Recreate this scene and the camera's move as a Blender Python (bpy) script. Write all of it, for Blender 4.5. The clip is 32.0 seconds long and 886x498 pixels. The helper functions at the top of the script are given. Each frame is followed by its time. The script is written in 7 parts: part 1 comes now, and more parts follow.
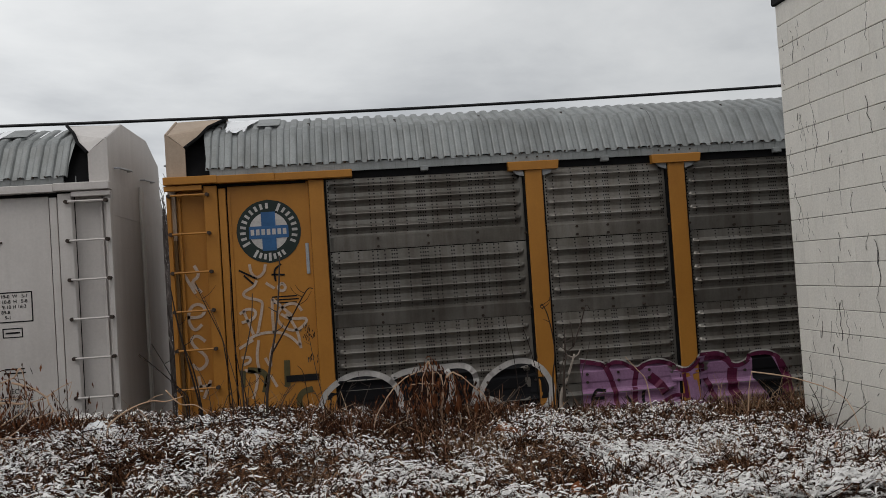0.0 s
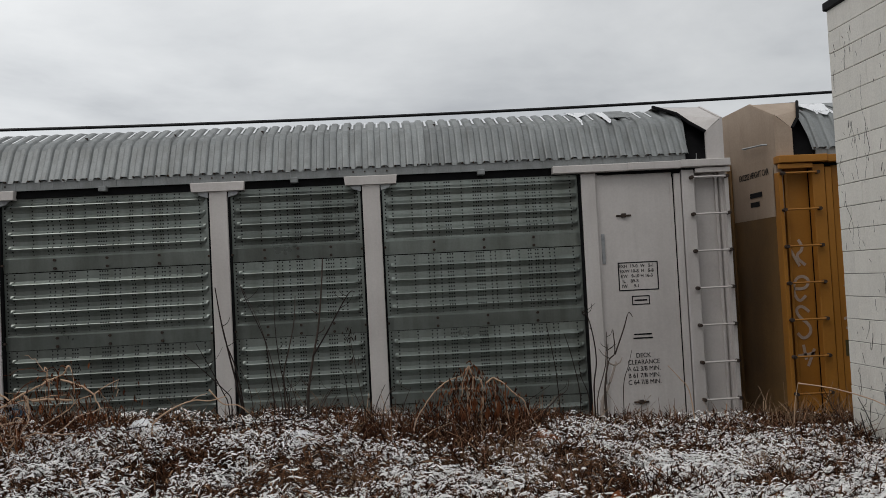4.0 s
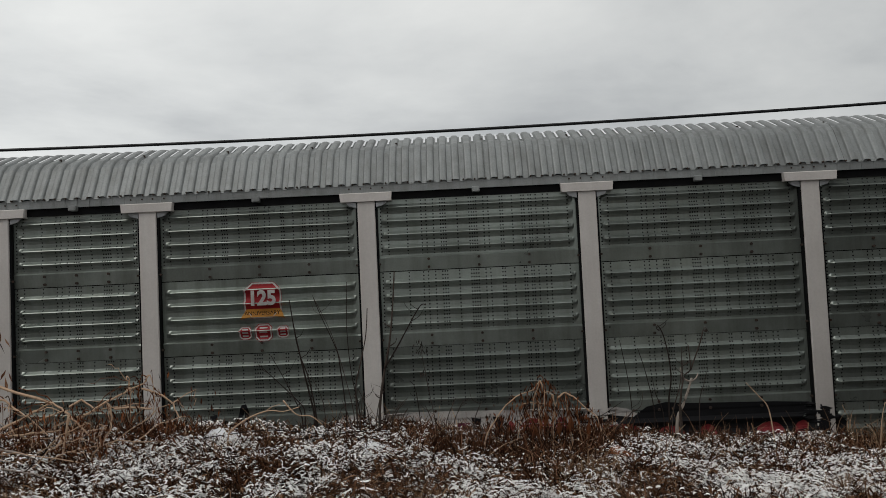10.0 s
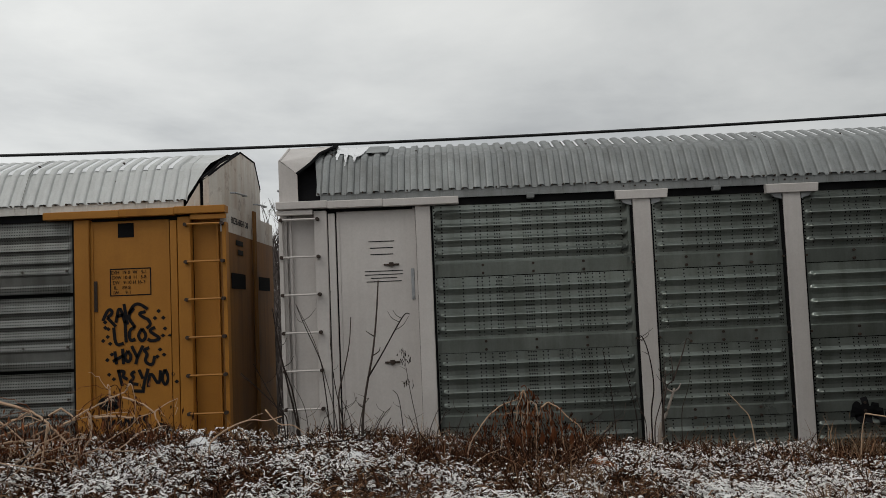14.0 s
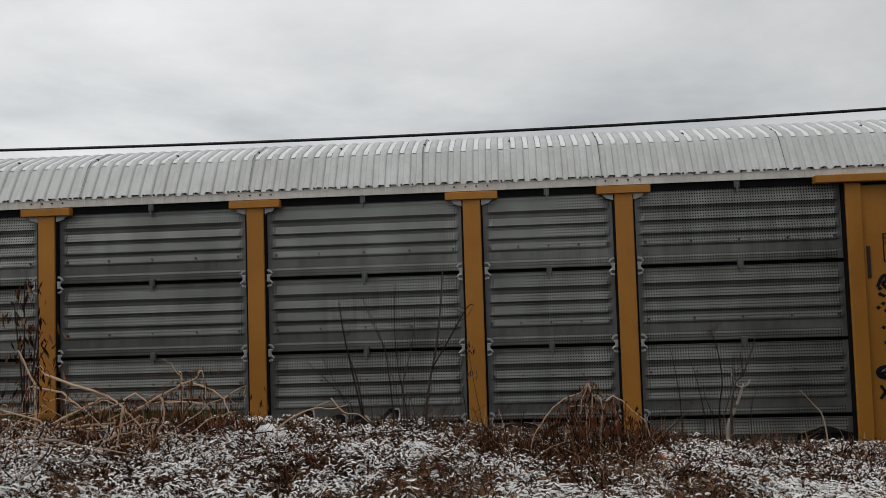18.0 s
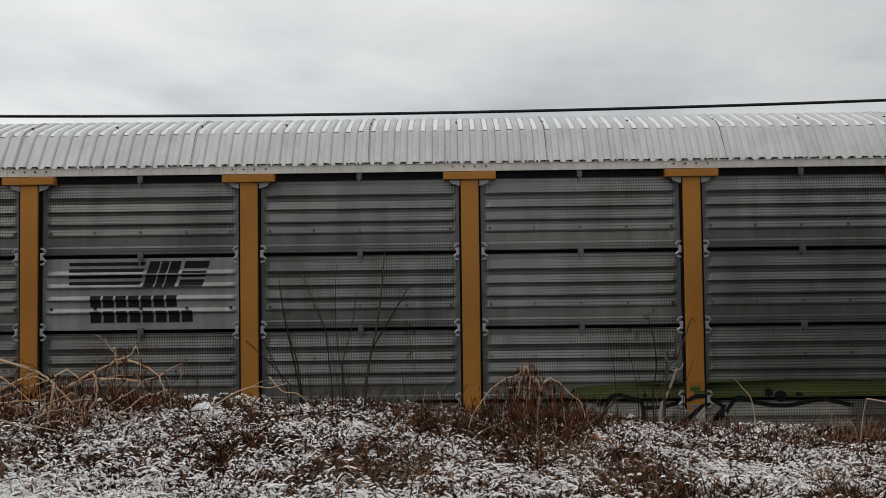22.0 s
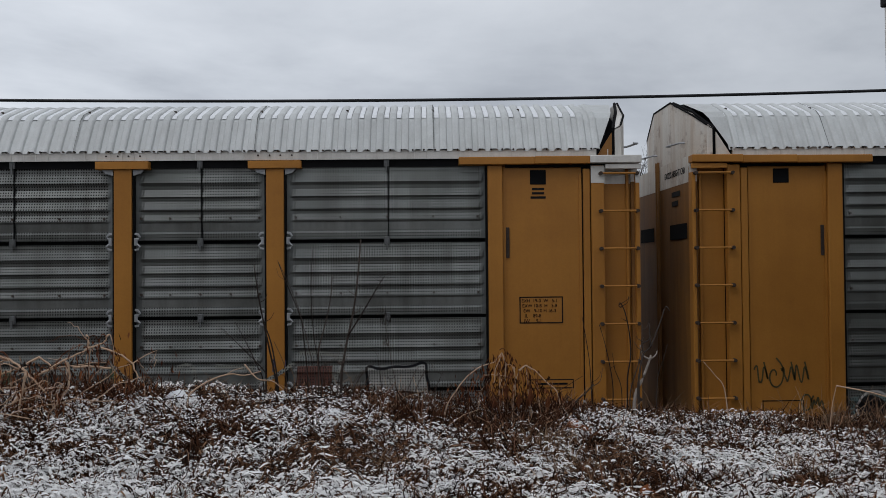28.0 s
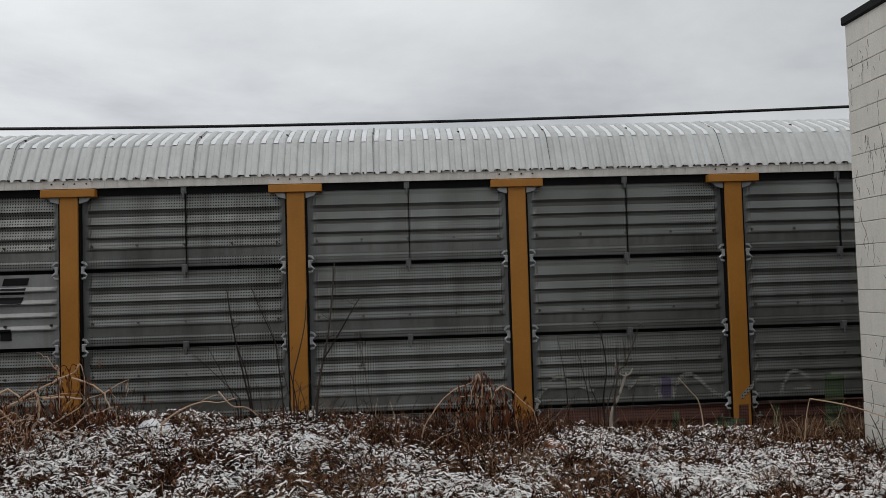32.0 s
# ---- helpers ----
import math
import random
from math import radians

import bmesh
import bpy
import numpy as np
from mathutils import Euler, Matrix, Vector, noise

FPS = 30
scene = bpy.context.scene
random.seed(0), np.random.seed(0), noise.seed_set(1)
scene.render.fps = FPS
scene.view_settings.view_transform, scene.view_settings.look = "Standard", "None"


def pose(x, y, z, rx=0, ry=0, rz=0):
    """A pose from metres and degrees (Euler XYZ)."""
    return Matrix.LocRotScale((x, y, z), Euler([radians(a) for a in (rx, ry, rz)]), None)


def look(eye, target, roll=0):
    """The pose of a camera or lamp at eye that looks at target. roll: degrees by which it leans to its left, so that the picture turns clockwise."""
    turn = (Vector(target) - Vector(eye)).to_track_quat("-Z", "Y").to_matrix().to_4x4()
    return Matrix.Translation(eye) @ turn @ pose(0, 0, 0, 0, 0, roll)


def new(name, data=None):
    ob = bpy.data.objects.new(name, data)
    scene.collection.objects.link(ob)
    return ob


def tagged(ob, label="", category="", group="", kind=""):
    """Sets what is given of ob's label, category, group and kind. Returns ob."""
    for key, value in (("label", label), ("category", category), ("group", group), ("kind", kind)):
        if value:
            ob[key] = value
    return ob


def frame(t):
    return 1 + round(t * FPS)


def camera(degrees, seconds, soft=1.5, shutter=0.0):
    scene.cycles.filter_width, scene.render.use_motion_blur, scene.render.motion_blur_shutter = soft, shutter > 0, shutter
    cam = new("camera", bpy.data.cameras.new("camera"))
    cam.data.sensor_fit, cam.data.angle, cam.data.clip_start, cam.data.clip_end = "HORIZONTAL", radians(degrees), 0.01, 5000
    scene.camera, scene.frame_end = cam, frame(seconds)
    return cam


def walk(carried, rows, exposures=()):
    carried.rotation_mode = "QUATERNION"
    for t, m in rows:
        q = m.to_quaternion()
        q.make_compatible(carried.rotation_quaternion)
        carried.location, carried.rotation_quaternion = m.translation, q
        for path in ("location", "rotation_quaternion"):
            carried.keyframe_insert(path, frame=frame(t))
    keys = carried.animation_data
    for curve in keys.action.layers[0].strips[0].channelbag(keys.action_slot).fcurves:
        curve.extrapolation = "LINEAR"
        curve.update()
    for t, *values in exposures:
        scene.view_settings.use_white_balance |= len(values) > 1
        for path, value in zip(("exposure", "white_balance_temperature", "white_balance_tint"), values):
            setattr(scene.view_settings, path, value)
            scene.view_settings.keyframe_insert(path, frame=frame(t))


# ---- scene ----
EYE = 1.58
TURNS = [  # seconds, pitch, roll, yaw
    (0, 1.513, 3.739, -6.135),
    (0.5, 1.350, 3.700, -5.985),
    (1, 1.176, 3.598, -5.519),
    (1.5, 1.189, 3.655, -5.137),
    (2, 1.304, 3.295, -4.421),
    (2.5, 1.470, 3.178, -3.887),
    (3, 1.643, 3.046, -3.516),
    (3.5, 1.848, 2.913, -3.247),
    (4, 1.986, 2.924, -3.399),
    (4.5, 2.103, 3.037, -3.359),
    (6.5, 1.964, 3.073, -2.957),
    (7, 2.420, 2.219, -0.253),
    (7.5, 2.508, 2.522, 0.223),
    (8, 2.603, 2.491, 0.204),
    (8.5, 2.806, 2.408, 0.464),
    (9, 2.870, 2.517, 1.170),
    (9.5, 3.020, 2.514, 1.407),
    (10, 3.087, 2.641, 1.274),
    (10.5, 3.204, 2.722, 1.042),
    (11, 3.331, 2.756, 0.916),
    (11.5, 3.434, 2.802, 0.633),
    (12, 3.540, 2.735, 0.631),
    (12.5, 3.657, 2.647, 0.474),
    (13, 3.702, 2.536, 0.504),
    (13.5, 3.731, 2.410, 0.454),
    (14, 3.653, 2.371, 0.215),
    (14.5, 3.350, 2.093, 0.086),
    (15, 2.316, 1.540, 3.100),
    (15.5, 2.317, 1.691, 4.375),
    (17.5, 3.026, 1.916, 4.502),
    (18, 3.243, 1.803, 4.427),
    (18.5, 3.325, 1.842, 4.285),
    (19, 3.372, 1.911, 3.921),
    (19.5, 3.213, 1.740, 3.316),
    (20, 2.976, 1.648, 2.992),
    (20.5, 2.522, 0.570, 1.273),
    (21, 2.320, 0.057, 0.427),
    (21.5, 2.237, 0.319, 0.271),
    (22, 1.899, 0.701, 0.585),
    (22.5, 1.582, 0.825, 0.295),
    (23, 1.400, 0.763, 0.235),
    (23.5, 1.337, 0.828, -0.139),
    (24, 1.310, 0.507, -0.024),
    (24.5, 1.261, 0.345, -0.112),
    (25, 1.105, 0.306, -0.213),
    (25.5, 0.973, 0.219, -0.426),
    (27.5, 0.880, 0.578, -0.855),
    (28, 1.079, 0.518, -0.972),
    (28.5, 1.575, 0.826, -1.686),
    (29, 1.908, 0.855, -1.861),
    (29.5, 2.160, 1.034, -1.975),
    (30, 2.308, 1.176, -2.134),
    (30.5, 2.385, 1.344, -2.252),
    (31, 2.432, 1.629, -2.521),
    (31.5, 2.477, 1.693, -2.592),
    (32, 2.468, 1.684, -2.660),
]
cam = camera(53.96, 32.0, soft=0.5)
walk(cam, [(t, pose(0, 0, EYE, 90 + p, r, y)) for t, p, r, y in TURNS],
     [(0, 0, 6500, 10), (1, 0, 6480, 10), (2, -0.02, 6270, 10), (3.2, -0.04, 6380, 10), (4.5, -0.02, 6470, 10), (7, -0.03, 6540, 8.5), (8, -0.06, 6560, 8.5), (10, -0.10, 6580, 8.5),
      (14, -0.10, 6600, 8.5), (15.5, -0.08, 6600, 9.5), (18, -0.07, 6520, 10), (20, -0.06, 6520, 10), (22, 0.0, 6540, 10), (26, 0, 6560, 10), (27.4, -0.17, 6060, 11), (28.2, -0.17, 6060, 11), (29.0, -0.04, 6400, 10), (32, -0.05, 6420, 10)])

# metres that the train has rolled
ROLLED = [
    (0, 11.705),
    (0.5, 12.605),
    (1, 13.502),
    (1.5, 14.391),
    (2, 15.323),
    (2.5, 16.284),
    (3, 17.256),
    (3.5, 18.229),
    (4, 19.197),
    (4.5, 20.198),
    (6.5, 24.292),
    (7, 25.342),
    (7.5, 26.406),
    (8, 27.476),
    (8.5, 28.535),
    (9, 29.578),
    (9.5, 30.646),
    (10, 31.730),
    (10.5, 32.820),
    (11, 33.894),
    (11.5, 34.951),
    (12, 36.033),
    (12.5, 37.129),
    (13, 38.231),
    (13.5, 39.324),
    (14, 40.404),
    (14.5, 41.514),
    (15, 42.646),
    (15.5, 43.789),
    (17.5, 48.360),
    (18, 49.505),
    (18.5, 50.642),
    (19, 51.765),
    (19.5, 52.919),
    (20, 54.094),
    (20.5, 55.280),
    (21, 56.474),
    (21.5, 57.667),
    (22, 58.891),
    (22.5, 60.138),
    (23, 61.387),
    (23.5, 62.627),
    (24, 63.907),
    (24.5, 65.221),
    (25, 66.549),
    (25.5, 67.886),
    (27.5, 73.274),
    (28, 74.619),
    (28.5, 75.951),
    (29, 77.325),
    (29.5, 78.734),
    (30, 80.161),
    (30.5, 81.584),
    (31, 82.991),
    (31.5, 84.429),
    (32, 85.888),
]
# ---------------------------------------------------------------- light
scene.view_settings.exposure = 0.0


def node(nt, kind, **inputs):
    n = nt.nodes.new(kind)
    for key, value in inputs.items():
        if key in ("operation", "blend_type", "data_type", "noise_dimensions", "feature", "sky_type", "sun_disc",
                   "sun_elevation", "sun_rotation", "clamp"):
            if key == "operation":
                n.operation = value
            elif key == "blend_type":
                n.blend_type = value
            elif key == "data_type":
                n.data_type = value
            elif key == "sky_type":
                n.sky_type = value
            elif key == "sun_disc":
                n.sun_disc = value
            elif key == "sun_elevation":
                n.sun_elevation = value
            elif key == "sun_rotation":
                n.sun_rotation = value
            elif key == "feature":
                n.feature = value
        else:
            n.inputs[int(key[1:]) if key[0] == "i" and key[1:].isdigit() else key.replace("_", " ")].default_value = value
    return n


def ramp(nt, fac, stops):
    n = nt.nodes.new("ShaderNodeValToRGB")
    els = n.color_ramp.elements
    while len(els) < len(stops):
        els.new(0.5)
    for el, (at, col) in zip(els, stops):
        el.position = at
        el.color = col if len(col) == 4 else (*col, 1)
    nt.links.new(fac, n.inputs[0])
    return n.outputs[0]


def grey(v):
    return (v, v, v)


def make_world():
    w = bpy.data.worlds.new("overcast")
    scene.world = w
    w.use_nodes = True
    nt = w.node_tree
    nt.nodes.clear()
    out = nt.nodes.new("ShaderNodeOutputWorld")
    bg = nt.nodes.new("ShaderNodeBackground")
    sky = node(nt, "ShaderNodeTexSky", sky_type="NISHITA", sun_disc=False, sun_elevation=radians(38), sun_rotation=radians(200))
    tc = nt.nodes.new("ShaderNodeTexCoord")
    # the cloud deck lies flat: stretch the direction by its height
    sep = nt.nodes.new("ShaderNodeSeparateXYZ")
    nt.links.new(tc.outputs["Generated"], sep.inputs[0])
    up = node(nt, "ShaderNodeMath", operation="MAXIMUM", i1=0.0)
    nt.links.new(sep.outputs[2], up.inputs[0])
    add = node(nt, "ShaderNodeMath", operation="ADD", i1=0.16)
    nt.links.new(up.outputs[0], add.inputs[0])
    div = node(nt, "ShaderNodeVectorMath", operation="DIVIDE")
    comb = nt.nodes.new("ShaderNodeCombineXYZ")
    for k in range(3):
        nt.links.new(add.outputs[0], comb.inputs[k])
    nt.links.new(tc.outputs["Generated"], div.inputs[0])
    nt.links.new(comb.outputs[0], div.inputs[1])
    n1 = node(nt, "ShaderNodeTexNoise", Scale=0.75, Detail=7.0, Roughness=0.56, Distortion=0.25)
    nt.links.new(div.outputs[0], n1.inputs["Vector"])
    cloud = ramp(nt, n1.outputs["Fac"], [(0.34, (0.488, 0.504, 0.524)), (0.50, (0.665, 0.68, 0.69)), (0.68, (0.825, 0.835, 0.834))])
    mix = node(nt, "ShaderNodeMix", data_type="RGBA")
    mix.inputs[0].default_value = 0.96
    scaled = node(nt, "ShaderNodeMix", data_type="RGBA", blend_type="MULTIPLY")
    scaled.inputs[0].default_value = 1.0
    nt.links.new(sky.outputs[0], scaled.inputs[6])
    scaled.inputs[7].default_value = (0.1, 0.1, 0.1, 1)
    nt.links.new(scaled.outputs[2], mix.inputs[6])
    # the cloud is thinner, and brighter, towards the sun
    ahead = node(nt, "ShaderNodeMath", operation="MAXIMUM", i1=0.0)
    nt.links.new(sep.outputs[1], ahead.inputs[0])
    slant = node(nt, "ShaderNodeMath", operation="MULTIPLY")
    nt.links.new(sep.outputs[0], slant.inputs[0])
    nt.links.new(ahead.outputs[0], slant.inputs[1])
    side = node(nt, "ShaderNodeMath", operation="MULTIPLY_ADD", i1=-0.38, i2=1.0)
    nt.links.new(slant.outputs[0], side.inputs[0])
    tone = nt.nodes.new("ShaderNodeCombineXYZ")
    for k in range(3):
        nt.links.new(side.outputs[0], tone.inputs[k])
    thin = node(nt, "ShaderNodeMix", data_type="RGBA", blend_type="MULTIPLY")
    thin.inputs[0].default_value = 1.0
    nt.links.new(cloud, thin.inputs[6])
    nt.links.new(tone.outputs[0], thin.inputs[7])
    nt.links.new(thin.outputs[2], mix.inputs[7])
    nt.links.new(mix.outputs[2], bg.inputs[0])
    bg.inputs[1].default_value = 1.0
    nt.links.new(bg.outputs[0], out.inputs[0])


make_world()
sun = new("sun", bpy.data.lights.new("sun", "SUN"))
sun.data.energy, sun.data.angle, sun.data.color = 0.8, radians(30), (1.0, 0.97, 0.93)
sun.matrix_world = look((-12.5, -6, 23), (0, 6, 0))


# ---------------------------------------------------------------- materials
def surface(name, base, dark=None, rough=0.6, metal=0.0, scale=3.0, fine=40.0, amount=0.5, bump=0.15, streak=0.0, rust=0.0,
            holes=None, stretch=(1, 1, 1), random=0.0, grime=None, gloss=0.3):
    """A worn surface: base colour broken up at two scales, with grain, streaks that ran down, rust spots and holes."""
    m = bpy.data.materials.new(name)
    m.use_nodes = True
    nt = m.node_tree
    bsdf = nt.nodes["Principled BSDF"]
    bsdf.inputs["Metallic"].default_value = metal
    bsdf.inputs["Specular IOR Level"].default_value = gloss
    link = nt.links.new
    tc = nt.nodes.new("ShaderNodeTexCoord")
    info = nt.nodes.new("ShaderNodeObjectInfo")
    shift = node(nt, "ShaderNodeVectorMath", operation="ADD")
    many = node(nt, "ShaderNodeMath", operation="MULTIPLY", i1=37.0)
    link(info.outputs["Random"], many.inputs[0])
    link(tc.outputs["Object"], shift.inputs[0])
    link(many.outputs[0], shift.inputs[1])
    mapped = node(nt, "ShaderNodeVectorMath", operation="MULTIPLY")
    link(shift.outputs[0], mapped.inputs[0])
    mapped.inputs[1].default_value = stretch
    big = node(nt, "ShaderNodeTexNoise", Scale=scale, Detail=5.0, Roughness=0.6)
    link(mapped.outputs[0], big.inputs["Vector"])
    small = node(nt, "ShaderNodeTexNoise", Scale=fine, Detail=3.0, Roughness=0.6)
    link(mapped.outputs[0], small.inputs["Vector"])
    dark = dark or tuple(c * 0.6 for c in base)
    col = ramp(nt, big.outputs["Fac"], [(0.5 - 0.28, dark), (0.5 + 0.22, base)])
    mx = node(nt, "ShaderNodeMix", data_type="RGBA", blend_type="MULTIPLY")
    mx.inputs[0].default_value = amount
    link(col, mx.inputs[6])
    link(ramp(nt, small.outputs["Fac"], [(0.3, grey(0.62)), (0.65, grey(1.0))]), mx.inputs[7])
    out = mx.outputs[2]
    if streak:
        st = node(nt, "ShaderNodeVectorMath", operation="MULTIPLY")
        link(shift.outputs[0], st.inputs[0])
        st.inputs[1].default_value = (5.0, 5.0, 0.4)
        sn = node(nt, "ShaderNodeTexNoise", Scale=1.0, Detail=4.0, Roughness=0.65)
        link(st.outputs[0], sn.inputs["Vector"])
        sm = node(nt, "ShaderNodeMix", data_type="RGBA", blend_type="MULTIPLY")
        sm.inputs[0].default_value = streak
        link(out, sm.inputs[6])
        link(ramp(nt, sn.outputs["Fac"], [(0.34, grime or (0.30, 0.26, 0.22)), (0.58, grey(1.0))]), sm.inputs[7])
        out = sm.outputs[2]
    if rust:
        rn = node(nt, "ShaderNodeTexNoise", Scale=scale * 2.2, Detail=8.0, Roughness=0.7)
        link(shift.outputs[0], rn.inputs["Vector"])
        rm = node(nt, "ShaderNodeMix", data_type="RGBA")
        link(ramp(nt, rn.outputs["Fac"], [(0.62 - 0.1 * rust, grey(0.0)), (0.70, grey(min(1.0, rust)))]), rm.inputs[0])
        link(out, rm.inputs[6])
        rm.inputs[7].default_value = (0.12, 0.05, 0.022, 1)
        out = rm.outputs[2]
    if random:
        tone = node(nt, "ShaderNodeMapRange", i3=1.0 - random, i4=1.0)
        link(info.outputs["Random"], tone.inputs[0])
        tm = node(nt, "ShaderNodeMix", data_type="RGBA", blend_type="MULTIPLY")
        tm.inputs[0].default_value = 1.0
        link(out, tm.inputs[6])
        cc = nt.nodes.new("ShaderNodeCombineColor")
        for k in range(3):
            link(tone.outputs[0], cc.inputs[k])
        link(cc.outputs[0], tm.inputs[7])
        out = tm.outputs[2]
    if holes:
        px, pz, radius, keep, low, solid = holes
        sp = nt.nodes.new("ShaderNodeSeparateXYZ")
        link(tc.outputs["Object"], sp.inputs[0])

        def cell(sock, pitch):
            d = node(nt, "ShaderNodeMath", operation="DIVIDE", i1=pitch)
            link(sock, d.inputs[0])
            f = node(nt, "ShaderNodeMath", operation="FRACT")
            link(d.outputs[0], f.inputs[0])
            c = node(nt, "ShaderNodeMath", operation="SUBTRACT", i1=0.5)
            link(f.outputs[0], c.inputs[0])
            s = node(nt, "ShaderNodeMath", operation="MULTIPLY", i1=pitch)
            link(c.outputs[0], s.inputs[0])
            fl = node(nt, "ShaderNodeMath", operation="FLOOR")
            link(d.outputs[0], fl.inputs[0])
            return s.outputs[0], fl.outputs[0]

        cx, ix = cell(sp.outputs[0], px)
        cz, iz = cell(sp.outputs[2], pz)
        cv = nt.nodes.new("ShaderNodeCombineXYZ")
        link(cx, cv.inputs[0])
        link(cz, cv.inputs[1])
        ln = node(nt, "ShaderNodeVectorMath", operation="LENGTH")
        link(cv.outputs[0], ln.inputs[0])
        inside = node(nt, "ShaderNodeMath", operation="LESS_THAN", i1=radius)
        link(ln.outputs["Value"], inside.inputs[0])
        fac = inside.outputs[0]
        if keep < 1:
            wn = nt.nodes.new("ShaderNodeTexWhiteNoise")
            wn.noise_dimensions = "1D"
            link(ix, wn.inputs["W"])
            km = node(nt, "ShaderNodeMath", operation="LESS_THAN", i1=keep)
            link(wn.outputs["Value"], km.inputs[0])
            both = node(nt, "ShaderNodeMath", operation="MULTIPLY")
            link(fac, both.inputs[0])
            link(km.outputs[0], both.inputs[1])
            fac = both.outputs[0]
        if low:
            above = node(nt, "ShaderNodeMath", operation="GREATER_THAN", i1=low)
            link(sp.outputs[2], above.inputs[0])
            upper = node(nt, "ShaderNodeMath", operation="MULTIPLY")
            link(fac, upper.inputs[0])
            link(above.outputs[0], upper.inputs[1])
            fac = upper.outputs[0]
        if solid:
            # a strip of the sheet without holes
            far = node(nt, "ShaderNodeMath", operation="ADD", i1=(solid[0] + solid[1]) / 2)
            link(sp.outputs[2], far.inputs[0])
            size = node(nt, "ShaderNodeMath", operation="ABSOLUTE")
            link(far.outputs[0], size.inputs[0])
            out_of = node(nt, "ShaderNodeMath", operation="GREATER_THAN", i1=(solid[1] - solid[0]) / 2)
            link(size.outputs[0], out_of.inputs[0])
            open_part = node(nt, "ShaderNodeMath", operation="MULTIPLY")
            link(fac, open_part.inputs[0])
            link(out_of.outputs[0], open_part.inputs[1])
            fac = open_part.outputs[0]
        hm = node(nt, "ShaderNodeMix", data_type="RGBA")
        link(fac, hm.inputs[0])
        link(out, hm.inputs[6])
        hm.inputs[7].default_value = (0.004, 0.004, 0.004, 1)
        out = hm.outputs[2]
    link(out, bsdf.inputs["Base Color"])
    rr = node(nt, "ShaderNodeMapRange", i3=max(0.05, rough - 0.12), i4=min(1.0, rough + 0.15))
    link(big.outputs["Fac"], rr.inputs[0])
    link(rr.outputs[0], bsdf.inputs["Roughness"])
    if bump:
        bp = node(nt, "ShaderNodeBump", Strength=bump, Distance=0.01)
        link(small.outputs["Fac"], bp.inputs["Height"])
        link(bp.outputs[0], bsdf.inputs["Normal"])
    return m


YELLOW = surface("yellow_paint", (0.43, 0.186, 0.029), (0.31, 0.128, 0.020), rough=0.5, scale=0.9, amount=0.2, bump=0.05, streak=0.09, rust=0.12)
YELLOW_DIRTY = surface("grimy_yellow_paint", (0.30, 0.135, 0.03), (0.15, 0.07, 0.02), rough=0.6, scale=1.0, amount=0.35, bump=0.08, streak=0.4, rust=0.3)
PALE = surface("pale_grey_paint", (0.62, 0.585, 0.56), (0.50, 0.465, 0.445), rough=0.5, scale=0.9, amount=0.2, bump=0.05, streak=0.11, rust=0.02)
WHITE = surface("white_paint", (0.72, 0.70, 0.66), (0.60, 0.57, 0.52), rough=0.5, scale=1.4, amount=0.2, bump=0.05, streak=0.25, rust=0.12)
PERF = surface("perforated_galvanised_steel", (0.280, 0.288, 0.274), (0.145, 0.150, 0.140), rough=0.32, metal=0.55, scale=1.6, amount=0.35, bump=0.08,
               streak=0.4, random=0.22, holes=(0.0335, 0.0372, 0.0094, 1.0, 0, (0.755, 0.868)))
PLAIN_PANEL = surface("plain_galvanised_steel", (0.30, 0.305, 0.30), (0.22, 0.225, 0.22), rough=0.45, metal=0.3, scale=1.4, amount=0.25, bump=0.06, streak=0.3)
MARGIN = surface("smooth_panel_margin", (0.20, 0.21, 0.203), (0.12, 0.125, 0.12), rough=0.45, metal=0.45, scale=2.0, amount=0.3, bump=0.06, streak=0.3)
SLOT = surface("slotted_galvanised_steel", (0.350, 0.386, 0.358), (0.195, 0.218, 0.200), rough=0.30, metal=0.62, scale=1.1, amount=0.25, bump=0.06,
               streak=0.3, random=0.3, holes=(0.0315, 0.047, 0.0098, 0.30, -0.775, None))
SLOT_DULL = surface("grimy_slotted_steel", (0.36, 0.342, 0.312), (0.175, 0.160, 0.140), rough=0.32, metal=0.6, scale=1.1, amount=0.3, bump=0.06,
                    streak=0.45, random=0.35, grime=(0.34, 0.25, 0.19), holes=(0.0315, 0.047, 0.0098, 0.30, -0.775, None))
SOLID = surface("dull_galvanised_steel", (0.315, 0.350, 0.320), (0.20, 0.225, 0.205), rough=0.32, metal=0.7, scale=1.3, amount=0.3, bump=0.06, streak=0.4)
ROOF_GREY = surface("weathered_grey_roof_steel", (0.34, 0.355, 0.353), (0.225, 0.236, 0.235), rough=0.5, metal=0.3, scale=1.2, amount=0.35, bump=0.08, streak=0.3, random=0.15)
ROOF_WHITE = surface("white_roof_paint", (0.65, 0.665, 0.655), (0.53, 0.54, 0.53), rough=0.45, scale=1.2, amount=0.2, bump=0.05, streak=0.15, random=0.1)
CLIP = surface("weathered_grey_clip", (0.17, 0.175, 0.175), (0.09, 0.09, 0.09), rough=0.55, metal=0.4, scale=8, amount=0.4)
STEEL = surface("galvanised_bracket", (0.42, 0.43, 0.44), (0.3, 0.31, 0.32), rough=0.45, metal=0.4, scale=8, amount=0.3)
# near-black that paints the shade in gaps and openings; also colours rubber edges
DARK = surface("gap_shade_and_rubber_black", (0.012, 0.012, 0.013), (0.006, 0.006, 0.006), rough=0.8, scale=5, amount=0.3, gloss=0.05)
IRON = surface("rusty_iron", (0.06, 0.042, 0.033), (0.03, 0.022, 0.018), rough=0.8, scale=6, amount=0.5, rust=0.5)
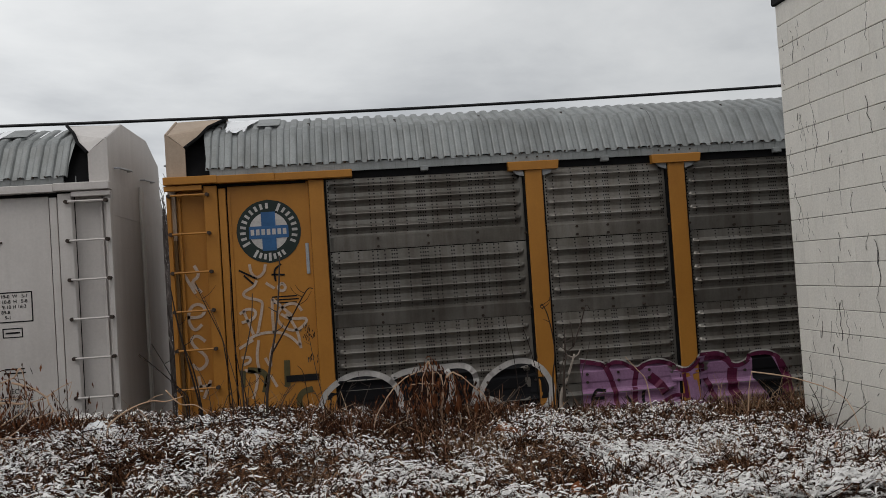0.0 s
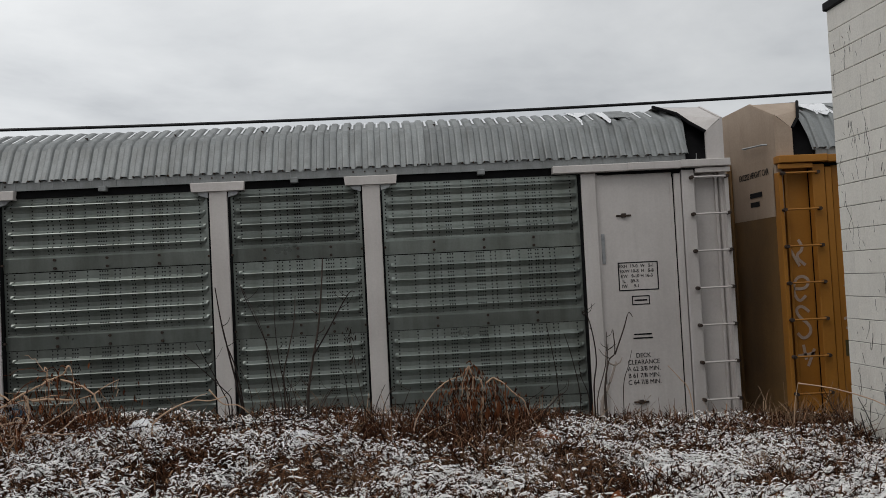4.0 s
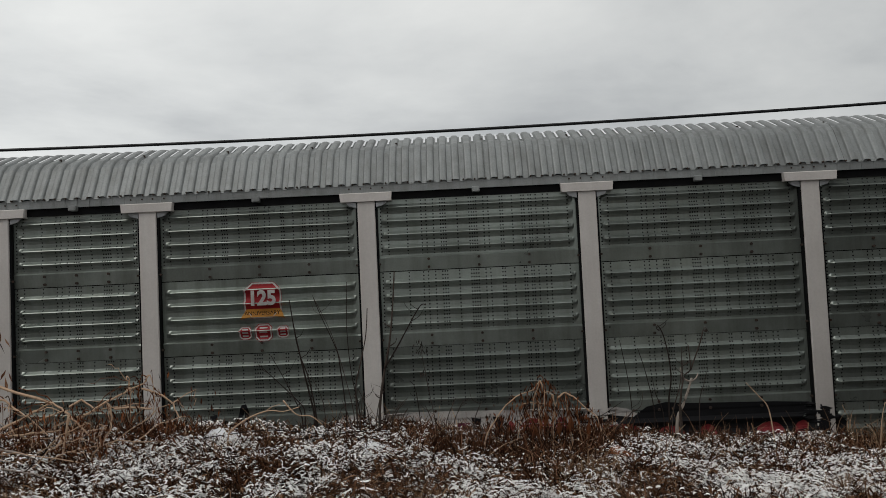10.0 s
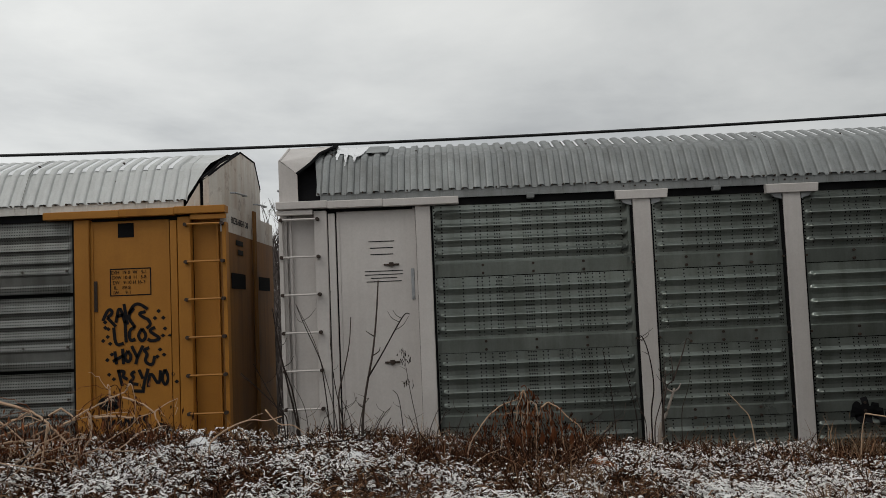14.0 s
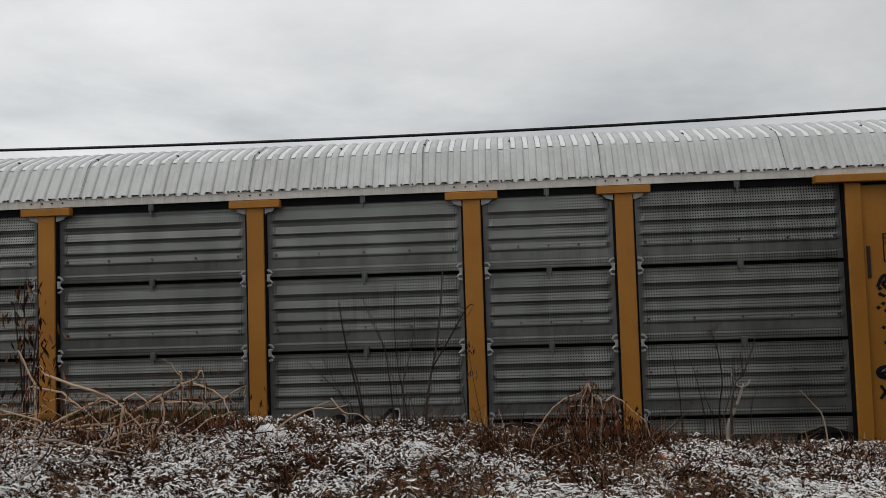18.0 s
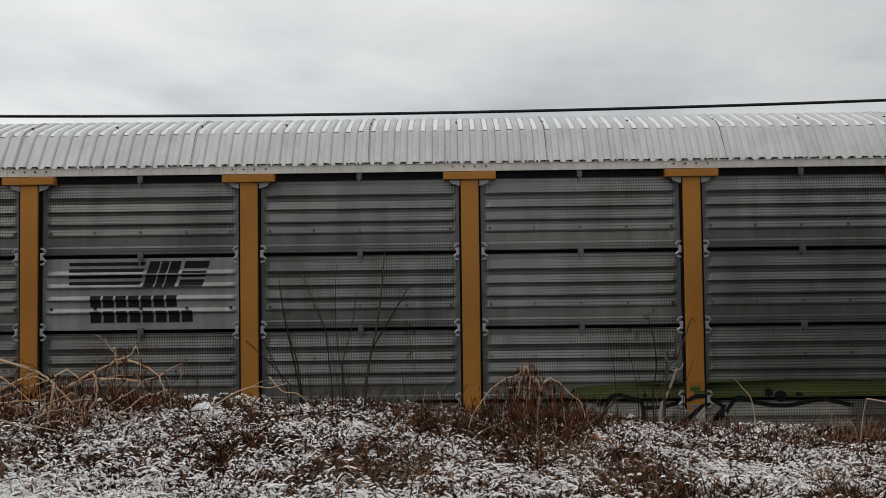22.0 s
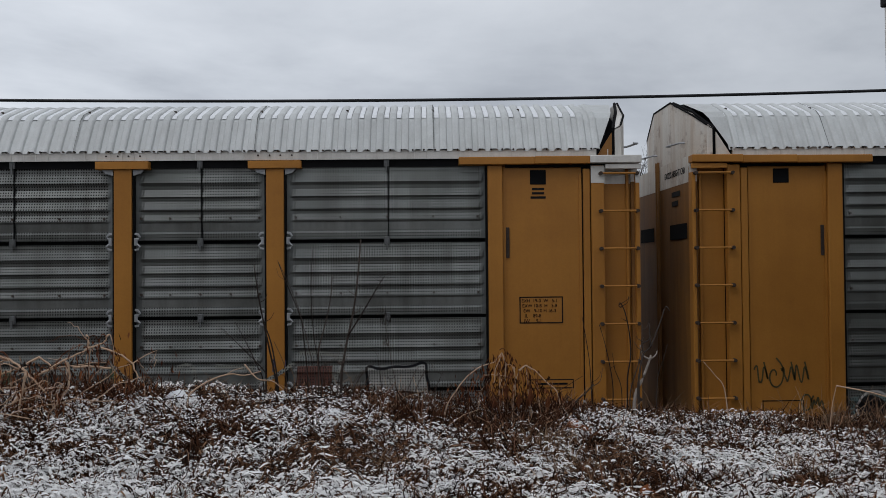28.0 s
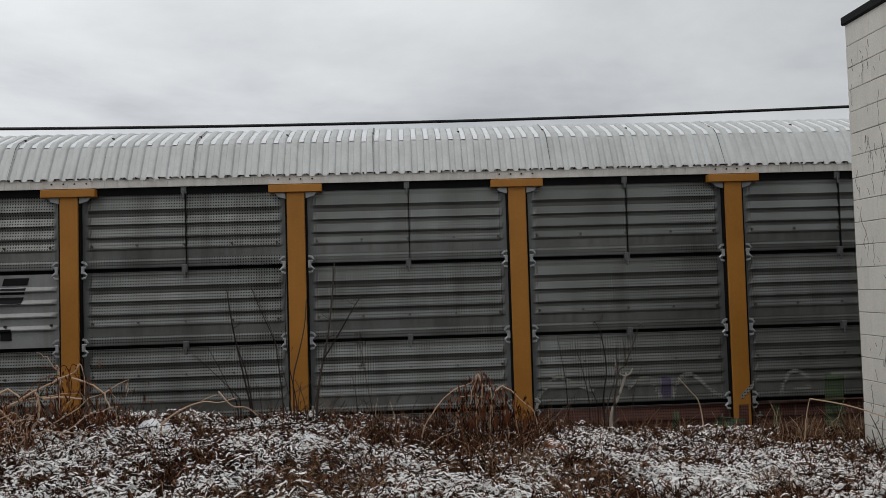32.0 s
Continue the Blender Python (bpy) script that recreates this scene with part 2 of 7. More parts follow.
BLACK = surface("black_paint", (0.012, 0.012, 0.014), (0.008, 0.008, 0.009), rough=0.7, scale=4, amount=0.3, gloss=0.12)
CABLE = surface("black_cable", (0.008, 0.008, 0.009), rough=0.5, scale=4)
BLUE = surface("blue_paint", (0.035, 0.12, 0.28), rough=0.5, scale=4, amount=0.3)
EMBLEM_GREEN = surface("dark_green_paint", (0.018, 0.030, 0.026), (0.010, 0.018, 0.016), rough=0.6, scale=4, amount=0.3)
RED = surface("red_paint", (0.33, 0.016, 0.022), rough=0.5, scale=4, amount=0.3)
GOLD = surface("gold_paint", (0.45, 0.20, 0.03), rough=0.5, scale=4, amount=0.3)
SPRAY_WHITE = surface("white_spray_paint", (0.55, 0.52, 0.50), rough=0.6, scale=4, amount=0.5)
SPRAY_FAINT = surface("thin_white_spray_paint", (0.50, 0.40, 0.33), (0.40, 0.28, 0.20), rough=0.6, scale=5, amount=0.5)
SPRAY_OLIVE = surface("olive_spray_paint", (0.09, 0.075, 0.03), rough=0.6, scale=5, amount=0.4)
SPRAY_PINK = surface("pink_spray_paint", (0.38, 0.22, 0.36), (0.26, 0.12, 0.24), rough=0.6, scale=3, amount=0.5)
SPRAY_PLUM = surface("plum_spray_paint", (0.12, 0.012, 0.05), rough=0.6, scale=4, amount=0.4)
SPRAY_TEAL = surface("teal_spray_paint", (0.15, 0.205, 0.198), (0.08, 0.115, 0.112), rough=0.6, scale=4, amount=0.5, holes=(0.0335, 0.0372, 0.0094, 1.0, 0, None))
SPRAY_BLUE = surface("blue_spray_paint", (0.03, 0.13, 0.22), rough=0.6, scale=4, amount=0.5)
SPRAY_GREEN = surface("green_spray_paint", (0.105, 0.125, 0.030), (0.065, 0.08, 0.024), rough=0.6, scale=4, amount=0.5, holes=(0.0335, 0.0372, 0.0094, 1.0, 0, None))
FADED = surface("faded_pale_spray_paint", (0.31, 0.31, 0.275), (0.19, 0.19, 0.17), rough=0.6, scale=6, amount=0.6, holes=(0.0335, 0.0372, 0.0094, 1.0, 0, None))
FADED_WHITE = surface("faded_white_spray_paint", (0.40, 0.39, 0.36), (0.27, 0.265, 0.245), rough=0.6, scale=6, amount=0.5, holes=(0.0335, 0.0372, 0.0094, 1.0, 0, None))
SPRAY_MAUVE = surface("mauve_spray_paint", (0.12, 0.095, 0.16), (0.08, 0.065, 0.11), rough=0.6, scale=6, amount=0.5, holes=(0.0335, 0.0372, 0.0094, 1.0, 0, None))
FADED_GREEN = surface("faded_green_spray_paint", (0.10, 0.14, 0.075), (0.06, 0.08, 0.045), rough=0.6, scale=6, amount=0.6, holes=(0.0335, 0.0372, 0.0094, 1.0, 0, None))
SPRAY_BROWN = surface("brick_red_spray_paint", (0.13, 0.05, 0.035), (0.075, 0.035, 0.027), rough=0.7, scale=4, amount=0.5, holes=(0.0335, 0.0372, 0.0094, 1.0, 0, None))
SPRAY_RED = surface("red_spray_paint", (0.25, 0.025, 0.03), rough=0.6, scale=4, amount=0.5)
SNOW = surface("snow", (0.90, 0.91, 0.92), (0.80, 0.81, 0.83), rough=0.7, scale=14, fine=120, amount=0.3, bump=0.5)
BLOCK = surface("painted_block", (0.85, 0.815, 0.745), (0.76, 0.73, 0.675), rough=0.75, scale=1.5, fine=55, amount=0.3, bump=0.35, streak=0.12, random=0.06, grime=(0.5, 0.48, 0.45))
MORTAR = surface("block_joint", (0.42, 0.40, 0.37), (0.10, 0.095, 0.09), rough=0.9, scale=5, fine=60, amount=0.5, bump=0.3)
TAR = surface("tar_cap", (0.03, 0.03, 0.032), rough=0.8, scale=5, gloss=0.1)
RUSTY_WHITE = surface("rust_stained_white_paint", (0.70, 0.67, 0.62), (0.56, 0.51, 0.44), rough=0.55, scale=1.6, amount=0.25, bump=0.06, streak=0.45, rust=0.75, grime=(0.62, 0.42, 0.28))
PEACH = surface("faded_buff_paint", (0.46, 0.36, 0.275), (0.36, 0.27, 0.20), rough=0.6, scale=1.5, amount=0.3, bump=0.08, streak=0.12, rust=0.15)
OCHRE = surface("grimy_ochre_paint", (0.27, 0.15, 0.055), (0.13, 0.075, 0.03), rough=0.65, scale=1.0, amount=0.4, bump=0.08, streak=0.15, rust=0.3)


# ---------------------------------------------------------------- mesh helpers
def mesh_of(name, verts, faces, material, smooth=False):
    me = bpy.data.meshes.new(name)
    me.from_pydata(verts, [], faces)
    for mt in (material if isinstance(material, (list, tuple)) else [material]):
        me.materials.append(mt)
    if smooth:
        me.polygons.foreach_set("use_smooth", [True] * len(me.polygons))
    me.update()
    return me


def put(name, me, parent=None, at=(0, 0, 0), label=""):
    ob = new(name, me)
    ob.parent = parent
    ob.location = at
    if label:
        tagged(ob, label)
    return ob


class Build:
    """Collects boxes, tubes and sheets into one mesh."""

    def __init__(self):
        self.v, self.f = [], []

    def add(self, verts, faces):
        k = len(self.v)
        self.v += [tuple(p) for p in verts]
        self.f += [tuple(i + k for i in f) for f in faces]
        return self

    def box(self, x0, x1, y0, y1, z0, z1, bevel=0.0):
        if bevel <= 0:
            vs = [(x, y, z) for z in (z0, z1) for x, y in ((x0, y0), (x1, y0), (x1, y1), (x0, y1))]
            return self.add(vs, [(3, 2, 1, 0), (4, 5, 6, 7), (0, 1, 5, 4), (1, 2, 6, 5), (2, 3, 7, 6), (3, 0, 4, 7)])
        b = bevel
        lo = [(x0 + b, y0), (x1 - b, y0), (x1, y0 + b), (x1, y1 - b), (x1 - b, y1), (x0 + b, y1), (x0, y1 - b), (x0, y0 + b)]
        inn = [(min(max(x, x0 + b), x1 - b), min(max(y, y0 + b), y1 - b)) for x, y in lo]
        vs = [(x, y, z0) for x, y in inn] + [(x, y, z0 + b) for x, y in lo] + [(x, y, z1 - b) for x, y in lo] + [(x, y, z1) for x, y in inn]
        fs = [tuple(range(7, -1, -1)), tuple(range(24, 32))]
        for r in range(3):
            for i in range(8):
                j = (i + 1) % 8
                fs.append((r * 8 + i, r * 8 + j, r * 8 + 8 + j, r * 8 + 8 + i))
        return self.add(vs, fs)

    def tube(self, points, radii, sides=6, cap=True):
        pts = [Vector(p) for p in points]
        if not isinstance(radii, (list, tuple)):
            radii = [radii] * len(pts)
        rings = []
        for i, p in enumerate(pts):
            d = (pts[min(i + 1, len(pts) - 1)] - pts[max(i - 1, 0)]).normalized()
            a = d.cross(Vector((0, 0, 1)) if abs(d.z) < 0.9 else Vector((1, 0, 0))).normalized()
            b = d.cross(a)
            rings.append([p + (a * math.cos(q) + b * math.sin(q)) * radii[i] for q in [2 * math.pi * k / sides for k in range(sides)]])
        fs = []
        for i in range(len(pts) - 1):
            for k in range(sides):
                l = (k + 1) % sides
                fs.append((i * sides + k, i * sides + l, (i + 1) * sides + l, (i + 1) * sides + k))
        if cap:
            fs += [tuple(range(sides - 1, -1, -1)), tuple(range((len(pts) - 1) * sides, len(pts) * sides))]
        return self.add([v for r in rings for v in r], fs)

    def grid(self, rows):
        n = len(rows[0])
        return self.add([p for r in rows for p in r], [(i * n + j, i * n + j + 1, (i + 1) * n + j + 1, (i + 1) * n + j)
                                                     for i in range(len(rows) - 1) for j in range(n - 1)])

    def prism(self, outline, x0, x1):
        """An outline of (y, z) pushed along x."""
        n = len(outline)
        return self.add([(x, y, z) for x in (x0, x1) for y, z in outline],
                        [tuple(range(n - 1, -1, -1)), tuple(range(n, 2 * n))] + [(i, (i + 1) % n, n + (i + 1) % n, n + i) for i in range(n)])

    def mesh(self, name, material, smooth=False):
        return mesh_of(name, self.v, self.f, material, smooth)


def part(name, build, material, parent, label="", at=(0, 0, 0), smooth=False):
    me = build if isinstance(build, bpy.types.Mesh) else build.mesh(name, material, smooth)
    return put(name, me, parent, at, label)


MESHES = {}


def once(key, make):
    if key not in MESHES:
        MESHES[key] = make()
    return MESHES[key]


def text_mesh(words, size, material, squeeze=1.0, bold=0.0):
    cu = bpy.data.curves.new("lettering", "FONT")
    cu.body, cu.size, cu.align_x, cu.align_y, cu.extrude, cu.offset = words, size, "CENTER", "CENTER", 0.0015, bold
    ob = bpy.data.objects.new("lettering", cu)
    scene.collection.objects.link(ob)
    dg = bpy.context.evaluated_depsgraph_get()
    me = bpy.data.meshes.new_from_object(ob.evaluated_get(dg))
    bpy.data.objects.remove(ob)
    me.transform(Matrix.Diagonal((squeeze, 1, 1, 1)))
    me.transform(Matrix.Rotation(radians(90), 4, "X"))
    me.materials.clear()
    me.materials.append(material)
    return me


# ---------------------------------------------------------------- the train
TRACK_Y, RAIL_Z, UP = 12.88, -1.92, 3.50      # track axis; top of rail; rail to eye level
SIDE = -1.55                                  # outer face of the posts
PERIOD = 28.6
BAY, SHORT, TEE = 2.891, 1.968, 0.343
POSTS = [2.5 * BAY + SHORT] + [(2.5 - k) * BAY for k in range(6)] + [-2.5 * BAY - SHORT]
EDGES = [12.06] + POSTS + [-12.06]
TIERS = [(1.345, 0.35), (0.35, -0.64), (-0.64, -1.60), (-1.60, -2.30)]
RUNGS = [1.18, 0.69, 0.20, -0.29, -0.78, -1.27, -1.76]
ROOF = [(-1.53, 1.49), (-1.45, 1.63), (-1.26, 1.94), (-1.15, 2.03), (-0.60, 2.24), (0.0, 2.31), (0.60, 2.24), (1.15, 2.03), (1.26, 1.94), (1.45, 1.63), (1.53, 1.49)]


# depth and outward rise of the perforated panels' ribs
RIB_AT = [0.055, 0.12, 0.235, 0.275, 0.325, 0.42, 0.447, 0.483, 0.587, 0.613, 0.648, 0.735, 0.765, 0.87, 0.905, 0.945]
RIB_OUT = [0, 0.002, 0.030, 0.004, 0, 0.030, 0.003, 0, 0.030, 0.003, 0, 0.026, 0.003, 0, 0.008, 0.008]


def relief(style, d):
    """How far a side panel stands out, d metres below its top edge."""
    if style == "banded":
        for c in (0.15, 0.33, 0.51, 0.69):
            if -0.042 < d - c < 0.085:
                return float(np.interp(d - c, [-0.042, -0.006, 0.004, 0.014, 0.05, 0.085], [0, 0.046, 0.051, 0.045, 0.012, 0]))
        if 0.80 < d < 1.0:
            return float(np.interp(d, [0.80, 0.82, 0.985], [0, 0.024, 0.006]))
        return 0.0
    if style == "ribbed":
        return float(np.interp(d, RIB_AT, RIB_OUT))
    for c in (0.245, 0.41, 0.575, 0.74):
        if abs(d - c) < 0.04:
            q = (d - c + 0.04) / 0.08
            return 0.034 * (min(1, q / 0.55) if q < 0.7 else (1 - q) / 0.3)
    return 0.0


def side_panel(style, width, height, material):
    def make():
        gap = 0.006 if style == "banded" else 0.045
        if style == "banded":
            ds = [gap, 0.09]
            for c in (0.15, 0.33, 0.51, 0.69):
                ds += [c - 0.042, c - 0.006, c + 0.004, c + 0.014, c + 0.05, c + 0.085]
            ds += [0.80, 0.82, 0.84, 0.86, 0.94, 0.955, 0.97, 0.985]
        else:
            ds = [gap, 0.05]
            if style == "ribbed":
                ds += RIB_AT
            else:
                for c in (0.245, 0.41, 0.575, 0.74):
                    ds += [c - 0.04, c + 0.004, c + 0.016, c + 0.04]
                ds += [0.90]
            ds = sorted(ds)
        ds = [d for d in ds if d < height - 0.012] + [height - 0.006]
        xs = [0, 0.05, 0.085, 0.13, width / 2, width - 0.13, width - 0.085, width - 0.05, width]
        taper = [0, 0, 0.45, 1, 1, 1, 0.45, 0, 0]
        rows = [[(x, -relief(style, d) * (t if d < 0.79 or style != "banded" else min(1, 0.6 + t)), -d) for x, t in zip(xs, taper)] for d in ds]
        b = Build().grid(rows[::-1])
        b.box(0, width, 0.012, 0.03, -height + 0.006, -gap)
        if style != "ribbed":
            return b.mesh("side_panel", material)
        me = b.mesh("side_panel", [material, MARGIN])
        for p in me.polygons:
            if not 0.086 < p.center.x < width - 0.086:
                p.material_index = 1
        return me
    return once(("panel", style, round(width, 2), round(height, 2), material.name), make)


def roof_sheet(width, material):
    def make():
        pitch = 0.1585
        n = max(2, round(width / pitch))
        p = width / n
        rows = []
        for y, h in ROOF:
            row = []
            for i in range(n):
                for q, a in ((0.0, 0), (0.36, 0), (0.45, 0.8), (0.56, 1), (0.80, 1), (0.91, 0.8)):
                    s = 0.036 * a
                    ny, nz = (y * 0.55, 0.9)
                    row.append(((i + q) * p, y + s * ny * 0.7, h + s * nz * 0.9))
            row.append((width, y, h))
            rows.append(row)
        b = Build().grid(rows)
        return b.mesh("roof_sheet", material)
    return once(("roof", round(width, 3), material.name), make)


def tee_post(material, cap_material, parent, u, style, dirty):
    zt = UP + 1.29
    b = Build().box(-0.115, 0.115, SIDE, SIDE + 0.10, UP - 2.35, zt, 0.008)
    p = part("post", once(("post", material.name), lambda: b.mesh("post", material)), None, parent, at=(u, 0, 0))

    def cap():
        c = Build()
        if style == "banded":
            c.prism([(SIDE - 0.03, 0), (SIDE - 0.03, 0.105), (SIDE - 0.02, 0.115), (SIDE + 0.1, 0.115), (SIDE + 0.1, 0)], -TEE, TEE)
            c.v = [(x * (0.965 if z < 0.01 else 1), y, z) for x, y, z in c.v]
        else:
            c.box(-TEE, TEE, SIDE - 0.035, SIDE + 0.1, 0, 0.10, 0.006)
        return c.mesh("post_cap", cap_material)
    part("post_cap", once(("cap", style, cap_material.name), cap), None, p, at=(0, 0, zt - 0.01))

    def gusset():
        g = Build()
        for s in (1,):
            g.add([(s * 0.13, SIDE + 0.02, zt - 0.012), (s * 0.27, SIDE + 0.02, zt - 0.012), (s * 0.23, SIDE + 0.02, zt - 0.06), (s * 0.13, SIDE + 0.02, zt - 0.09),
                   (s * 0.13, SIDE + 0.05, zt - 0.012), (s * 0.27, SIDE + 0.05, zt - 0.012), (s * 0.23, SIDE + 0.05, zt - 0.06), (s * 0.13, SIDE + 0.05, zt - 0.09)],
                  [(0, 1, 2, 3), (7, 6, 5, 4), (0, 4, 5, 1), (1, 5, 6, 2), (2, 6, 7, 3), (3, 7, 4, 0)])
        return g.mesh("gusset", STEEL)
    for s in (-1, 1):
        part("gusset", once(("gusset",), gusset), None, p, "small galvanised gusset under the cap").scale = (s, 1, 1)

    # near-black box beside the post: shade of the gap put in as colour
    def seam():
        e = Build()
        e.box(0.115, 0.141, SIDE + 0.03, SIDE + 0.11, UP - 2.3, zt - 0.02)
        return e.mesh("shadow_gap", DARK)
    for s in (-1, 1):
        part("shadow_gap", once(("seam",), seam), None, p, "near-black strip painting the shade between post and panels").scale = (s, 1, 1)
    if style == "ribbed":
        def clip():
            k = Build()
            for dz, s in ((0.062, 1), (-0.062, -1)):
                k.tube([(0.0, 0, dz * 0.25), (0.035, -0.012, dz * 0.55), (0.065, -0.012, dz), (0.04, -0.008, dz * 1.55), (0.0, 0, dz * 1.7)], 0.017, 5)
            k.box(-0.005, 0.035, -0.03, 0.0, -0.05, 0.05, 0.006)
            return k.mesh("panel_clip", STEEL)
        me = once(("clip",), clip)
        for top, _ in TIERS[1:]:
            for s in (-1, 1):
                c = part("panel_clip", me, None, p, at=(s * 0.15, SIDE + 0.035, UP + top - 0.01))
                c.scale = (s, 1, 1)
    else:
        def bolts():
            k = Build()
            k.tube([(0, SIDE + 0.02, 0), (0, SIDE + 0.06, 0)], 0.016, 6)
            return k.mesh("bolt", IRON)
        for top, _ in TIERS[1:]:
            for s in (-1, 1):
                part("bolt", once(("pbolt",), bolts), None, p, at=(s * 0.15, 0, UP + top + 0.1))
    return p


def ladder(parent, s, material, rung_material, hide_top=False):
    """The ladder corner of a car; s is the end, +1 or -1."""
    lo, hi = -2.15, 1.29

    def body():
        b = Build()
        b.box(13.32, 13.49, SIDE - 0.005, SIDE + 0.12, UP + lo, UP + hi, 0.008)      # broad inner upright
        b.v = [(x * s, y, z) for x, y, z in b.v]
        if s < 0:
            b.f = [f[::-1] for f in b.f]
        return b.mesh("corner_ladder", material)
    l = part("corner_ladder", once(("ladder", s, material.name), body), None, parent)
    for name, x0, x1, y0, y1, top in (("recessed_sheet", 13.49, 13.95, 0.14, 0.17, hi), ("outer_upright", 13.905, 13.955, 0.0, 0.138, 1.20), ("stiffener", 13.80, 13.835, 0.09, 0.138, hi - 0.05)):
        part(name, Build().box(min(s * x0, s * x1), max(s * x0, s * x1), SIDE + y0, SIDE + y1, UP + lo, UP + top, 0.004), material, l)

    def rung():
        b = Build().tube([(-0.025, SIDE + 0.01, 0), (-0.02, SIDE - 0.06, 0), (0.46, SIDE - 0.06, 0), (0.465, SIDE + 0.01, 0)], 0.0155, 6)
        return b.mesh("rung", rung_material)
    me = once(("rung", rung_material.name), rung)
    for h in RUNGS:
        r = part("rung", me, None, l, at=(s * 13.46, 0, UP + h))
        r.scale = (s, 1, 1)
        for x in (-0.022, 0.455):
            part("bolt", once(("rungbolt", x), lambda: Build().tube([(x, SIDE - 0.078, 0), (x, SIDE, 0)], 0.025, 7).mesh("bolt", IRON)), None, l, at=(s * 13.46, 0, UP + h)).scale = (s, 1, 1)
    return l


def bars(parent, material, x, z, widths, pitch=0.05, height=0.022, y=SIDE - 0.004, name="stencil_line"):
    """Rows of writing too small to read."""
    for k, w in enumerate(widths):
        part(name, Build().box(-w / 2, w / 2, 0, 0.003, -height / 2, height / 2), material, parent, at=(x, y, z - k * pitch))


def outline_box(parent, material, x0, x1, z0, z1, y, t=0.012):
    b = Build()
    b.box(x0, x1, y, y + 0.003, z1 - t, z1).box(x0, x1, y, y + 0.003, z0, z0 + t)
    b.box(x0, x0 + t, y, y + 0.003, z0 + t, z1 - t).box(x1 - t, x1, y, y + 0.003, z0 + t, z1 - t)
    return part("stencil_box", b, material, parent, "thin black stencilled rectangle")


DOOR_Y = SIDE + 0.05


def end_door(parent, s, material, style):
    def body():
        b = Build()
        b.box(12.165, 13.20, DOOR_Y, DOOR_Y + 0.06, UP - 2.2, UP + 1.29, 0.006)
        b.box(12.165, 12.20, DOOR_Y - 0.012, DOOR_Y, UP - 2.2, UP + 1.2)
        b.box(13.165, 13.20, DOOR_Y - 0.012, DOOR_Y, UP - 2.2, UP + 1.2)
        b.v = [(x * s, y, z) for x, y, z in b.v]
        if s < 0:
            b.f = [f[::-1] for f in b.f]
        return b.mesh("end_door", material)
    d = part("end_door", once(("door", s, material.name), body), None, parent, "tall plain sheet-steel end door")
    # upright gap between the door and the ladder corner, shade set in near-black, under a seal strip
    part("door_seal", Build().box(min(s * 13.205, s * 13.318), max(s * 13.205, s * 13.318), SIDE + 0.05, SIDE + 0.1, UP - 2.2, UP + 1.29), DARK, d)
    part("seal_strip", Build().box(min(s * 13.218, s * 13.306), max(s * 13.218, s * 13.306), SIDE + 0.01, SIDE + 0.05, UP - 2.2, UP + 1.25, 0.005), material, d)
    x = s * 12.225
    hz = UP + 0.29
    h = Build().box(x - 0.022, x + 0.022, DOOR_Y - 0.016, DOOR_Y - 0.001, hz - 0.20, hz + 0.20, 0.004)
    for k in range(5):
        h.box(x - 0.016, x + 0.016, DOOR_Y - 0.024, DOOR_Y - 0.016, hz - 0.17 + k * 0.075, hz - 0.13 + k * 0.075)
    part("handle", h, IRON if style == "ribbed" else STEEL, d)
    return d


def header(parent, s, material, end_material):
    b = Build()
    for x0, x1, dz, dy in ((11.59, 12.58, 0.0, 0), (12.58, 13.30, 0.004, -0.006), (13.30, 13.97, 0.012, -0.012)):
        me = Build().box(min(s * x0, s * x1), max(s * x0, s * x1), SIDE - 0.07 + dy, SIDE + 0.1, UP + 1.305 + dz, UP + 1.405 + dz, 0.008)
        part("header_beam", me, end_material if x0 == 13.30 else material, parent)
    part("header_lip", Build().box(min(s * 13.5, s * 13.97), max(s * 13.5, s * 13.97), SIDE - 0.05, SIDE - 0.01, UP + 1.24, UP + 1.305, 0.006), end_material, parent)
    # shade under the header, painted as a near-black strip
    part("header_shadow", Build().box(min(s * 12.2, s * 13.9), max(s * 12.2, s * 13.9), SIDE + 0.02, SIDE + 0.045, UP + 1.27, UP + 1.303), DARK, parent)


